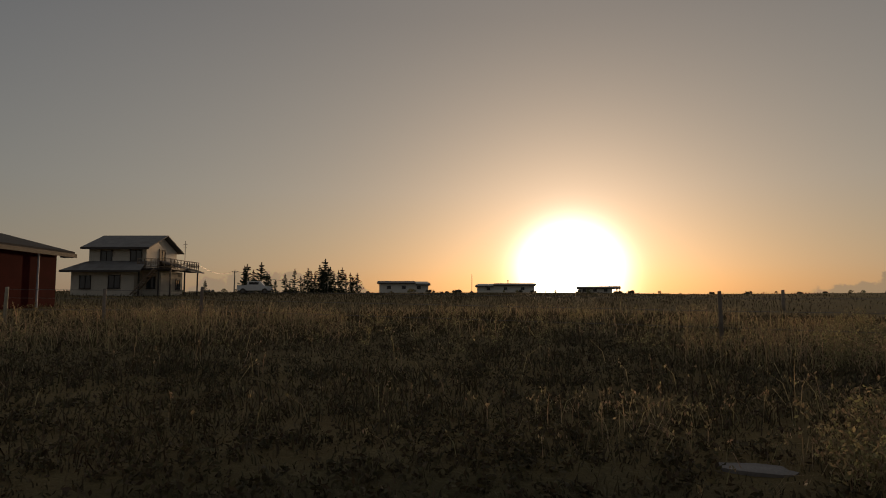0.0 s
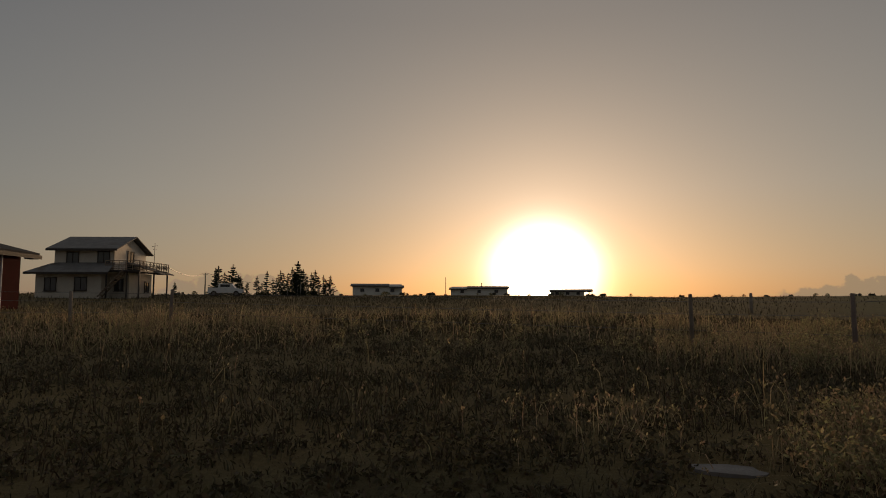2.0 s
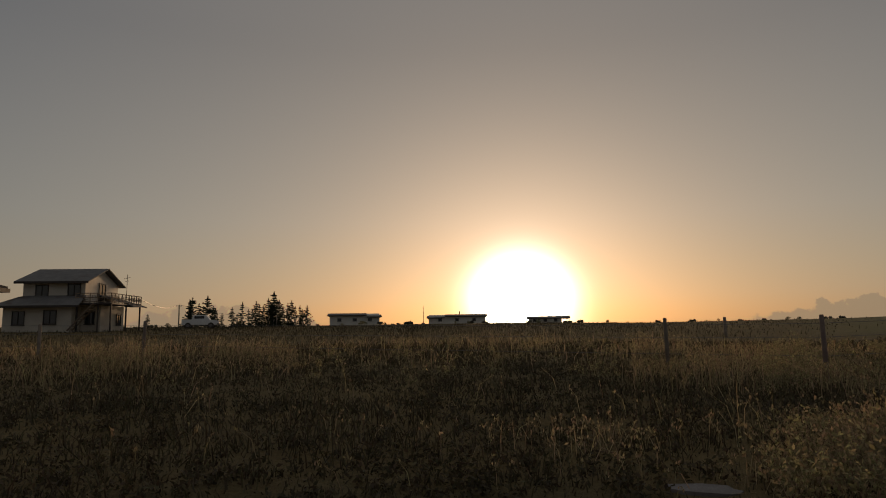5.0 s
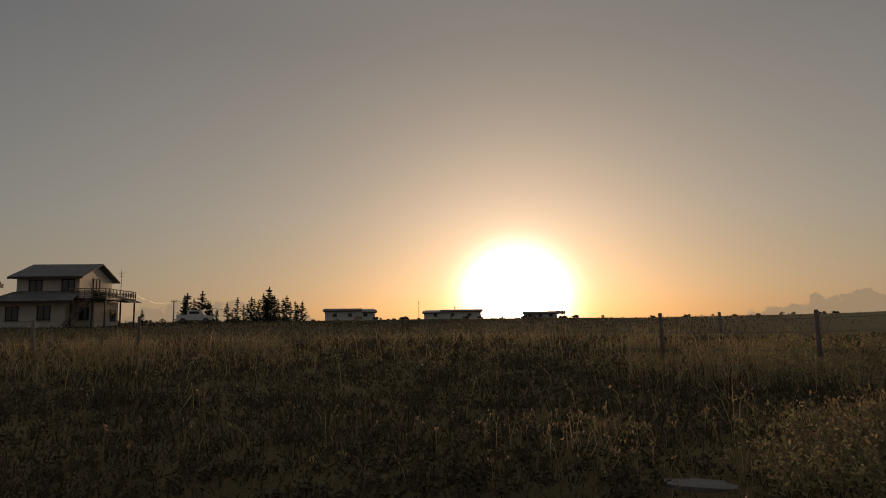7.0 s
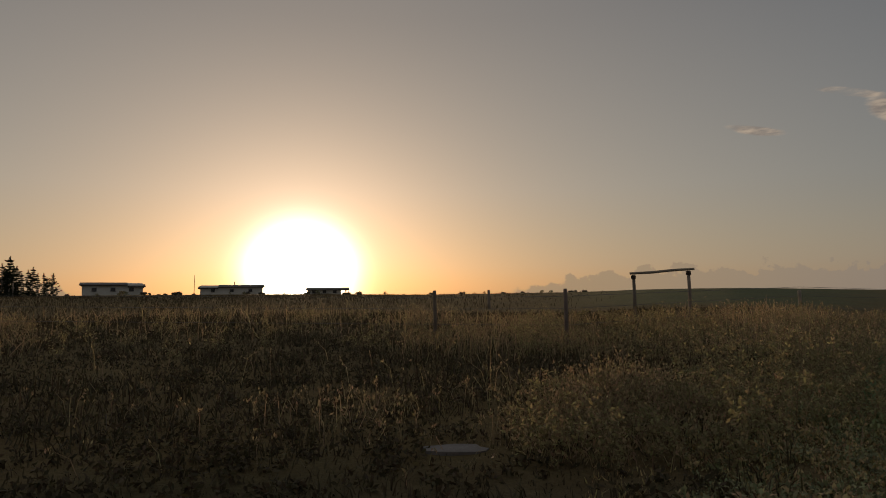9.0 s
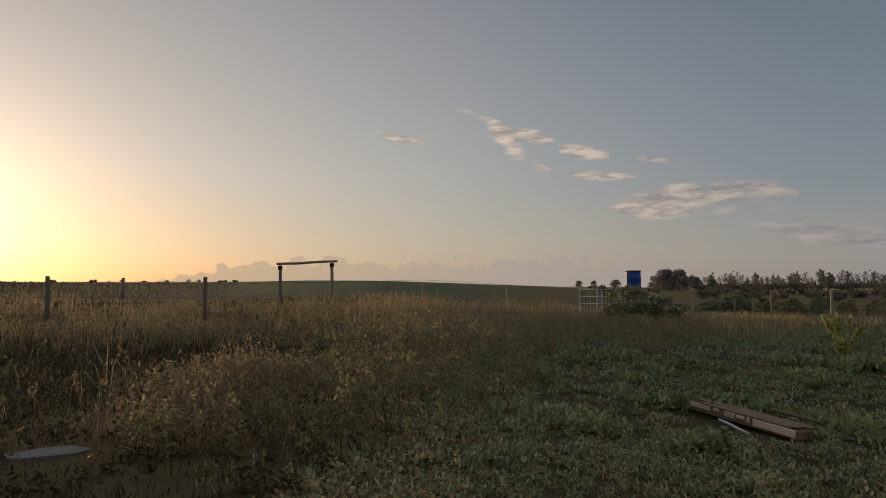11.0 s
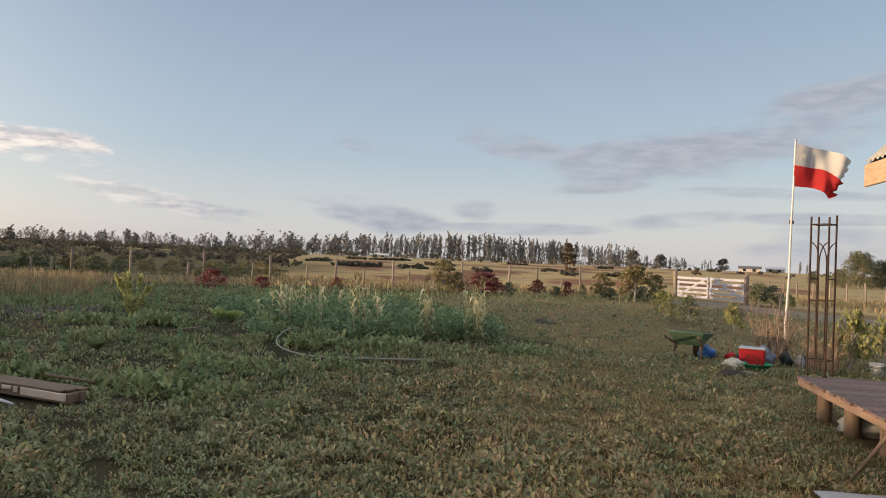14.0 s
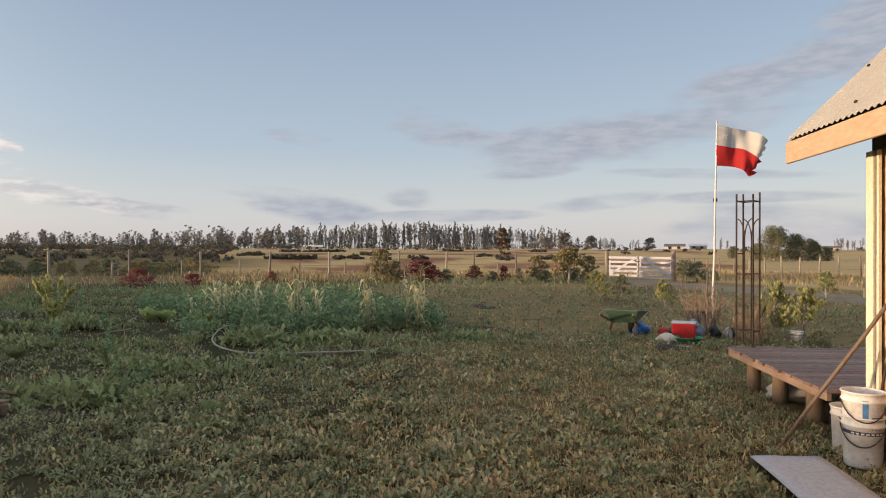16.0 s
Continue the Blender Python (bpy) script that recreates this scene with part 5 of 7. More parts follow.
def wheelbarrow():
    h = thing("wheelbarrow", "green metal wheelbarrow with rough wooden legs", "wheelbarrow", pose(9.55, -7.85, 0, 0, 0, -52))
    g = material("green_barrow_paint", (0.11, 0.185, 0.12), (0.085, 0.15, 0.095), 4, 0.5, 0.1, 30, dirt=(0.26, 0.23, 0.18))
    # open tray: four sloping walls and a floor, 4 mm sheet
    lo = [(-0.22, -0.18, 0.24), (0.2, -0.18, 0.24), (0.2, 0.18, 0.24), (-0.22, 0.18, 0.24)]
    hi = [(-0.42, -0.28, 0.46), (0.42, -0.28, 0.40), (0.42, 0.28, 0.40), (-0.42, 0.28, 0.46)]
    li = [(x * 0.97, y * 0.97, z + 0.006) for x, y, z in lo]
    hi2 = [(x * 0.97, y * 0.96, z) for x, y, z in hi]
    b = Build().add(lo + hi + li + hi2, [(0, 1, 2, 3)] + [(k, (k + 1) % 4, (k + 1) % 4 + 4, k + 4) for k in range(4)] + [(8, 11, 10, 9)] + [(k + 8, k + 12, (k + 1) % 4 + 12, (k + 1) % 4 + 8) for k in range(4)] + [(k + 4, (k + 1) % 4 + 4, (k + 1) % 4 + 12, k + 12) for k in range(4)])
    part("tray", b, g, h)
    part("tray_rim", Build().rod([hi[0], hi[1], hi[2], hi[3], hi[0]], 0.012, 6), g, h)
    for y in (-0.2, 0.2):
        part("handle", Build().rod([(0.45, y * 0.3, 0.2), (-0.1, y, 0.23), (-0.55, y * 1.3, 0.36), (-0.72, y * 1.3, 0.42)], 0.017, 7), M["timber"], h)
        part("leg", Build().rod([(-0.2, y, 0.25), (-0.3, y * 1.15, 0.0)], 0.018, 7), M["timber"], h)
        part("strut", Build().rod([(-0.02, y, 0.24), (-0.28, y * 1.1, 0.06)], 0.012, 6), M["timber"], h)
    wheel = part("wheel", Build().rod([(0.5, -0.04, 0.17), (0.5, 0.04, 0.17)], 0.17, 18), M["trim_dark"], h)
    part("hub", Build().rod([(0.5, -0.06, 0.17), (0.5, 0.06, 0.17)], 0.06, 10), M["iron"], wheel)


wheelbarrow()
RED_PLASTIC = material("red_cool_box_plastic", (0.52, 0.025, 0.03), (0.46, 0.02, 0.025), 4, 0.4, 0.04)


def cool_box():
    h = thing("cool_box", "red plastic cool box with a pale lid, on the grass", "cool box", pose(8.47, -8.1, 0.05, 0, 0, 42))
    h.scale = (0.8, 0.8, 0.86)
    part("body", Build().box((0, 0, 0.15), (0.44, 0.30, 0.29), bevel=0.02), RED_PLASTIC, h)
    part("lid", Build().box((0, 0, 0.312), (0.46, 0.32, 0.03), bevel=0.01), M["weathered_shaded_white"], h, "pale grey lid")
    for s in (-1, 1):
        part("groove", Build().box((0.1 * s, 0.153, 0.14), (0.2, 0.006, 0.012), pose(0, 0, 0, 0, 42 * s, 0)), M["trim_dark"], h)
    part("handle", Build().rod([(-0.235, 0, 0.2), (-0.25, 0.08, 0.28), (-0.25, -0.08, 0.28), (-0.235, 0, 0.2)], 0.008, 6), M["white_paint"], h)


cool_box()


def soft_bag(name, label, p, size, mat, seed, category="bag"):
    """A slumped sack or bundle: a lumpy closed shell, flat underneath."""
    r = np.random.default_rng(seed)
    bm = bmesh.new()
    bmesh.ops.create_icosphere(bm, subdivisions=3, radius=1.0)
    off = Vector(r.uniform(0, 50, 3))
    for v in bm.verts:
        k = 1 + 0.45 * noise.noise(v.co * 1.5 + off) + 0.22 * noise.noise(v.co * 4.0 + off)
        c = v.co * k
        v.co = (c.x * size[0], c.y * size[1], max(c.z * size[2], -0.55 * size[2]) + 0.55 * size[2])
    me = bpy.data.meshes.new(name)
    bm.to_mesh(me)
    bm.free()
    me.materials.append(mat)
    me.shade_smooth()
    ob = part(name, me, None, None, label)
    ob.matrix_basis = pose(*p, 0, 0, seed * 40)
    return tagged(ob, "", category)


BLUE_P = material("blue_plastic_sack", (0.03, 0.12, 0.42), (0.05, 0.18, 0.5), 7, 0.4, 0.3, 40, dirt=(0.35, 0.4, 0.5))
PALE_SACK = material("pale_woven_sack", (0.62, 0.58, 0.50), (0.52, 0.47, 0.40), 7, 0.8, 0.4, 90, dirt=(0.30, 0.24, 0.18))
BLACK_P = material("black_plastic", (0.022, 0.022, 0.025), (0.03, 0.03, 0.034), 6, 0.45, 0.2)
GREYBLUE = material("faded_blue_cloth", (0.26, 0.30, 0.38), (0.20, 0.23, 0.30), 8, 0.85, 0.4, 60)
soft_bag("plastic_sack", "crumpled bright blue plastic sack beside the wheelbarrow", (9.62, -8.24, 0), (0.20, 0.13, 0.12), BLUE_P, 3)
soft_bag("plastic_sack", "crumpled red plastic sack on the grass", (9.35, -8.5, 0), (0.09, 0.07, 0.08), RED_PLASTIC, 5)
soft_bag("plastic_sack", "dark crumpled plastic sack on the grass", (9.2, -8.6, 0), (0.2, 0.12, 0.08), BLACK_P, 8)
soft_bag("woven_sack", "half-full pale woven sack slumped on the grass", (8.46, -7.74, 0), (0.19, 0.13, 0.11), PALE_SACK, 9)
soft_bag("cloth_bundle", "faded blue cloth bundle beside the cool box", (8.7, -8.55, 0), (0.15, 0.12, 0.19), GREYBLUE, 11)
soft_bag("plastic_sack", "black plastic sack near the flagpole", (8.65, -8.95, 0), (0.11, 0.09, 0.13), BLACK_P, 12)
soft_bag("plastic_sack", "black plastic sack behind the deck", (8.55, -9.25, 0), (0.10, 0.08, 0.12), BLACK_P, 13)
soft_bag("woven_sack", "small white plastic bag near the flagpole", (8.5, -9.08, 0), (0.07, 0.06, 0.12), M["white_paint"], 14)
soft_bag("rubble_heap", "heap of pale rags and rubble under the deck", (4.99, -6.10, 0), (0.22, 0.2, 0.15), PALE_SACK, 15, "rubble")
soft_bag("plastic_sack", "dark plastic sack under the deck end", (4.1, -5.6, 0), (0.15, 0.13, 0.16), BLACK_P, 16)


def basin():
    h = thing("plastic_basin", "shallow green plastic basin in front of the cool box", "basin", pose(8.24, -7.95, 0.02))
    g = material("green_basin_plastic", (0.03, 0.30, 0.15), (0.025, 0.25, 0.12), 5, 0.4, 0.03)
    part("bowl", Build().lathe([(0.0, 0.0), (0.16, 0.0), (0.21, 0.09), (0.23, 0.095), (0.23, 0.105), (0.205, 0.10), (0.155, 0.012), (0.0, 0.012)], 28), g, h, smooth=True)


basin()
hole_m = material("dark_turned_soil", (0.045, 0.035, 0.026), (0.06, 0.046, 0.034), 9, 0.95, 0.8, 50)
soft_bag("turned_soil", "low heap of dark turned soil on the lawn", (8.0, -7.35, -0.03), (0.42, 0.22, 0.06), hole_m, 21, "soil")
for p0, p1 in [((7.9, -7.2, 0.03), (8.25, -7.6, 0.07)), ((8.05, -7.5, 0.04), (7.75, -7.55, 0.05))]:
    pole_thing("branch", "short bare branch on turned soil", p0, p1, 0.012, M["bark"], "branch")
soft_bag("turned_soil", "dark bare patch of soil on the lawn", (15.6, -8.2, -0.05), (0.9, 0.35, 0.05), hole_m, 22, "soil")
soft_bag("turned_soil", "dark bare patch of soil on the lawn", (11.3, -6.1, -0.04), (0.5, 0.18, 0.04), hole_m, 23, "soil")


def stick_hoop():
    h = thing("stick_hoop", "small hoop of two stakes and a cross stick in the lawn", "stakes")
    a, b = Vector((10.85, -6.6, 0)), Vector((10.72, -6.83, 0))
    for p in (a, b):
        part("stake", Build().rod([p - Vector((0, 0, 0.05)), p + Vector((0.01, 0, 0.2))], 0.009, 6), M["timber"], h)
    part("cross_stick", Build().rod([a + Vector((0.02, 0.03, 0.19)), b + Vector((0, -0.03, 0.2))], 0.008, 6), M["timber"], h)


stick_hoop()


BRUSH = material("dry_brown_twigs", (0.34, 0.25, 0.17), (0.25, 0.18, 0.13), 6, 0.85, 0.2, 40, island=0.8)


def twig_heap(p, n, spread, height, seed, label):
    r = np.random.default_rng(seed)
    h = thing("brushwood_pile", label, "brushwood", Matrix.Translation(p))
    b = Build()
    for k in range(n):
        w, s = r.uniform(0, 6.28), r.uniform(0.1, 1)
        q = Vector((math.cos(w) * spread * s * 0.6, math.sin(w) * spread * s * 0.6, 0))
        t = q * r.uniform(0.6, 2.0) + Vector((r.normal(0, 0.1), r.normal(0, 0.1), height * r.uniform(0.35, 1)))
        mid = (q + t) / 2 + Vector(r.normal(0, 0.05, 3))
        b.rod([q, mid, t], [0.009, 0.006, 0.002], 5)
        for _ in range(3):
            m2 = mid.lerp(t, r.uniform(0, 0.8))
            b.rod([m2, m2 + Vector(r.normal(0, 0.12, 3)) + Vector((0, 0, 0.1))], [0.004, 0.0015], 4)
    part("brushwood", b, BRUSH, h)


twig_heap(Vector((9.2, -9.3, 0)), 55, 0.6, 1.0, 4, "heap of dry brown twigs around the flagpole")
twig_heap(Vector((8.0, -8.9, 0)), 45, 0.5, 0.65, 5, "dry brown twigs piled behind the deck")
pole_thing("pole", "grey pole leaning on the flagpole", (8.85, -8.9, 0.02), (9.9, -10.1, 1.05), 0.022, M["timber"], "pole")


def slab():
    h = Build()
    r = np.random.default_rng(2)
    ring = [(0.30 * (1 + 0.2 * r.normal()) * math.cos(2 * math.pi * k / 12), 0.15 * (1 + 0.15 * r.normal()) * math.sin(2 * math.pi * k / 12), 0) for k in range(12)]
    h.prism(ring, (0, 0, 0.05))
    p = polar(25.0, 6.15)
    ob = part("stone_slab", h, material("pale_concrete_slab", (0.20, 0.19, 0.185), (0.14, 0.135, 0.13), 4, 0.8, 0.3, 40), None, "pale broken concrete slab lying in the weeds")
    ob.matrix_basis = pose(p.x, p.y, p.z - 0.02, 2, 1, -20)
    tagged(ob, "", "slab")


slab()


def far_farm(az, d, w, hh, name, label, wall, roof):
    p = polar(az, d)
    h = thing(name, label, "house", pose(p.x, p.y, p.z - 0.2, 0, 0, -az))
    part("wall", Build().prism([(-w / 2, -3, 0), (-w / 2, 3, 0), (-w / 2, 3, hh), (-w / 2, 0, hh * 1.5), (-w / 2, -3, hh)], (w, 0, 0)), wall, h)
    part("roof", roof_sheet([(-w / 2 - 0.4, -3.5, hh - 0.1), (w / 2 + 0.4, -3.5, hh - 0.1), (w / 2 + 0.4, 0, hh * 1.55), (-w / 2 - 0.4, 0, hh * 1.55)], 0.15), roof, h)
    part("roof", roof_sheet([(w / 2 + 0.4, 3.5, hh - 0.1), (-w / 2 - 0.4, 3.5, hh - 0.1), (-w / 2 - 0.4, 0, hh * 1.56), (w / 2 + 0.4, 0, hh * 1.56)], 0.15), roof, h)
    for k in (-0.25, 0.2):
        window(h, (w * k, -3.02, hh * 0.55), 1.2, 1.0, (0, -1))


far_farm(133.6, 300, 8, 1.6, "far_farmhouse", "small pale farm building on the far field edge", M["wall_pale"], M["roof_grey"])
far_farm(135.4, 310, 7, 1.7, "far_farmhouse", "white-walled farm building on the far field edge", M["white_paint"], M["white_paint"])
far_farm(144.3, 320, 12, 1.2, "far_farmhouse", "long low white farm building far off", M["white_paint"], M["roof_grey"])
far_farm(103.0, 300, 8, 1.2, "far_farmhouse", "long pale shed below the gum trees", M["wall_pale"], M["wall_pale"])
far_farm(93.8, 300, 9, 1.1, "far_farmhouse", "low grey shed below the gum trees", M["wall_pale"], M["roof_grey"])
far_farm(88.3, 310, 7, 1.0, "far_farmhouse", "low pale shed among the far trees", M["wall_pale"], M["roof_grey"])


# ---- grass, weeds, crops and shrubs ----
GRASS = {
    "lawn": material("short_lawn_blades", (0.42, 0.345, 0.16), (0.54, 0.44, 0.225), 0.5, 0.7, 0.0, 3, island=0.9, through_light=0.3),
    "clover": material("grey_green_lawn_leaves", (0.215, 0.245, 0.12), (0.32, 0.335, 0.18), 0.6, 0.6, 0.0, 3, island=1.0, through_light=0.3),
    "weed": material("broad_weed_leaves", (0.235, 0.285, 0.125), (0.335, 0.375, 0.175), 0.9, 0.6, 0.0, 5, island=0.8, through_light=0.35),
    "straw": material("dry_grass_stalks", (0.42, 0.34, 0.20), (0.30, 0.25, 0.135), 0.4, 0.8, 0.0, 3, island=0.9, through_light=0.6),
    "tall": material("tall_weed_leaves", (0.26, 0.24, 0.125), (0.34, 0.30, 0.16), 0.6, 0.7, 0.0, 4, island=0.9, through_light=0.6),
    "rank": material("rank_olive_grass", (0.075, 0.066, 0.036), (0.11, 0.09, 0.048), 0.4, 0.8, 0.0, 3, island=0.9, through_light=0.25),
    "gold": material("golden_grass", (0.52, 0.41, 0.21), (0.40, 0.32, 0.17), 0.3, 0.8, 0.0, 3, island=0.8, through_light=0.35),
    "maize": material("yellowing_maize_leaf", (0.50, 0.53, 0.29), (0.68, 0.64, 0.43), 5, 0.65, 0.1, 60, stretch=(1, 1, 0.3), island=0.6, through_light=0.35),
    "crop": material("blue_green_crop_leaf", (0.19, 0.29, 0.155), (0.26, 0.36, 0.18), 1.5, 0.6, 0.0, 6, island=0.8, through_light=0.3),
    "chard": material("bright_green_leaf", (0.45, 0.54, 0.18), (0.56, 0.62, 0.27), 3, 0.55, 0.1, 30, island=0.6, through_light=0.35),
    "bushy": material("yellow_green_shoot_leaf", (0.54, 0.55, 0.20), (0.66, 0.63, 0.32), 2, 0.6, 0.0, 12, island=0.8, through_light=0.5),
    "citrus": material("yellow_green_citrus_leaf", (0.24, 0.27, 0.09), (0.40, 0.38, 0.15), 2, 0.55, 0.0, 12, island=0.9, through_light=0.3),
    "red": material("crimson_blossom", (0.20, 0.06, 0.05), (0.29, 0.085, 0.065), 2, 0.6, 0.0, 12, island=0.9, through_light=0.3),
    "rust": material("rust_brown_leaf", (0.300, 0.112, 0.075), (0.225, 0.128, 0.068), 2, 0.7, 0.0, 12, island=0.9, through_light=0.3),
    "olive": material("olive_shrub_leaf", (0.255, 0.232, 0.098), (0.330, 0.277, 0.128), 2, 0.7, 0.0, 12, island=0.9, through_light=0.3),
    "dark": material("dark_green_shrub_leaf", (0.165, 0.19, 0.105), (0.22, 0.23, 0.13), 2, 0.6, 0.0, 12, island=0.9, through_light=0.25),
}
vrng = np.random.default_rng(11)


def blades(xy, h, w, bend, two=True, heads=0.0, z=None):
    """Grass blades at points xy: tapering strips that lean and bend, some with seed heads."""
    n = len(xy)
    z = land(xy[:, 0], xy[:, 1]) - 0.01 if z is None else z
    base = np.column_stack([xy, z])
    a = vrng.uniform(0, 2 * np.pi, n)
    lean = np.column_stack([np.cos(a), np.sin(a), np.zeros(n)])
    t = vrng.uniform(0, 2 * np.pi, n)
    side = np.column_stack([np.cos(t), np.sin(t), np.zeros(n)]) * w[:, None]
    up = np.array([0, 0, 1.0])
    mid = base + up * (h * 0.55)[:, None] + lean * (h * bend * 0.3)[:, None]
    tip = base + up * (h * (1 - 0.25 * np.abs(bend)))[:, None] + lean * (h * bend)[:, None]
    if two:
        v = np.stack([base - side, base + side, mid + side * 0.8, mid - side * 0.8, tip + side * 0.15, tip - side * 0.15], 1).reshape(-1, 3)
        k = np.arange(n)[:, None] * 6
        f = np.concatenate([k + np.array([[0, 1, 2, 3]]), k + np.array([[3, 2, 4, 5]])])
    else:
        v = np.stack([base - side, base + side, tip + side * 0.25, tip - side * 0.25], 1).reshape(-1, 3)
        f = np.arange(len(v)).reshape(-1, 4)
    if heads:
        pick = np.where(vrng.uniform(0, 1, n) < heads)[0]
        pick = np.repeat(pick, 5)
        c = tip[pick] - (tip[pick] - mid[pick]) * vrng.uniform(-0.05, 0.45, (len(pick), 1)) + vrng.normal(0, 0.012, (len(pick), 3))
        d = vrng.normal(size=(len(pick), 3)) * 0.5 + up
        d *= (vrng.uniform(0.012, 0.03, len(pick)) / np.linalg.norm(d, axis=1))[:, None]
        e = np.cross(d, vrng.normal(size=d.shape))
        e *= (np.linalg.norm(d, axis=1) * 0.45 / np.linalg.norm(e, axis=1))[:, None]
        hv = np.stack([c - d, c + e, c + d, c - e], 1).reshape(-1, 3)
        f = np.concatenate([f, len(v) + np.arange(len(hv)).reshape(-1, 4)])
        v = np.concatenate([v, hv])
    return v, f


def stuff(name, label, category, vf, mat):
    return tagged(new(name, arrays_mesh(name, vf[0], vf[1], mat)), label, category, kind="stuff")


def fan(n, az0, az1, r0, r1, power):
    """Points spread over a sector; power sets how fast they thin out with distance."""
    az = np.radians(vrng.uniform(az0, az1, n))
    u = vrng.uniform(0, 1, n)
    r = (r0 ** power + u * (r1 ** power - r0 ** power)) ** (1 / power)
    return np.column_stack([r * np.sin(az), r * np.cos(az)])


def indoors(xy):
    """True under the house, the deck and flat things on the ground."""
    d = xy - np.array([3.69, -5.23])
    lx, ly = d @ np.array([-0.871, 0.491]), d @ np.array([-0.491, -0.871])
    house = (lx > -2.3) & (lx < 8.2) & (ly > -0.15) & (ly < 6.2)
    e = xy - np.array([3.685, -4.325])
    sx, sy = e @ np.array([-0.865, 0.50]), e @ np.array([0.50, 0.865])
    sheet = (sx > -0.1) & (sx < 1.15) & (np.abs(sy) < 0.27)
    stone = np.hypot(xy[:, 0] - 2.6, xy[:, 1] - 5.55) < 0.27
    pu, pv = (xy - np.array([7.63, 1.505])) @ np.array([0.61, 0.79]), (xy - np.array([7.63, 1.505])) @ np.array([0.79, -0.61])
    pallet = (np.abs(pu) < 0.85) & (pv > -0.30) & (pv < 0.30)
    return house | sheet | stone | pallet


def near_hose(xy):
    """Keeps growth off the line of the hose."""
    line = np.array([(13.10, -1.82), (11.19, -1.24), (9.84, -1.32), (9.29, -1.91), (9.03, -2.77), (8.97, -3.27)])
    d = np.full(len(xy), 9.0)
    for a, b in zip(line[:-1], line[1:]):
        t = np.clip(((xy - a) @ (b - a)) / ((b - a) @ (b - a)), 0, 1)
        d = np.minimum(d, np.hypot(*(xy - a - t[:, None] * (b - a)).T))
    return d < 0.24


def is_west(xy, edge=50):
    az = np.degrees(np.arctan2(xy[:, 0], xy[:, 1]))
    return az + 4 * wobble(xy[:, 0], xy[:, 1], 2.3) < edge


def rosettes(c, size, per, broad=0.36, spread=0.5, lift=0.3):
    """Little plants at points c: leaves that spring from one foot and arch outward, each a folded blade of two faces."""
    n = len(c)
    z = land(c[:, 0], c[:, 1])
    foot = np.repeat(np.column_stack([c, z]), per, 0)
    foot[:, :2] += vrng.normal(0, 1, (n * per, 2)) * np.repeat(size * spread, per)[:, None]
    foot[:, 2] += vrng.uniform(0, 1, n * per) ** 1.5 * np.repeat(size * lift, per)
    ln = np.repeat(size, per) * vrng.uniform(0.55, 1.25, n * per)
    a, t = vrng.uniform(0, 2 * np.pi, n * per), np.radians(vrng.uniform(12, 72, n * per))
    d = np.column_stack([np.cos(a) * np.sin(t), np.sin(a) * np.sin(t), np.cos(t)])
    side = np.column_stack([-np.sin(a), np.cos(a), np.zeros(n * per)]) * (ln * broad * 0.5)[:, None]
    mid = foot + d * (ln * 0.55)[:, None]
    tip = foot + d * ln[:, None]
    tip[:, 2] -= ln * 0.28 * np.sin(t)
    tip[:, :2] += d[:, :2] * (ln * 0.12)[:, None]
    v = np.stack([foot - side * 0.2, foot + side * 0.2, mid + side, mid - side, tip], 1).reshape(-1, 3)
    k = np.arange(n * per)[:, None] * 5
    return v, np.concatenate([k + np.array([[0, 1, 2, 3]]), k + np.array([[3, 2, 4, 4]])])


def arrays_leaves(name, vf, mat):
    """Quads and end triangles of rosettes as one mesh."""
    v, f = vf
    me = bpy.data.meshes.new(name)
    half = len(f) // 2
    loops = np.concatenate([f[:half].ravel(), f[half:, :3].ravel()])
    me.vertices.add(len(v))
    me.vertices.foreach_set("co", v.astype(np.float32).ravel())
    me.loops.add(len(loops))
    me.loops.foreach_set("vertex_index", loops.astype(np.int32))
    me.polygons.add(len(f))
    me.polygons.foreach_set("loop_start", np.concatenate([np.arange(half) * 4, half * 4 + np.arange(half) * 3]).astype(np.int32))
    me.update(calc_edges=True)
    me.materials.append(mat)
    return me


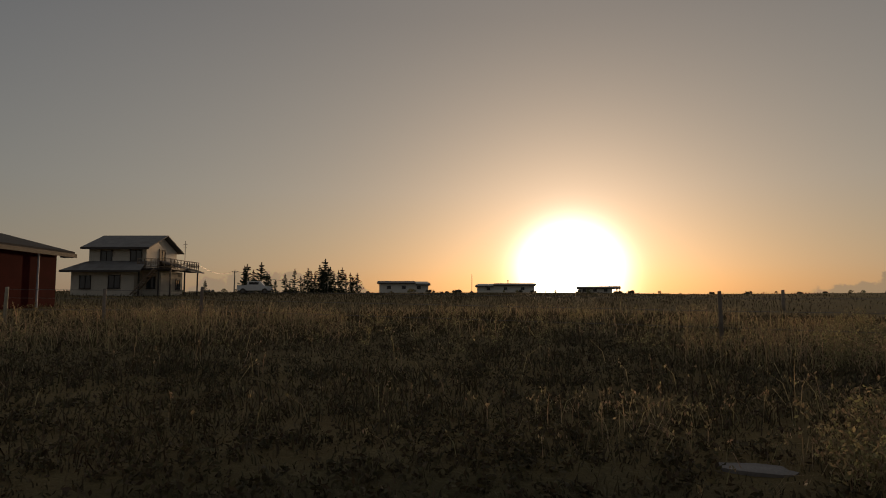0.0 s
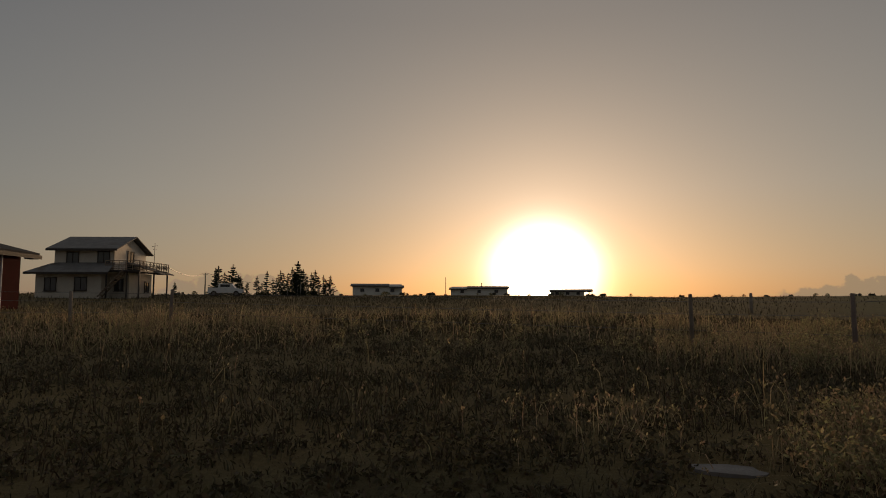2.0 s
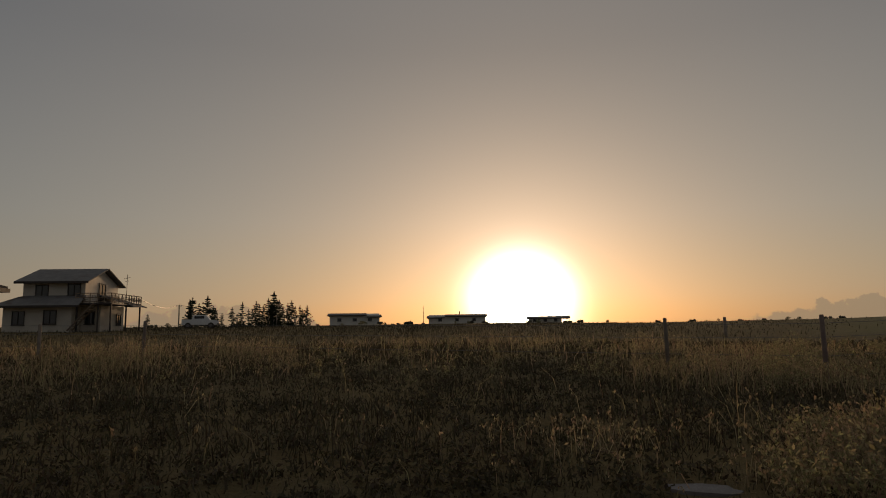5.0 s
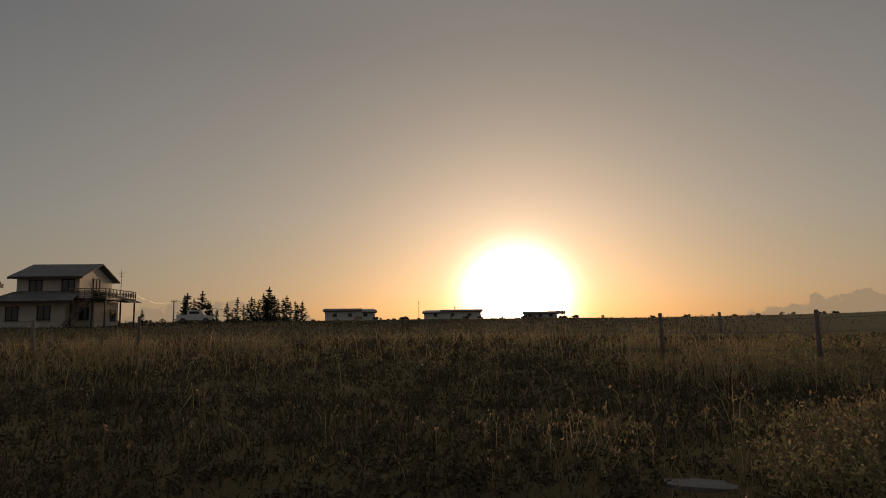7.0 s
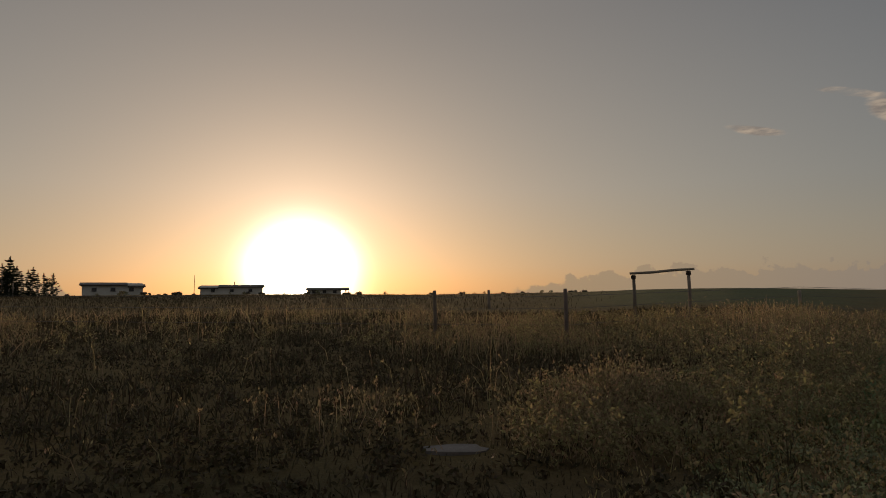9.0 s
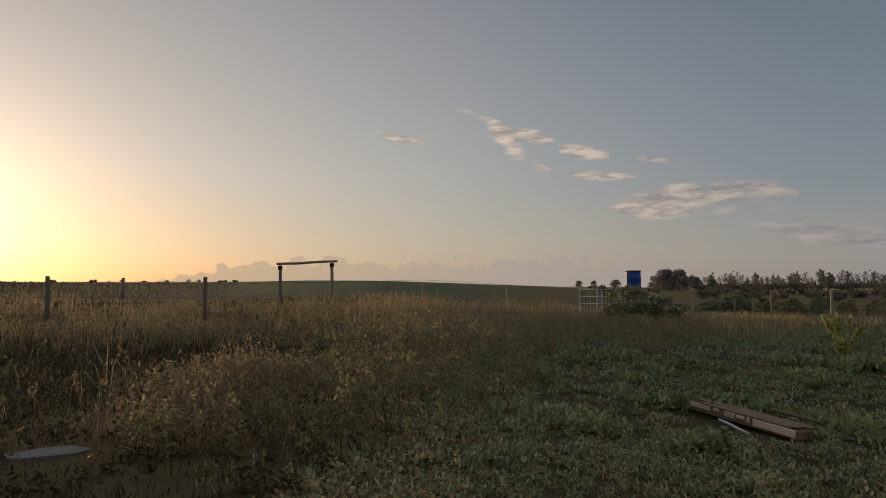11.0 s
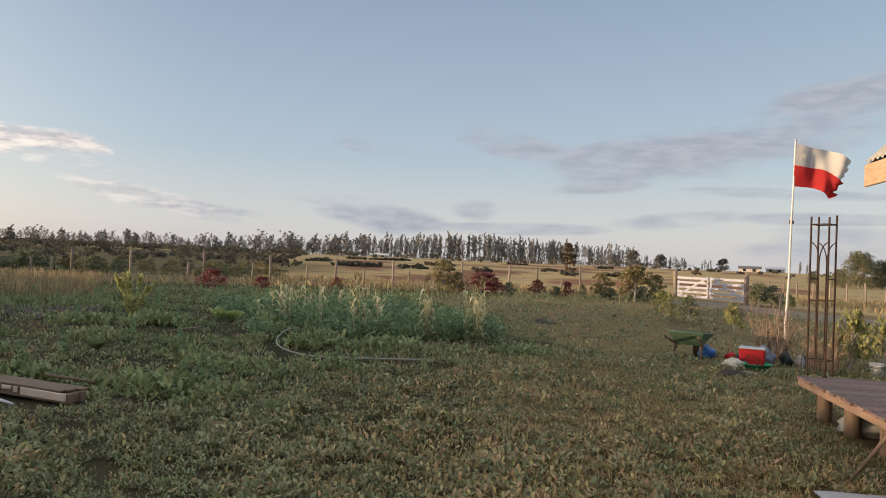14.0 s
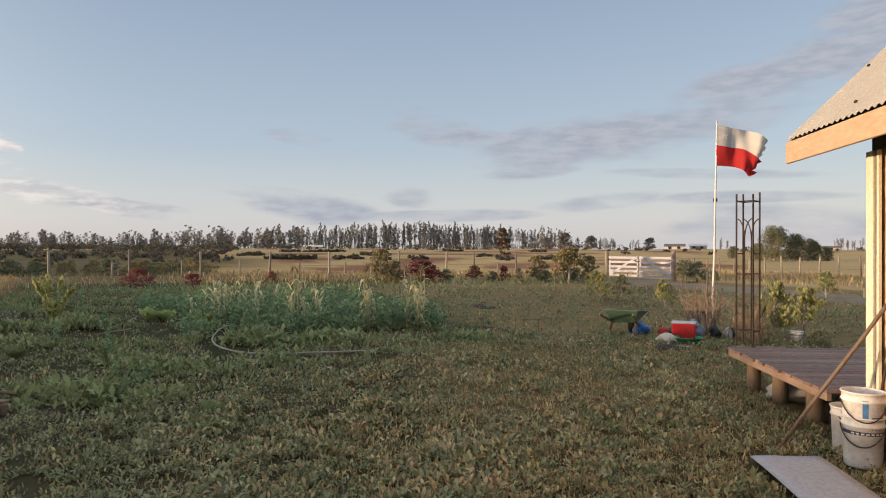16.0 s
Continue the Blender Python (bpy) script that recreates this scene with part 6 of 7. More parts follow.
def lawn():
    tufts = np.concatenate([fan(26000, 36, 158, 1.6, 27, 0.9), fan(7000, 114, 152, 3.6, 12, 1.2), fan(3000, -180, 180, 0.3, 4.5, 1.6)])
    tufts = tufts[~indoors(tufts)]
    keep = vrng.uniform(0, 1, len(tufts)) < 0.35 + 0.65 * smooth_np(-0.5, 0.5, wobble(tufts[:, 0], tufts[:, 1], 0.9, 1.0) + 0.5 * wobble(tufts[:, 0], tufts[:, 1], 3.1, 2.0))
    drive = np.abs(tufts[:, 1] + 20.6 + 0.10 * (tufts[:, 0] - 20)) < 1.6
    east = np.degrees(np.arctan2(tufts[:, 0], tufts[:, 1]))
    keep &= vrng.uniform(0, 1, len(tufts)) < 0.25 + 0.75 * smooth_np(92, 112, east + 8 * wobble(tufts[:, 0], tufts[:, 1], 1.7, 4.0))
    mown = (np.hypot(tufts[:, 0], tufts[:, 1]) > 11.5) & (east > 104) & (vrng.uniform(0, 1, len(tufts)) < 0.85)
    tufts = tufts[keep & ~drive & ~mown]
    r = np.hypot(tufts[:, 0], tufts[:, 1])
    per = 9
    xy = np.repeat(tufts, per, 0) + vrng.normal(0, 1, (len(tufts) * per, 2)) * np.repeat(0.025 + 0.0035 * r, per)[:, None]
    big = np.repeat(vrng.uniform(0.5, 1.3, len(tufts)), per)
    rr = np.repeat(r, per)
    h = vrng.uniform(0.025, 0.07, len(xy)) * big
    w = vrng.uniform(0.0035, 0.0075, len(xy)) * (1 + 0.06 * rr)
    clump = np.concatenate([fan(2600, 44, 250, 0.4, 2.2, 1.7), fan(70000, 40, 156, 1.7, 12, 0.9), fan(18000, 60, 150, 10, 27, 1.2)])
    clump = clump[(~indoors(clump)) & ~is_west(clump, 44) & ~near_hose(clump)]
    plot = (clump[:, 0] > 7.0 - 0.75 * np.minimum(clump[:, 1], 0)) & (clump[:, 1] > -6) & (clump[:, 0] < 22)
    clump = clump[~plot | (vrng.uniform(0, 1, len(clump)) < 0.3)]
    clump = clump[np.abs(clump[:, 1] + 20.6 + 0.10 * (clump[:, 0] - 20)) > 1.6]
    lump = 1.1 * wobble(clump[:, 0], clump[:, 1], 0.045, 1.0) + 0.6 * wobble(clump[:, 0], clump[:, 1], 0.15, 3.0) + 0.22 * wobble(clump[:, 0], clump[:, 1], 1.3, 5.0)
    clump = clump[vrng.uniform(-0.32, 0.42, len(clump)) < lump]
    r = np.hypot(clump[:, 0], clump[:, 1])
    size = vrng.uniform(0.022, 0.046, len(clump)) * (1 + 0.035 * r) * (1 + 0.35 * wobble(clump[:, 0], clump[:, 1], 0.5, 2.0))
    az = np.degrees(np.arctan2(clump[:, 0], clump[:, 1]))
    # more dry brown towards the deck, also colouring in the low sun's warmth
    brown = vrng.uniform(0, 1, len(clump)) < 0.12 + 0.45 * smooth_np(98, 116, az + 6 * wobble(clump[:, 0], clump[:, 1], 1.1)) * smooth_np(13, 8, r) + 0.3 * smooth_np(64, 52, az)
    for sel, key, lab in ((~brown, "clover", "clumps of small grey-green leaves in the lawn"), (brown, "lawn", "clumps of straw-brown leaves in the lawn")):
        tagged(new("lawn_clumps", arrays_leaves("lawn_clumps", rosettes(clump[sel], size[sel], 11, 0.46, 0.75, 1.2), GRASS[key])), lab, "weeds", kind="stuff")
    r = np.hypot(tufts[:, 0], tufts[:, 1])
    stuff("lawn_grass", "short tufted green and straw-brown lawn", "grass", blades(xy, h, w, vrng.normal(0.2, 0.6, len(xy)), False), GRASS["lawn"])


lawn()


def weeds_of_plot():
    """Low broad-leaved weeds over the vegetable plot and scattered through the lawn."""
    c = fan(15000, 56, 119, 5.6, 26, 1.25)
    x, y = c[:, 0], c[:, 1]
    r, az = np.hypot(x, y), np.degrees(np.arctan2(x, y))
    bed = (x > 6.4 + 0.9 * wobble(x, y, 1.7) - 0.75 * np.minimum(y, 0)) & (y < 10) & (y > -6.0 - 0.12 * (x - 12))
    bed &= ~((np.abs(r - 16.2 - 0.10 * (az - 72)) < 0.9) & (az < 83) & (vrng.uniform(0, 1, len(c)) < 0.88))
    mound = wobble(x, y, 0.5, 4.0) + 0.7 * np.sin((x - 0.35 * y) * 3.1 + 0.8 * wobble(x, y, 1.4))
    keep = bed & (mound < vrng.uniform(-0.9, 0.15, len(c)))
    keep &= ~near_hose(c) & ~indoors(c)
    c, mound = c[keep], mound[keep]
    lawn_c = fan(1500, 50, 150, 2.5, 14, 1.1)
    lawn_c = lawn_c[(~indoors(lawn_c)) & (wobble(lawn_c[:, 0], lawn_c[:, 1], 1.9, 3.0) > 0.1)]
    n_bed = len(c)
    high = smooth_np(0.3, -1.3, mound) * (0.6 + 0.5 * smooth_np(-0.3, 0.7, wobble(c[:, 0], c[:, 1], 1.9, 2.2)))
    size = np.concatenate([vrng.uniform(0.05, 0.11, n_bed) * (0.5 + 1.0 * high), vrng.uniform(0.03, 0.06, len(lawn_c))])
    c = np.concatenate([c, lawn_c])
    tagged(new("plot_weeds", arrays_leaves("plot_weeds", rosettes(c, size, 22, 0.40, 0.8, 1.0), GRASS["weed"])), "low leafy green weeds over the vegetable plot", "weeds", kind="stuff")
    # here and there a plant that has shot up
    up = c[:n_bed][vrng.uniform(0, 1, n_bed) < 0.03]
    cs = np.repeat(np.column_stack([up, land(up[:, 0], up[:, 1])]), 5, 0)
    cs[:, 2] += np.tile(np.linspace(0.06, 0.34, 5), len(up)) * np.repeat(vrng.uniform(0.7, 1.2, len(up)), 5)
    stuff("plot_weed_spikes", "upright leafy weeds shooting above the plot", "weeds", leaf_cloud(vrng, cs, np.column_stack([np.tile(np.linspace(0.09, 0.03, 5), len(up))] * 3), 16, 0.028, 1.3), GRASS["crop"])
    # pale clods on the tilled strip
    clod = Build()
    for _ in range(260):
        ca, cr = radians(vrng.uniform(62, 83)), 0.0
        cr = 16.2 + 0.10 * (math.degrees(ca) - 72) + vrng.normal(0, 0.6)
        cx, cy, q = cr * math.sin(ca), cr * math.cos(ca), vrng.uniform(0.03, 0.09)
        clod.rod([(cx - q, cy, ground_z(cx, cy) + 0.01), (cx, cy + q * 0.3, ground_z(cx, cy) + q * 0.6), (cx + q, cy, ground_z(cx, cy) + 0.01)], [q * 0.3, q * 0.8, q * 0.25], 5)
    tagged(part("soil_clods", clod, material("dry_soil_clods", (0.16, 0.135, 0.115), (0.10, 0.085, 0.07), 6, 0.95, 0.5, 50)), "dry grey clods lying on the tilled strip", "soil", kind="stuff")
    stems = c[:n_bed][::3] + vrng.normal(0, 0.08, c[:n_bed][::3].shape)
    stems = stems[~near_hose(stems)]
    h = vrng.uniform(0.08, 0.26, len(stems))
    stuff("plot_grass", "upright grass stems among the weeds", "grass", blades(stems, h, np.full(len(stems), 0.006), vrng.normal(0, 0.4, len(stems))), GRASS["lawn"])


weeds_of_plot()


def rank_field():
    """Long rough grass to the west: dense and olive low down, straw-coloured stalks with seed heads above."""
    xy = fan(50000, -42, 64, 3.4, 34, 1.15)
    r = np.hypot(xy[:, 0], xy[:, 1])
    xy = xy[is_west(xy, 52)]
    r = np.hypot(xy[:, 0], xy[:, 1])
    xy = xy[~indoors(xy)]
    r = np.hypot(xy[:, 0], xy[:, 1])
    patch = wobble(xy[:, 0], xy[:, 1], 0.55, 2.0) + wobble(xy[:, 0], xy[:, 1], 1.9, 1.0)
    h = vrng.uniform(0.05, 0.30, len(xy)) * (0.35 + 0.75 * smooth_np(-0.9, 0.9, patch)) * smooth_np(1.5, 7, r)
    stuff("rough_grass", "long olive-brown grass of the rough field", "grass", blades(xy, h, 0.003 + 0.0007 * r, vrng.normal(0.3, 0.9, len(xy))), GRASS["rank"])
    mat = np.concatenate([fan(9500, -42, 58, 3.2, 30, 1.0), fan(1500, -60, 60, 0.5, 3.6, 1.6)])
    mat = mat[is_west(mat, 48) & ~indoors(mat)]
    mat = mat[vrng.uniform(-0.9, 0.6, len(mat)) < wobble(mat[:, 0], mat[:, 1], 0.4, 1.0) + 0.6 * wobble(mat[:, 0], mat[:, 1], 1.6, 2.0)]
    rad = vrng.uniform(0.04, 0.13, len(mat)) * (1 + 0.03 * np.hypot(mat[:, 0], mat[:, 1]))
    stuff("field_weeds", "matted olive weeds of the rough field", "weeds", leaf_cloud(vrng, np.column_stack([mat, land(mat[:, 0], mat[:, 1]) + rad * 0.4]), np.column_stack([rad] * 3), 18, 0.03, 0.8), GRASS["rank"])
    bands = np.concatenate([fan(7000, 20, 66, 12.8, 26, 1.3), fan(5000, -42, -8, 17, 31, 1.3), fan(1600, -8, 22, 19, 34, 1.3), np.column_stack([vrng.normal(4.7, 0.75, 2100), vrng.normal(6.0, 0.75, 2100)]), np.column_stack([vrng.normal(2.3, 1.2, 300), vrng.normal(7.2, 0.8, 300)]), fan(700, 43, 62, 19, 27, 1.2), fan(260, -40, 40, 7, 18, 1.2), fan(800, 30.5, 48, 5.6, 7.8, 1.3), fan(1300, 65, 84, 20, 27, 1.3)])
    r = np.hypot(bands[:, 0], bands[:, 1])
    tall = vrng.uniform(0.45, 0.95, len(bands)) * (0.75 + 0.35 * wobble(bands[:, 0], bands[:, 1], 1.5, 1.0))
    clumps = wobble(bands[:, 0], bands[:, 1], 0.7, 3.0) + 0.6 * wobble(bands[:, 0], bands[:, 1], 2.4, 0.5)
    stay = vrng.uniform(-1.1, 0.5, len(bands)) < clumps
    bands, r, tall = bands[stay], r[stay], tall[stay] * (0.7 + 0.35 * smooth_np(-0.6, 0.9, clumps[stay]))
    tall = np.where(r < 10, tall * 0.72, tall)
    stuff("seeding_grass", "tall dry seeding grass along the field edge", "grass", blades(bands, tall, 0.0022 + 0.00035 * r, vrng.normal(0.2, 0.75, len(bands)), True, 0.9), GRASS["straw"])
    # bushy seeding weeds among the grass
    spots = np.concatenate([fan(56, 30.5, 50, 5.6, 8.4, 1.3), fan(60, 65.5, 75, 20.5, 24.5, 1.2), fan(100, 42, 62, 7.5, 13, 1.3), fan(420, 30, 74, 13, 25, 1.5), fan(90, -40, 25, 15, 30, 1.3), fan(60, 62, 76, 17, 22, 1.2)])
    spots = spots[~indoors(spots)]
    cs, rs = [], []
    for x, y in spots:
        top = vrng.uniform(0.3, 0.75) * (0.8 if math.hypot(x, y) < 10 else 1.0)
        for _ in range(14):
            f = vrng.uniform(0.1, 1.0)
            out = 0.26 * vrng.normal() * (0.5 + 0.6 * f)
            w = vrng.uniform(0, 6.28)
            cs.append((x + out * math.cos(w), y + out * math.sin(w), ground_z(x, y) + top * f))
            rs.append([vrng.uniform(0.04, 0.10)] * 3)
    stuff("tall_weeds", "bushy seeding weeds standing in the rough grass", "weeds", leaf_cloud(vrng, np.array(cs), np.array(rs), 12, 0.024, 1.2), GRASS["tall"])
    # stubble further up the rise
    xy = fan(24000, -42, 40, 32, 105, 1.1)
    xy = xy[vrng.uniform(12, 38, len(xy)) > np.degrees(np.arctan2(xy[:, 0], xy[:, 1]))]
    r = np.hypot(xy[:, 0], xy[:, 1])
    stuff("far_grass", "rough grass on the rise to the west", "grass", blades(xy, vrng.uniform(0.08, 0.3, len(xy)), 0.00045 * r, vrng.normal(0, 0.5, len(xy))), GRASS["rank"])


rank_field()


def fence_grass():
    xy = np.column_stack([vrng.normal(31.0, 1.0, 2000), vrng.uniform(-22, 17, 2000)])
    extra = fan(5500, 60, 82, 21.5, 31, 1.3)
    past = np.column_stack([vrng.uniform(33, 52, 9000), vrng.uniform(-30, 18, 9000)])
    past = past[(past[:, 1] < -1.5) | (past[:, 1] > 9) | (vrng.uniform(0, 1, len(past)) < 0.25)]
    south = np.column_stack([vrng.uniform(2, 40, 14000), vrng.uniform(-46, -26, 14000)])
    xy = np.concatenate([xy, extra, past, south])
    h = vrng.uniform(0.2, 0.62, len(xy)) * (0.7 + 0.4 * wobble(xy[:, 0], xy[:, 1], 2.2))
    h = np.where(np.arange(len(xy)) < 7500, h, h * 0.7)
    stuff("golden_grass", "long sunlit golden grass along the back fence", "grass", blades(xy, h, vrng.uniform(0.012, 0.03, len(xy)), vrng.normal(0.1, 0.35, len(xy)), True, 0.25), GRASS["gold"])
    green = np.concatenate([fan(4200, 58, 84, 17, 26, 1.3), np.column_stack([vrng.uniform(24, 29.5, 2600), vrng.uniform(-21, 9, 2600)])])
    stuff("fence_weeds", "tangled green weeds in front of the fence", "weeds", blades(green, vrng.uniform(0.08, 0.26, len(green)), vrng.uniform(0.01, 0.025, len(green)), vrng.normal(0.1, 0.6, len(green))), GRASS["weed"])


fence_grass()


def maize_mesh(seed, height):
    r = np.random.default_rng(seed)
    st = Build().rod([(0, 0, -0.03), (0.02 * r.normal(), 0.02 * r.normal(), height * 0.5), (0.05 * r.normal(), 0.05 * r.normal(), height * 0.95)], [0.014, 0.011, 0.005], 7)
    lv = Build()
    for k in range(9):
        z0 = height * (0.08 + 0.083 * k)
        w = k * math.pi + r.normal(0, 0.5)
        ln, droop = height * r.uniform(0.36, 0.58), r.uniform(0.35, 0.7) if k % 2 else r.uniform(0.85, 1.3)
        ring = []
        for s in range(6):
            t = s / 5
            c = Vector((math.cos(w) * ln * t * 0.40, math.sin(w) * ln * t * 0.40, z0 + ln * (0.85 * t - droop * t * t * 1.1)))
            side = Vector((-math.sin(w), math.cos(w), 0.15)) * (0.027 * math.sin(math.pi * min(t + 0.18, 1)) + 0.002)
            ring.append((c - side, c + Vector((0, 0, -0.006)), c + side))
        base = len(lv.v)
        for a, b, c in ring:
            lv.v += [tuple(a), tuple(b), tuple(c)]
        for s in range(5):
            lv.f += [(base + 3 * s, base + 3 * s + 1, base + 3 * s + 4, base + 3 * s + 3), (base + 3 * s + 1, base + 3 * s + 2, base + 3 * s + 5, base + 3 * s + 4)]
    ts = Build()
    for k in range(8):
        w = r.uniform(0, 6.28)
        q = Vector((0, 0, height * 0.93))
        e = q + Vector((math.cos(w) * 0.07, math.sin(w) * 0.07, r.uniform(0.06, 0.16)))
        ts.rod([q, q.lerp(e, 0.6) + Vector((0, 0, 0.02)), e], [0.004, 0.004, 0.002], 4)
    return st.mesh("stalk", GRASS["maize"], True), lv.mesh("leaves", GRASS["maize"], True), ts.mesh("tassel", GRASS["straw"])


maize = [maize_mesh(k, h) for k, h in ((1, 1.0), (2, 0.85), (3, 1.12), (4, 0.95))]


def maize_plant(x, y, k, s):
    h = thing("maize_plant", "yellowing maize plant with arching dry leaves", "maize", pose(x, y, ground_z(x, y), 0, 0, k * 77 + x * 40), "maize rows")
    h.scale = (s, s, s)
    for nm, me in zip(("stalk", "leaves", "tassel"), maize[k % 4]):
        part(nm, me, None, h)


for cx, cy, n, sp, s in [(11.7, -4.9, 6, 0.10, 1.15), (12.0, -3.95, 5, 0.08, 1.05), (12.4, -2.88, 6, 0.14, 1.05), (13.9, -1.75, 6, 0.26, 1.0), (14.6, -1.5, 3, 0.2, 0.95), (15.2, -2.6, 3, 0.5, 0.95), (17.0, -4.2, 2, 0.6, 0.9)]:
    for k in range(n):
        maize_plant(cx + vrng.normal(0, sp), cy + vrng.normal(0, sp), k, s * vrng.uniform(0.8, 1.1))


def crop_rows():
    c = np.column_stack([vrng.uniform(11.8, 19.0, 380), vrng.uniform(-5.6, 0.2, 380)])
    c = c[(c[:, 1] < -0.2 - 0.12 * (18 - c[:, 0])) & (c[:, 1] > -5.9 + 0.02 * c[:, 0])]
    off_row = np.abs((c[:, 0] - 14.6) * 0.61 - (c[:, 1] + 0.81) * 0.79)
    c = c[~near_hose(c) & ~((off_row < 0.55) & (c[:, 1] > -1.7))]
    rad = vrng.uniform(0.12, 0.25, len(c)) * (1 + 0.4 * smooth_np(-0.2, 0.6, wobble(c[:, 0], c[:, 1], 0.8, 2.0)))
    v, f = leaf_cloud(vrng, np.column_stack([c, land(c[:, 0], c[:, 1]) + rad * 0.8]), np.column_stack([rad] * 3), 100, 0.042, 1.05)
    stuff("bean_crop", "dense blue-green leafy crop among the maize", "crop", (v, f), GRASS["crop"])


crop_rows()


def leafy_plant(name, label, category, x, y, n, ln, mat, seed, group=""):
    """A rosette of broad upright leaves."""
    r = np.random.default_rng(seed)
    h = thing(name, label, category, pose(x, y, ground_z(x, y)), group)
    for k in range(n):
        w, l2, tilt = r.uniform(0, 6.28), ln * r.uniform(0.7, 1.2), r.uniform(0.25, 0.9)
        b = Build()
        for s in range(5):
            t = s / 4
            c = Vector((math.cos(w) * l2 * t * tilt, math.sin(w) * l2 * t * tilt, l2 * (t - 0.35 * tilt * t * t)))
            side = Vector((-math.sin(w), math.cos(w), 0)) * (0.30 * l2 * math.sin(math.pi * min(0.1 + 0.85 * t, 1)) + 0.004)
            b.v += [tuple(c - side + Vector((0, 0, 0.02))), tuple(c), tuple(c + side + Vector((0, 0, 0.02)))]
        for s in range(4):
            b.f += [(3 * s, 3 * s + 1, 3 * s + 4, 3 * s + 3), (3 * s + 1, 3 * s + 2, 3 * s + 5, 3 * s + 4)]
        part("leaf", b, mat, h, smooth=True)


for k in range(9):
    leafy_plant("chard_plant", "bright green broad-leaved chard plant", "chard", 15.4 - 0.19 * k + vrng.normal(0, 0.22), -0.2 - 0.15 * k + vrng.normal(0, 0.12), 9, 0.25, GRASS["chard"], k, "chard row")
leafy_plant("leafy_weed", "bright green leafy weed standing in the lawn", "weed", 6.5, -0.87, 16, 0.15, GRASS["weed"], 31)
leafy_plant("leafy_weed", "green leafy weed standing in the plot", "weed", 10.2, 0.1, 16, 0.2, GRASS["weed"], 32)
leafy_plant("leafy_weed", "green leafy weed standing in the plot", "weed", 10.6, 1.2, 16, 0.2, GRASS["weed"], 33)

shrubs = {key: [make_tree(100 + 7 * j + k, 10, [5.0, 6.2][k], GRASS[key], 0.46, 26, 50, 0.10) for k in range(2)] for j, key in enumerate(("red", "rust", "olive", "dark"))}
shrubs["citrus"] = [make_tree(160 + k, 10, [4.6, 5.6][k], GRASS["citrus"], 0.62, 18, 34, 0.2) for k in range(2)]


def shrub(key, x, y, height, wide, label, k=0, name="shrub", group="shrubs by the fence"):
    s = height / 9.4
    h = thing(name, label, "shrub", pose(x, y, ground_z(x, y) - 0.02, 0, 0, x * 53 + y * 31), group)
    h.scale = (s * wide, s * wide, s)
    part("trunk", shrubs[key][k][0], None, h)
    part("foliage", shrubs[key][k][1], None, h)


for key, az, d, hh, wide, label in [
        ("red", 89.95, 27.5, 0.74, 1.35, "round shrub covered in crimson blossom"), ("red", 94.0, 28.5, 0.5, 1.5, "small shrub with crimson blossom"), ("rust", 100.0, 29.5, 0.55, 1.0, "low rust-brown shrub by the fence"),
        ("olive", 109.0, 29, 1.5, 0.85, "tall olive-coloured shrub by the fence"), ("olive", 110.2, 29.5, 1.0, 0.9, "olive-coloured shrub by the fence"), ("red", 112.3, 30, 1.0, 1.5, "dark shrub with crimson blossom"), ("rust", 113.4, 30.5, 0.8, 0.9, "rust-brown shrub by the fence"),
        ("dark", 114.6, 30.5, 0.6, 1.2, "low dark green shrub by the fence"), ("rust", 117.0, 31, 0.75, 1.1, "rust-brown shrub by the fence"), ("dark", 118.6, 31, 0.5, 1.1, "low dark green shrub by the fence"), ("red", 119.6, 31, 0.75, 0.8, "small shrub with red leaves"), ("dark", 120.8, 29.5, 0.7, 0.6, "upright dark green shrub by the fence"),
        ("olive", 122.4, 32, 1.2, 1.0, "pale olive shrub by the fence"), ("dark", 123.0, 31.5, 0.55, 1.5, "low dark green shrub by the fence"), ("olive", 124.6, 33, 1.3, 1.0, "pale olive shrub near the gate"), ("dark", 125.6, 32, 0.7, 1.3, "dark green shrub near the gate"), ("olive", 126.6, 33.5, 1.2, 0.9, "olive-green shrub beside the gate"),
        ("dark", 134.3, 33, 1.05, 1.0, "dark green bush beside the gate"), ("dark", 135.1, 33.5, 0.95, 1.1, "dark green bush beside the gate"), ("dark", 136.1, 33, 0.55, 1.4, "low dark green bush along the drive"),
        ("dark", 69.9, 23.6, 1.5, 1.3, "dark green overgrown bush in front of the drum"), ("dark", 71.9, 24.2, 1.2, 1.4, "dark green overgrown bush by the tank cage"), ("dark", 68.2, 23.8, 0.85, 1.4, "low dark bush by the tank cage")]:
    p = polar(az, d)
    shrub(key, p.x, p.y, hh, wide, label, k=int(az * 10) % 2)
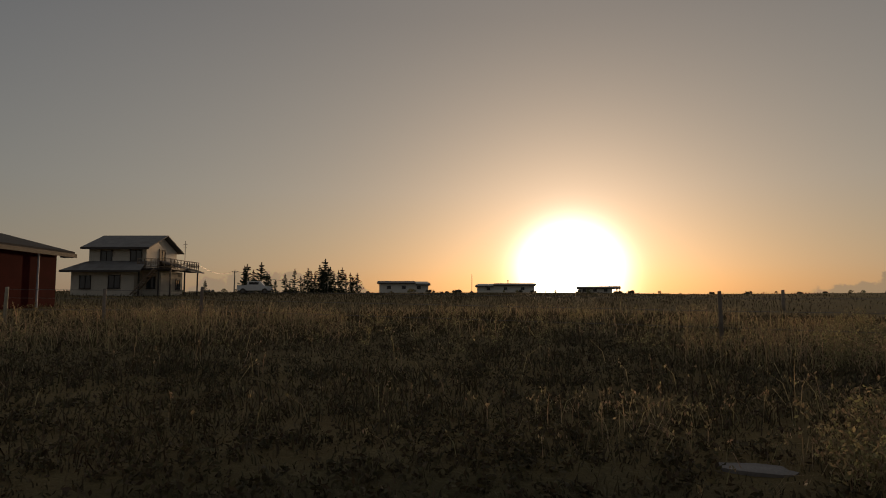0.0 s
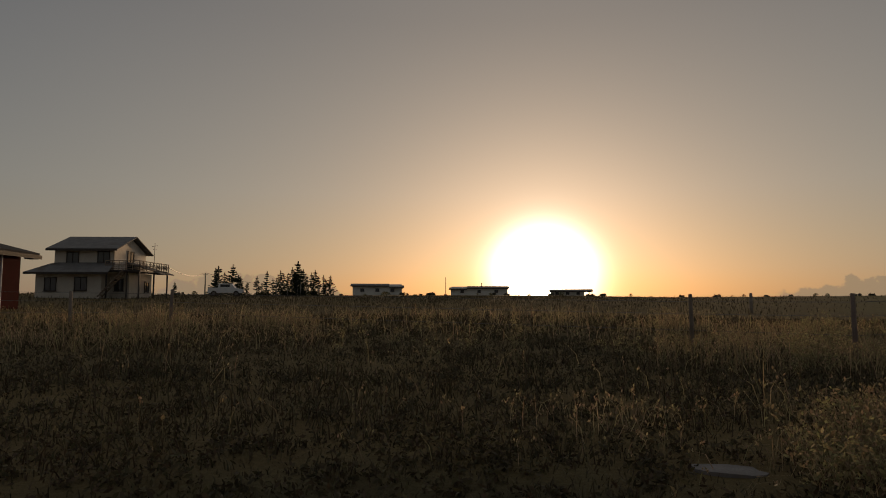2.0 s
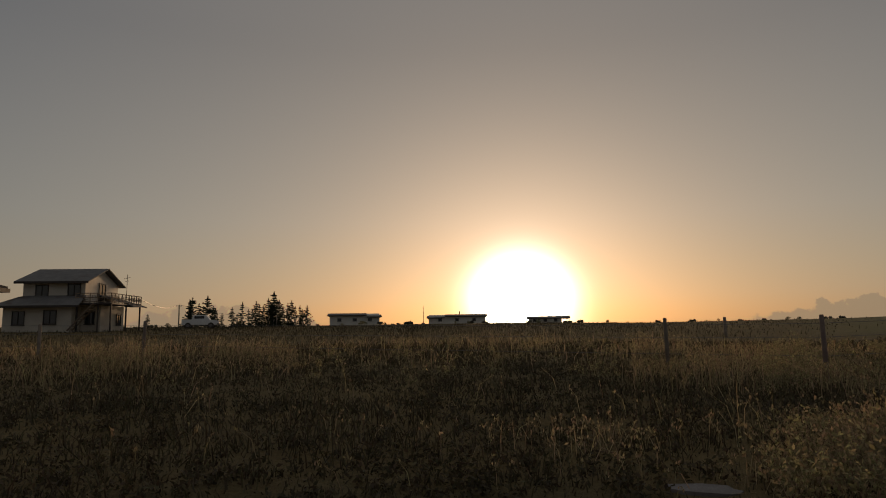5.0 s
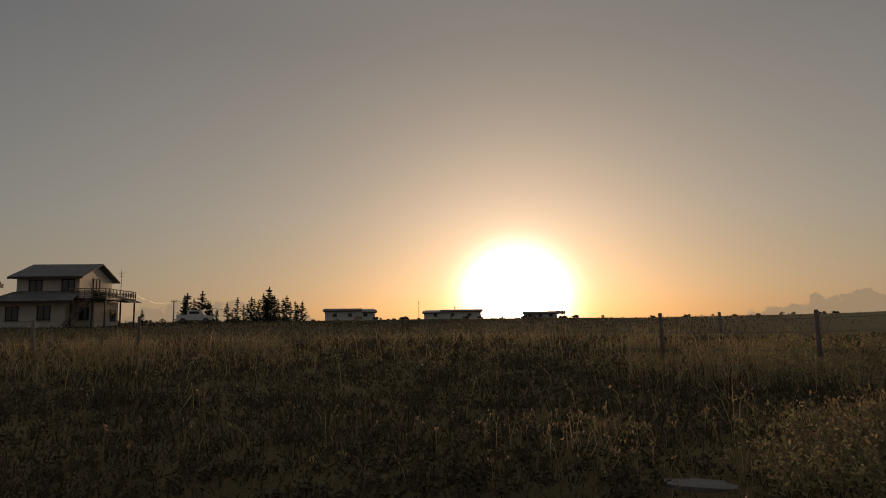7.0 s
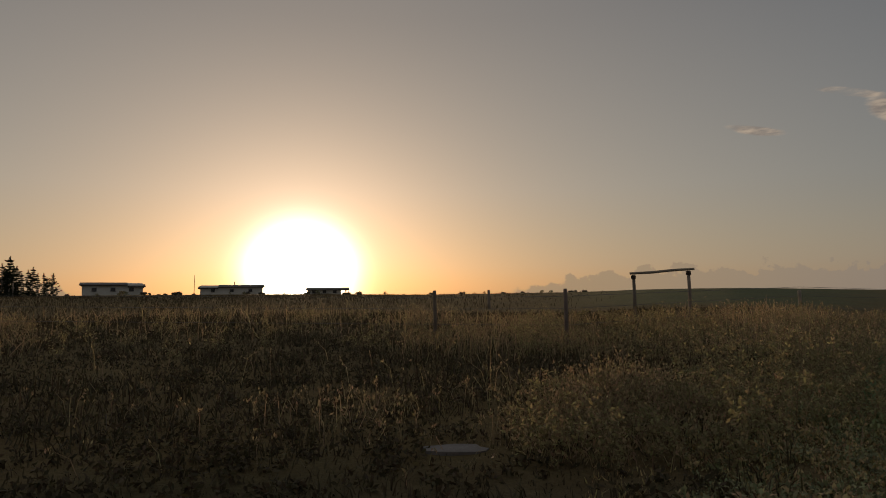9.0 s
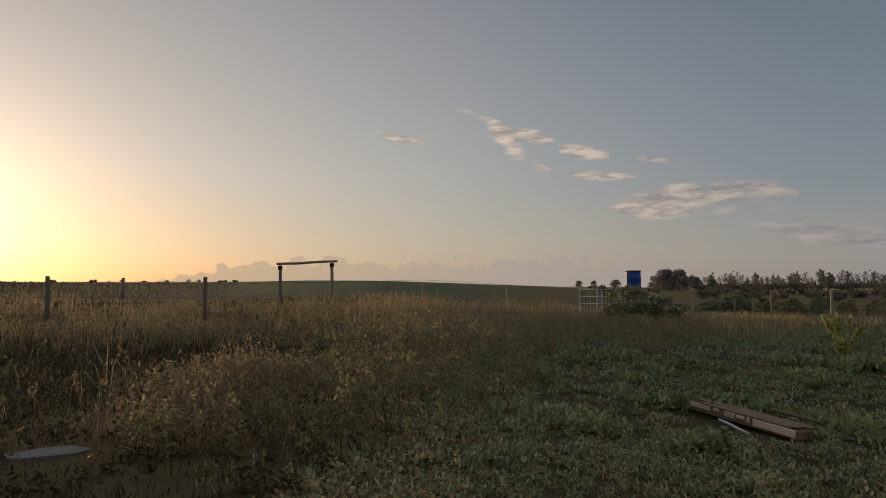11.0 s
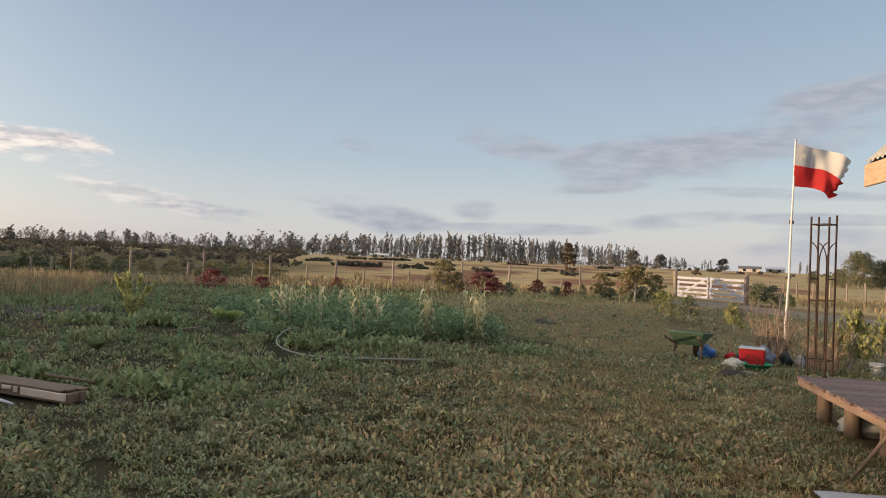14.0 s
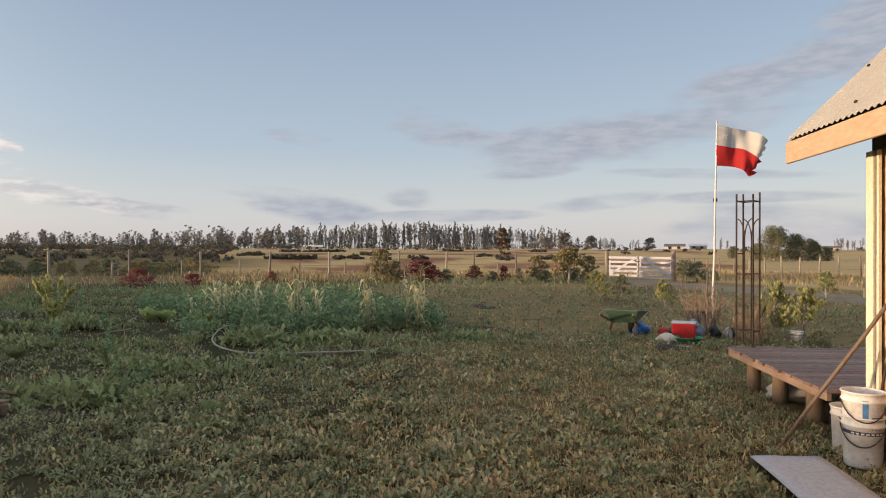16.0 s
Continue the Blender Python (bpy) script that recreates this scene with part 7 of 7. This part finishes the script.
for key, x, y, hh, wide, label in [("citrus", 19.4, -14.6, 0.75, 0.8, "young yellow-green citrus tree"), ("citrus", 16.4, -12.6, 0.8, 0.75, "young yellow-green citrus tree"), ("dark", 15.2, -12.4, 0.78, 0.75, "young green fruit tree"), ("citrus", 13.1, -12.0, 0.72, 0.62, "young yellow-green citrus tree"),
                                  ("citrus", 14.3, -19.6, 0.85, 0.75, "young citrus tree beside the drive"), ("citrus", 20.5, -21.5, 0.7, 0.6, "small citrus tree beside the drive"),
                                  ("citrus", 7.86, -9.35, 0.95, 0.5, "leafy citrus shrub behind the deck"), ("citrus", 8.15, -10.45, 0.82, 0.72, "leafy citrus shrub behind the deck"), ("citrus", 8.45, -10.15, 0.5, 0.7, "low leafy citrus shrub behind the deck"), ("dark", 7.0, -9.2, 0.35, 0.9, "low green shrub behind the deck")]:
    shrub(key, x, y, hh, wide, label, k=int(x * 7) % 2, name="citrus_shrub" if key == "citrus" else "fruit_tree", group="young fruit trees")
standard = make_tree(140, 10, 4.4, GRASS["olive"], 0.4, 40, 50, 0.4)
plant_tree("fruit_tree", standard, "slim young tree with a bare pale trunk near the gate", Vector((25.4, -17.8, ground_z(25.4, -17.8))), (0.17, 0.17, 0.165), 40)
bucket("plant_tub", "white plastic plant tub on the lawn", (7.65, -9.62, 0.0), 0.2, 0.095, 30, "band")


def twiggy_bush(x, y, height, label, seed):
    """An open bush of upright yellow-green shoots."""
    r = np.random.default_rng(seed)
    h = thing("twiggy_bush", label, "shrub", pose(x, y, ground_z(x, y)))
    b = Build()
    cs, rs = [], []
    for k in range(10):
        w, out = 0.63 * k + r.normal(0, 0.2), r.uniform(0.22, 0.6)
        t = Vector((math.cos(w) * out, math.sin(w) * out, height * r.uniform(0.5, 1.0)))
        m = t * 0.5 + Vector((0, 0, 0.08))
        b.rod([(0, 0, 0), m, t], [0.014, 0.01, 0.004], 5)
        for j in range(9):
            f = j / 9
            c = m.lerp(t, f) if j > 2 else Vector((0, 0, 0)).lerp(m, 0.4 + 0.2 * j)
            cs.append(c)
            rs.append([0.055 - 0.038 * f] * 3)
    part("shoots", b, GRASS["bushy"], h)
    v, f = leaf_cloud(r, np.array(cs), np.array(rs), 15, 0.046, 1.5)
    part("leaves", arrays_mesh("leaves", v, f, GRASS["bushy"]), None, h)


twiggy_bush(14.9, 1.29, 1.1, "open yellow-green bush with upright leafy shoots", 3)


def valley_scrub():
    r = np.random.default_rng(77)
    k = 0
    spots = [(r.uniform(75, 94.5), r.uniform(46, 125), r.uniform(0.5, 1.5)) for _ in range(115)]
    for _ in range(16):                                        # broken hedge lines across the dry slope
        az0, d0 = r.uniform(97, 126), r.choice([150.0, 170.0, 215.0])
        spots += [(az0 + 0.22 * j + r.normal(0, 0.08), d0 + r.normal(0, 2), r.uniform(0.45, 1.1)) for j in range(int(r.integers(5, 14)))]
    spots += [(r.uniform(72, 128), r.uniform(240, 330), r.uniform(1.0, 2.6)) for _ in range(80)]
    spots += [(r.uniform(74, 96.5), r.uniform(136, 330), r.uniform(0.9, 2.4)) for _ in range(300)]
    spots += [(r.uniform(73, 129), r.uniform(330, 350), r.uniform(2.4, 5.0)) for _ in range(150)]
    spots += [(r.uniform(128, 150), r.uniform(180, 330), r.uniform(0.6, 1.6)) for _ in range(30)]
    spots += [(r.uniform(64, 76), r.uniform(150, 260), r.uniform(0.8, 1.6)) for _ in range(14)]
    spots += [(r.uniform(-22, 22), r.uniform(105, 190), r.uniform(0.25, 0.8)) for _ in range(60)]
    spots += [(r.uniform(22, 36), r.uniform(110, 190), r.uniform(0.2, 0.6)) for _ in range(14)]
    far_c, far_r, far_s = [], [], []
    for az, d, hh in spots:
        p = polar(az, d)
        if d < 135:
            shrub(("dark", "olive", "olive")[k % 3], p.x, p.y, hh, r.uniform(0.9, 1.9), "rounded bush of the rough pasture", k % 2, "pasture_bush", "pasture scrub")
        else:
            for _ in range(6):
                far_c.append((p.x + r.normal(0, 0.55 * hh), p.y + r.normal(0, 0.55 * hh), p.z + hh * r.uniform(0.25, 0.7)))
                far_r.append([hh * r.uniform(0.25, 0.45)] * 3)
        k += 1
    v, f = leaf_cloud(r, np.array(far_c), np.array(far_r), 20, 0.30, 0.9)
    stuff("far_scrub", "low scrub and bushes on the far pastures", "scrub", (v, f), material("grey_brown_scrub_leaf", (0.115, 0.11, 0.08), (0.15, 0.135, 0.095), 0.3, 0.7, 0.0, 3, island=0.9, through_light=0.25))


valley_scrub()
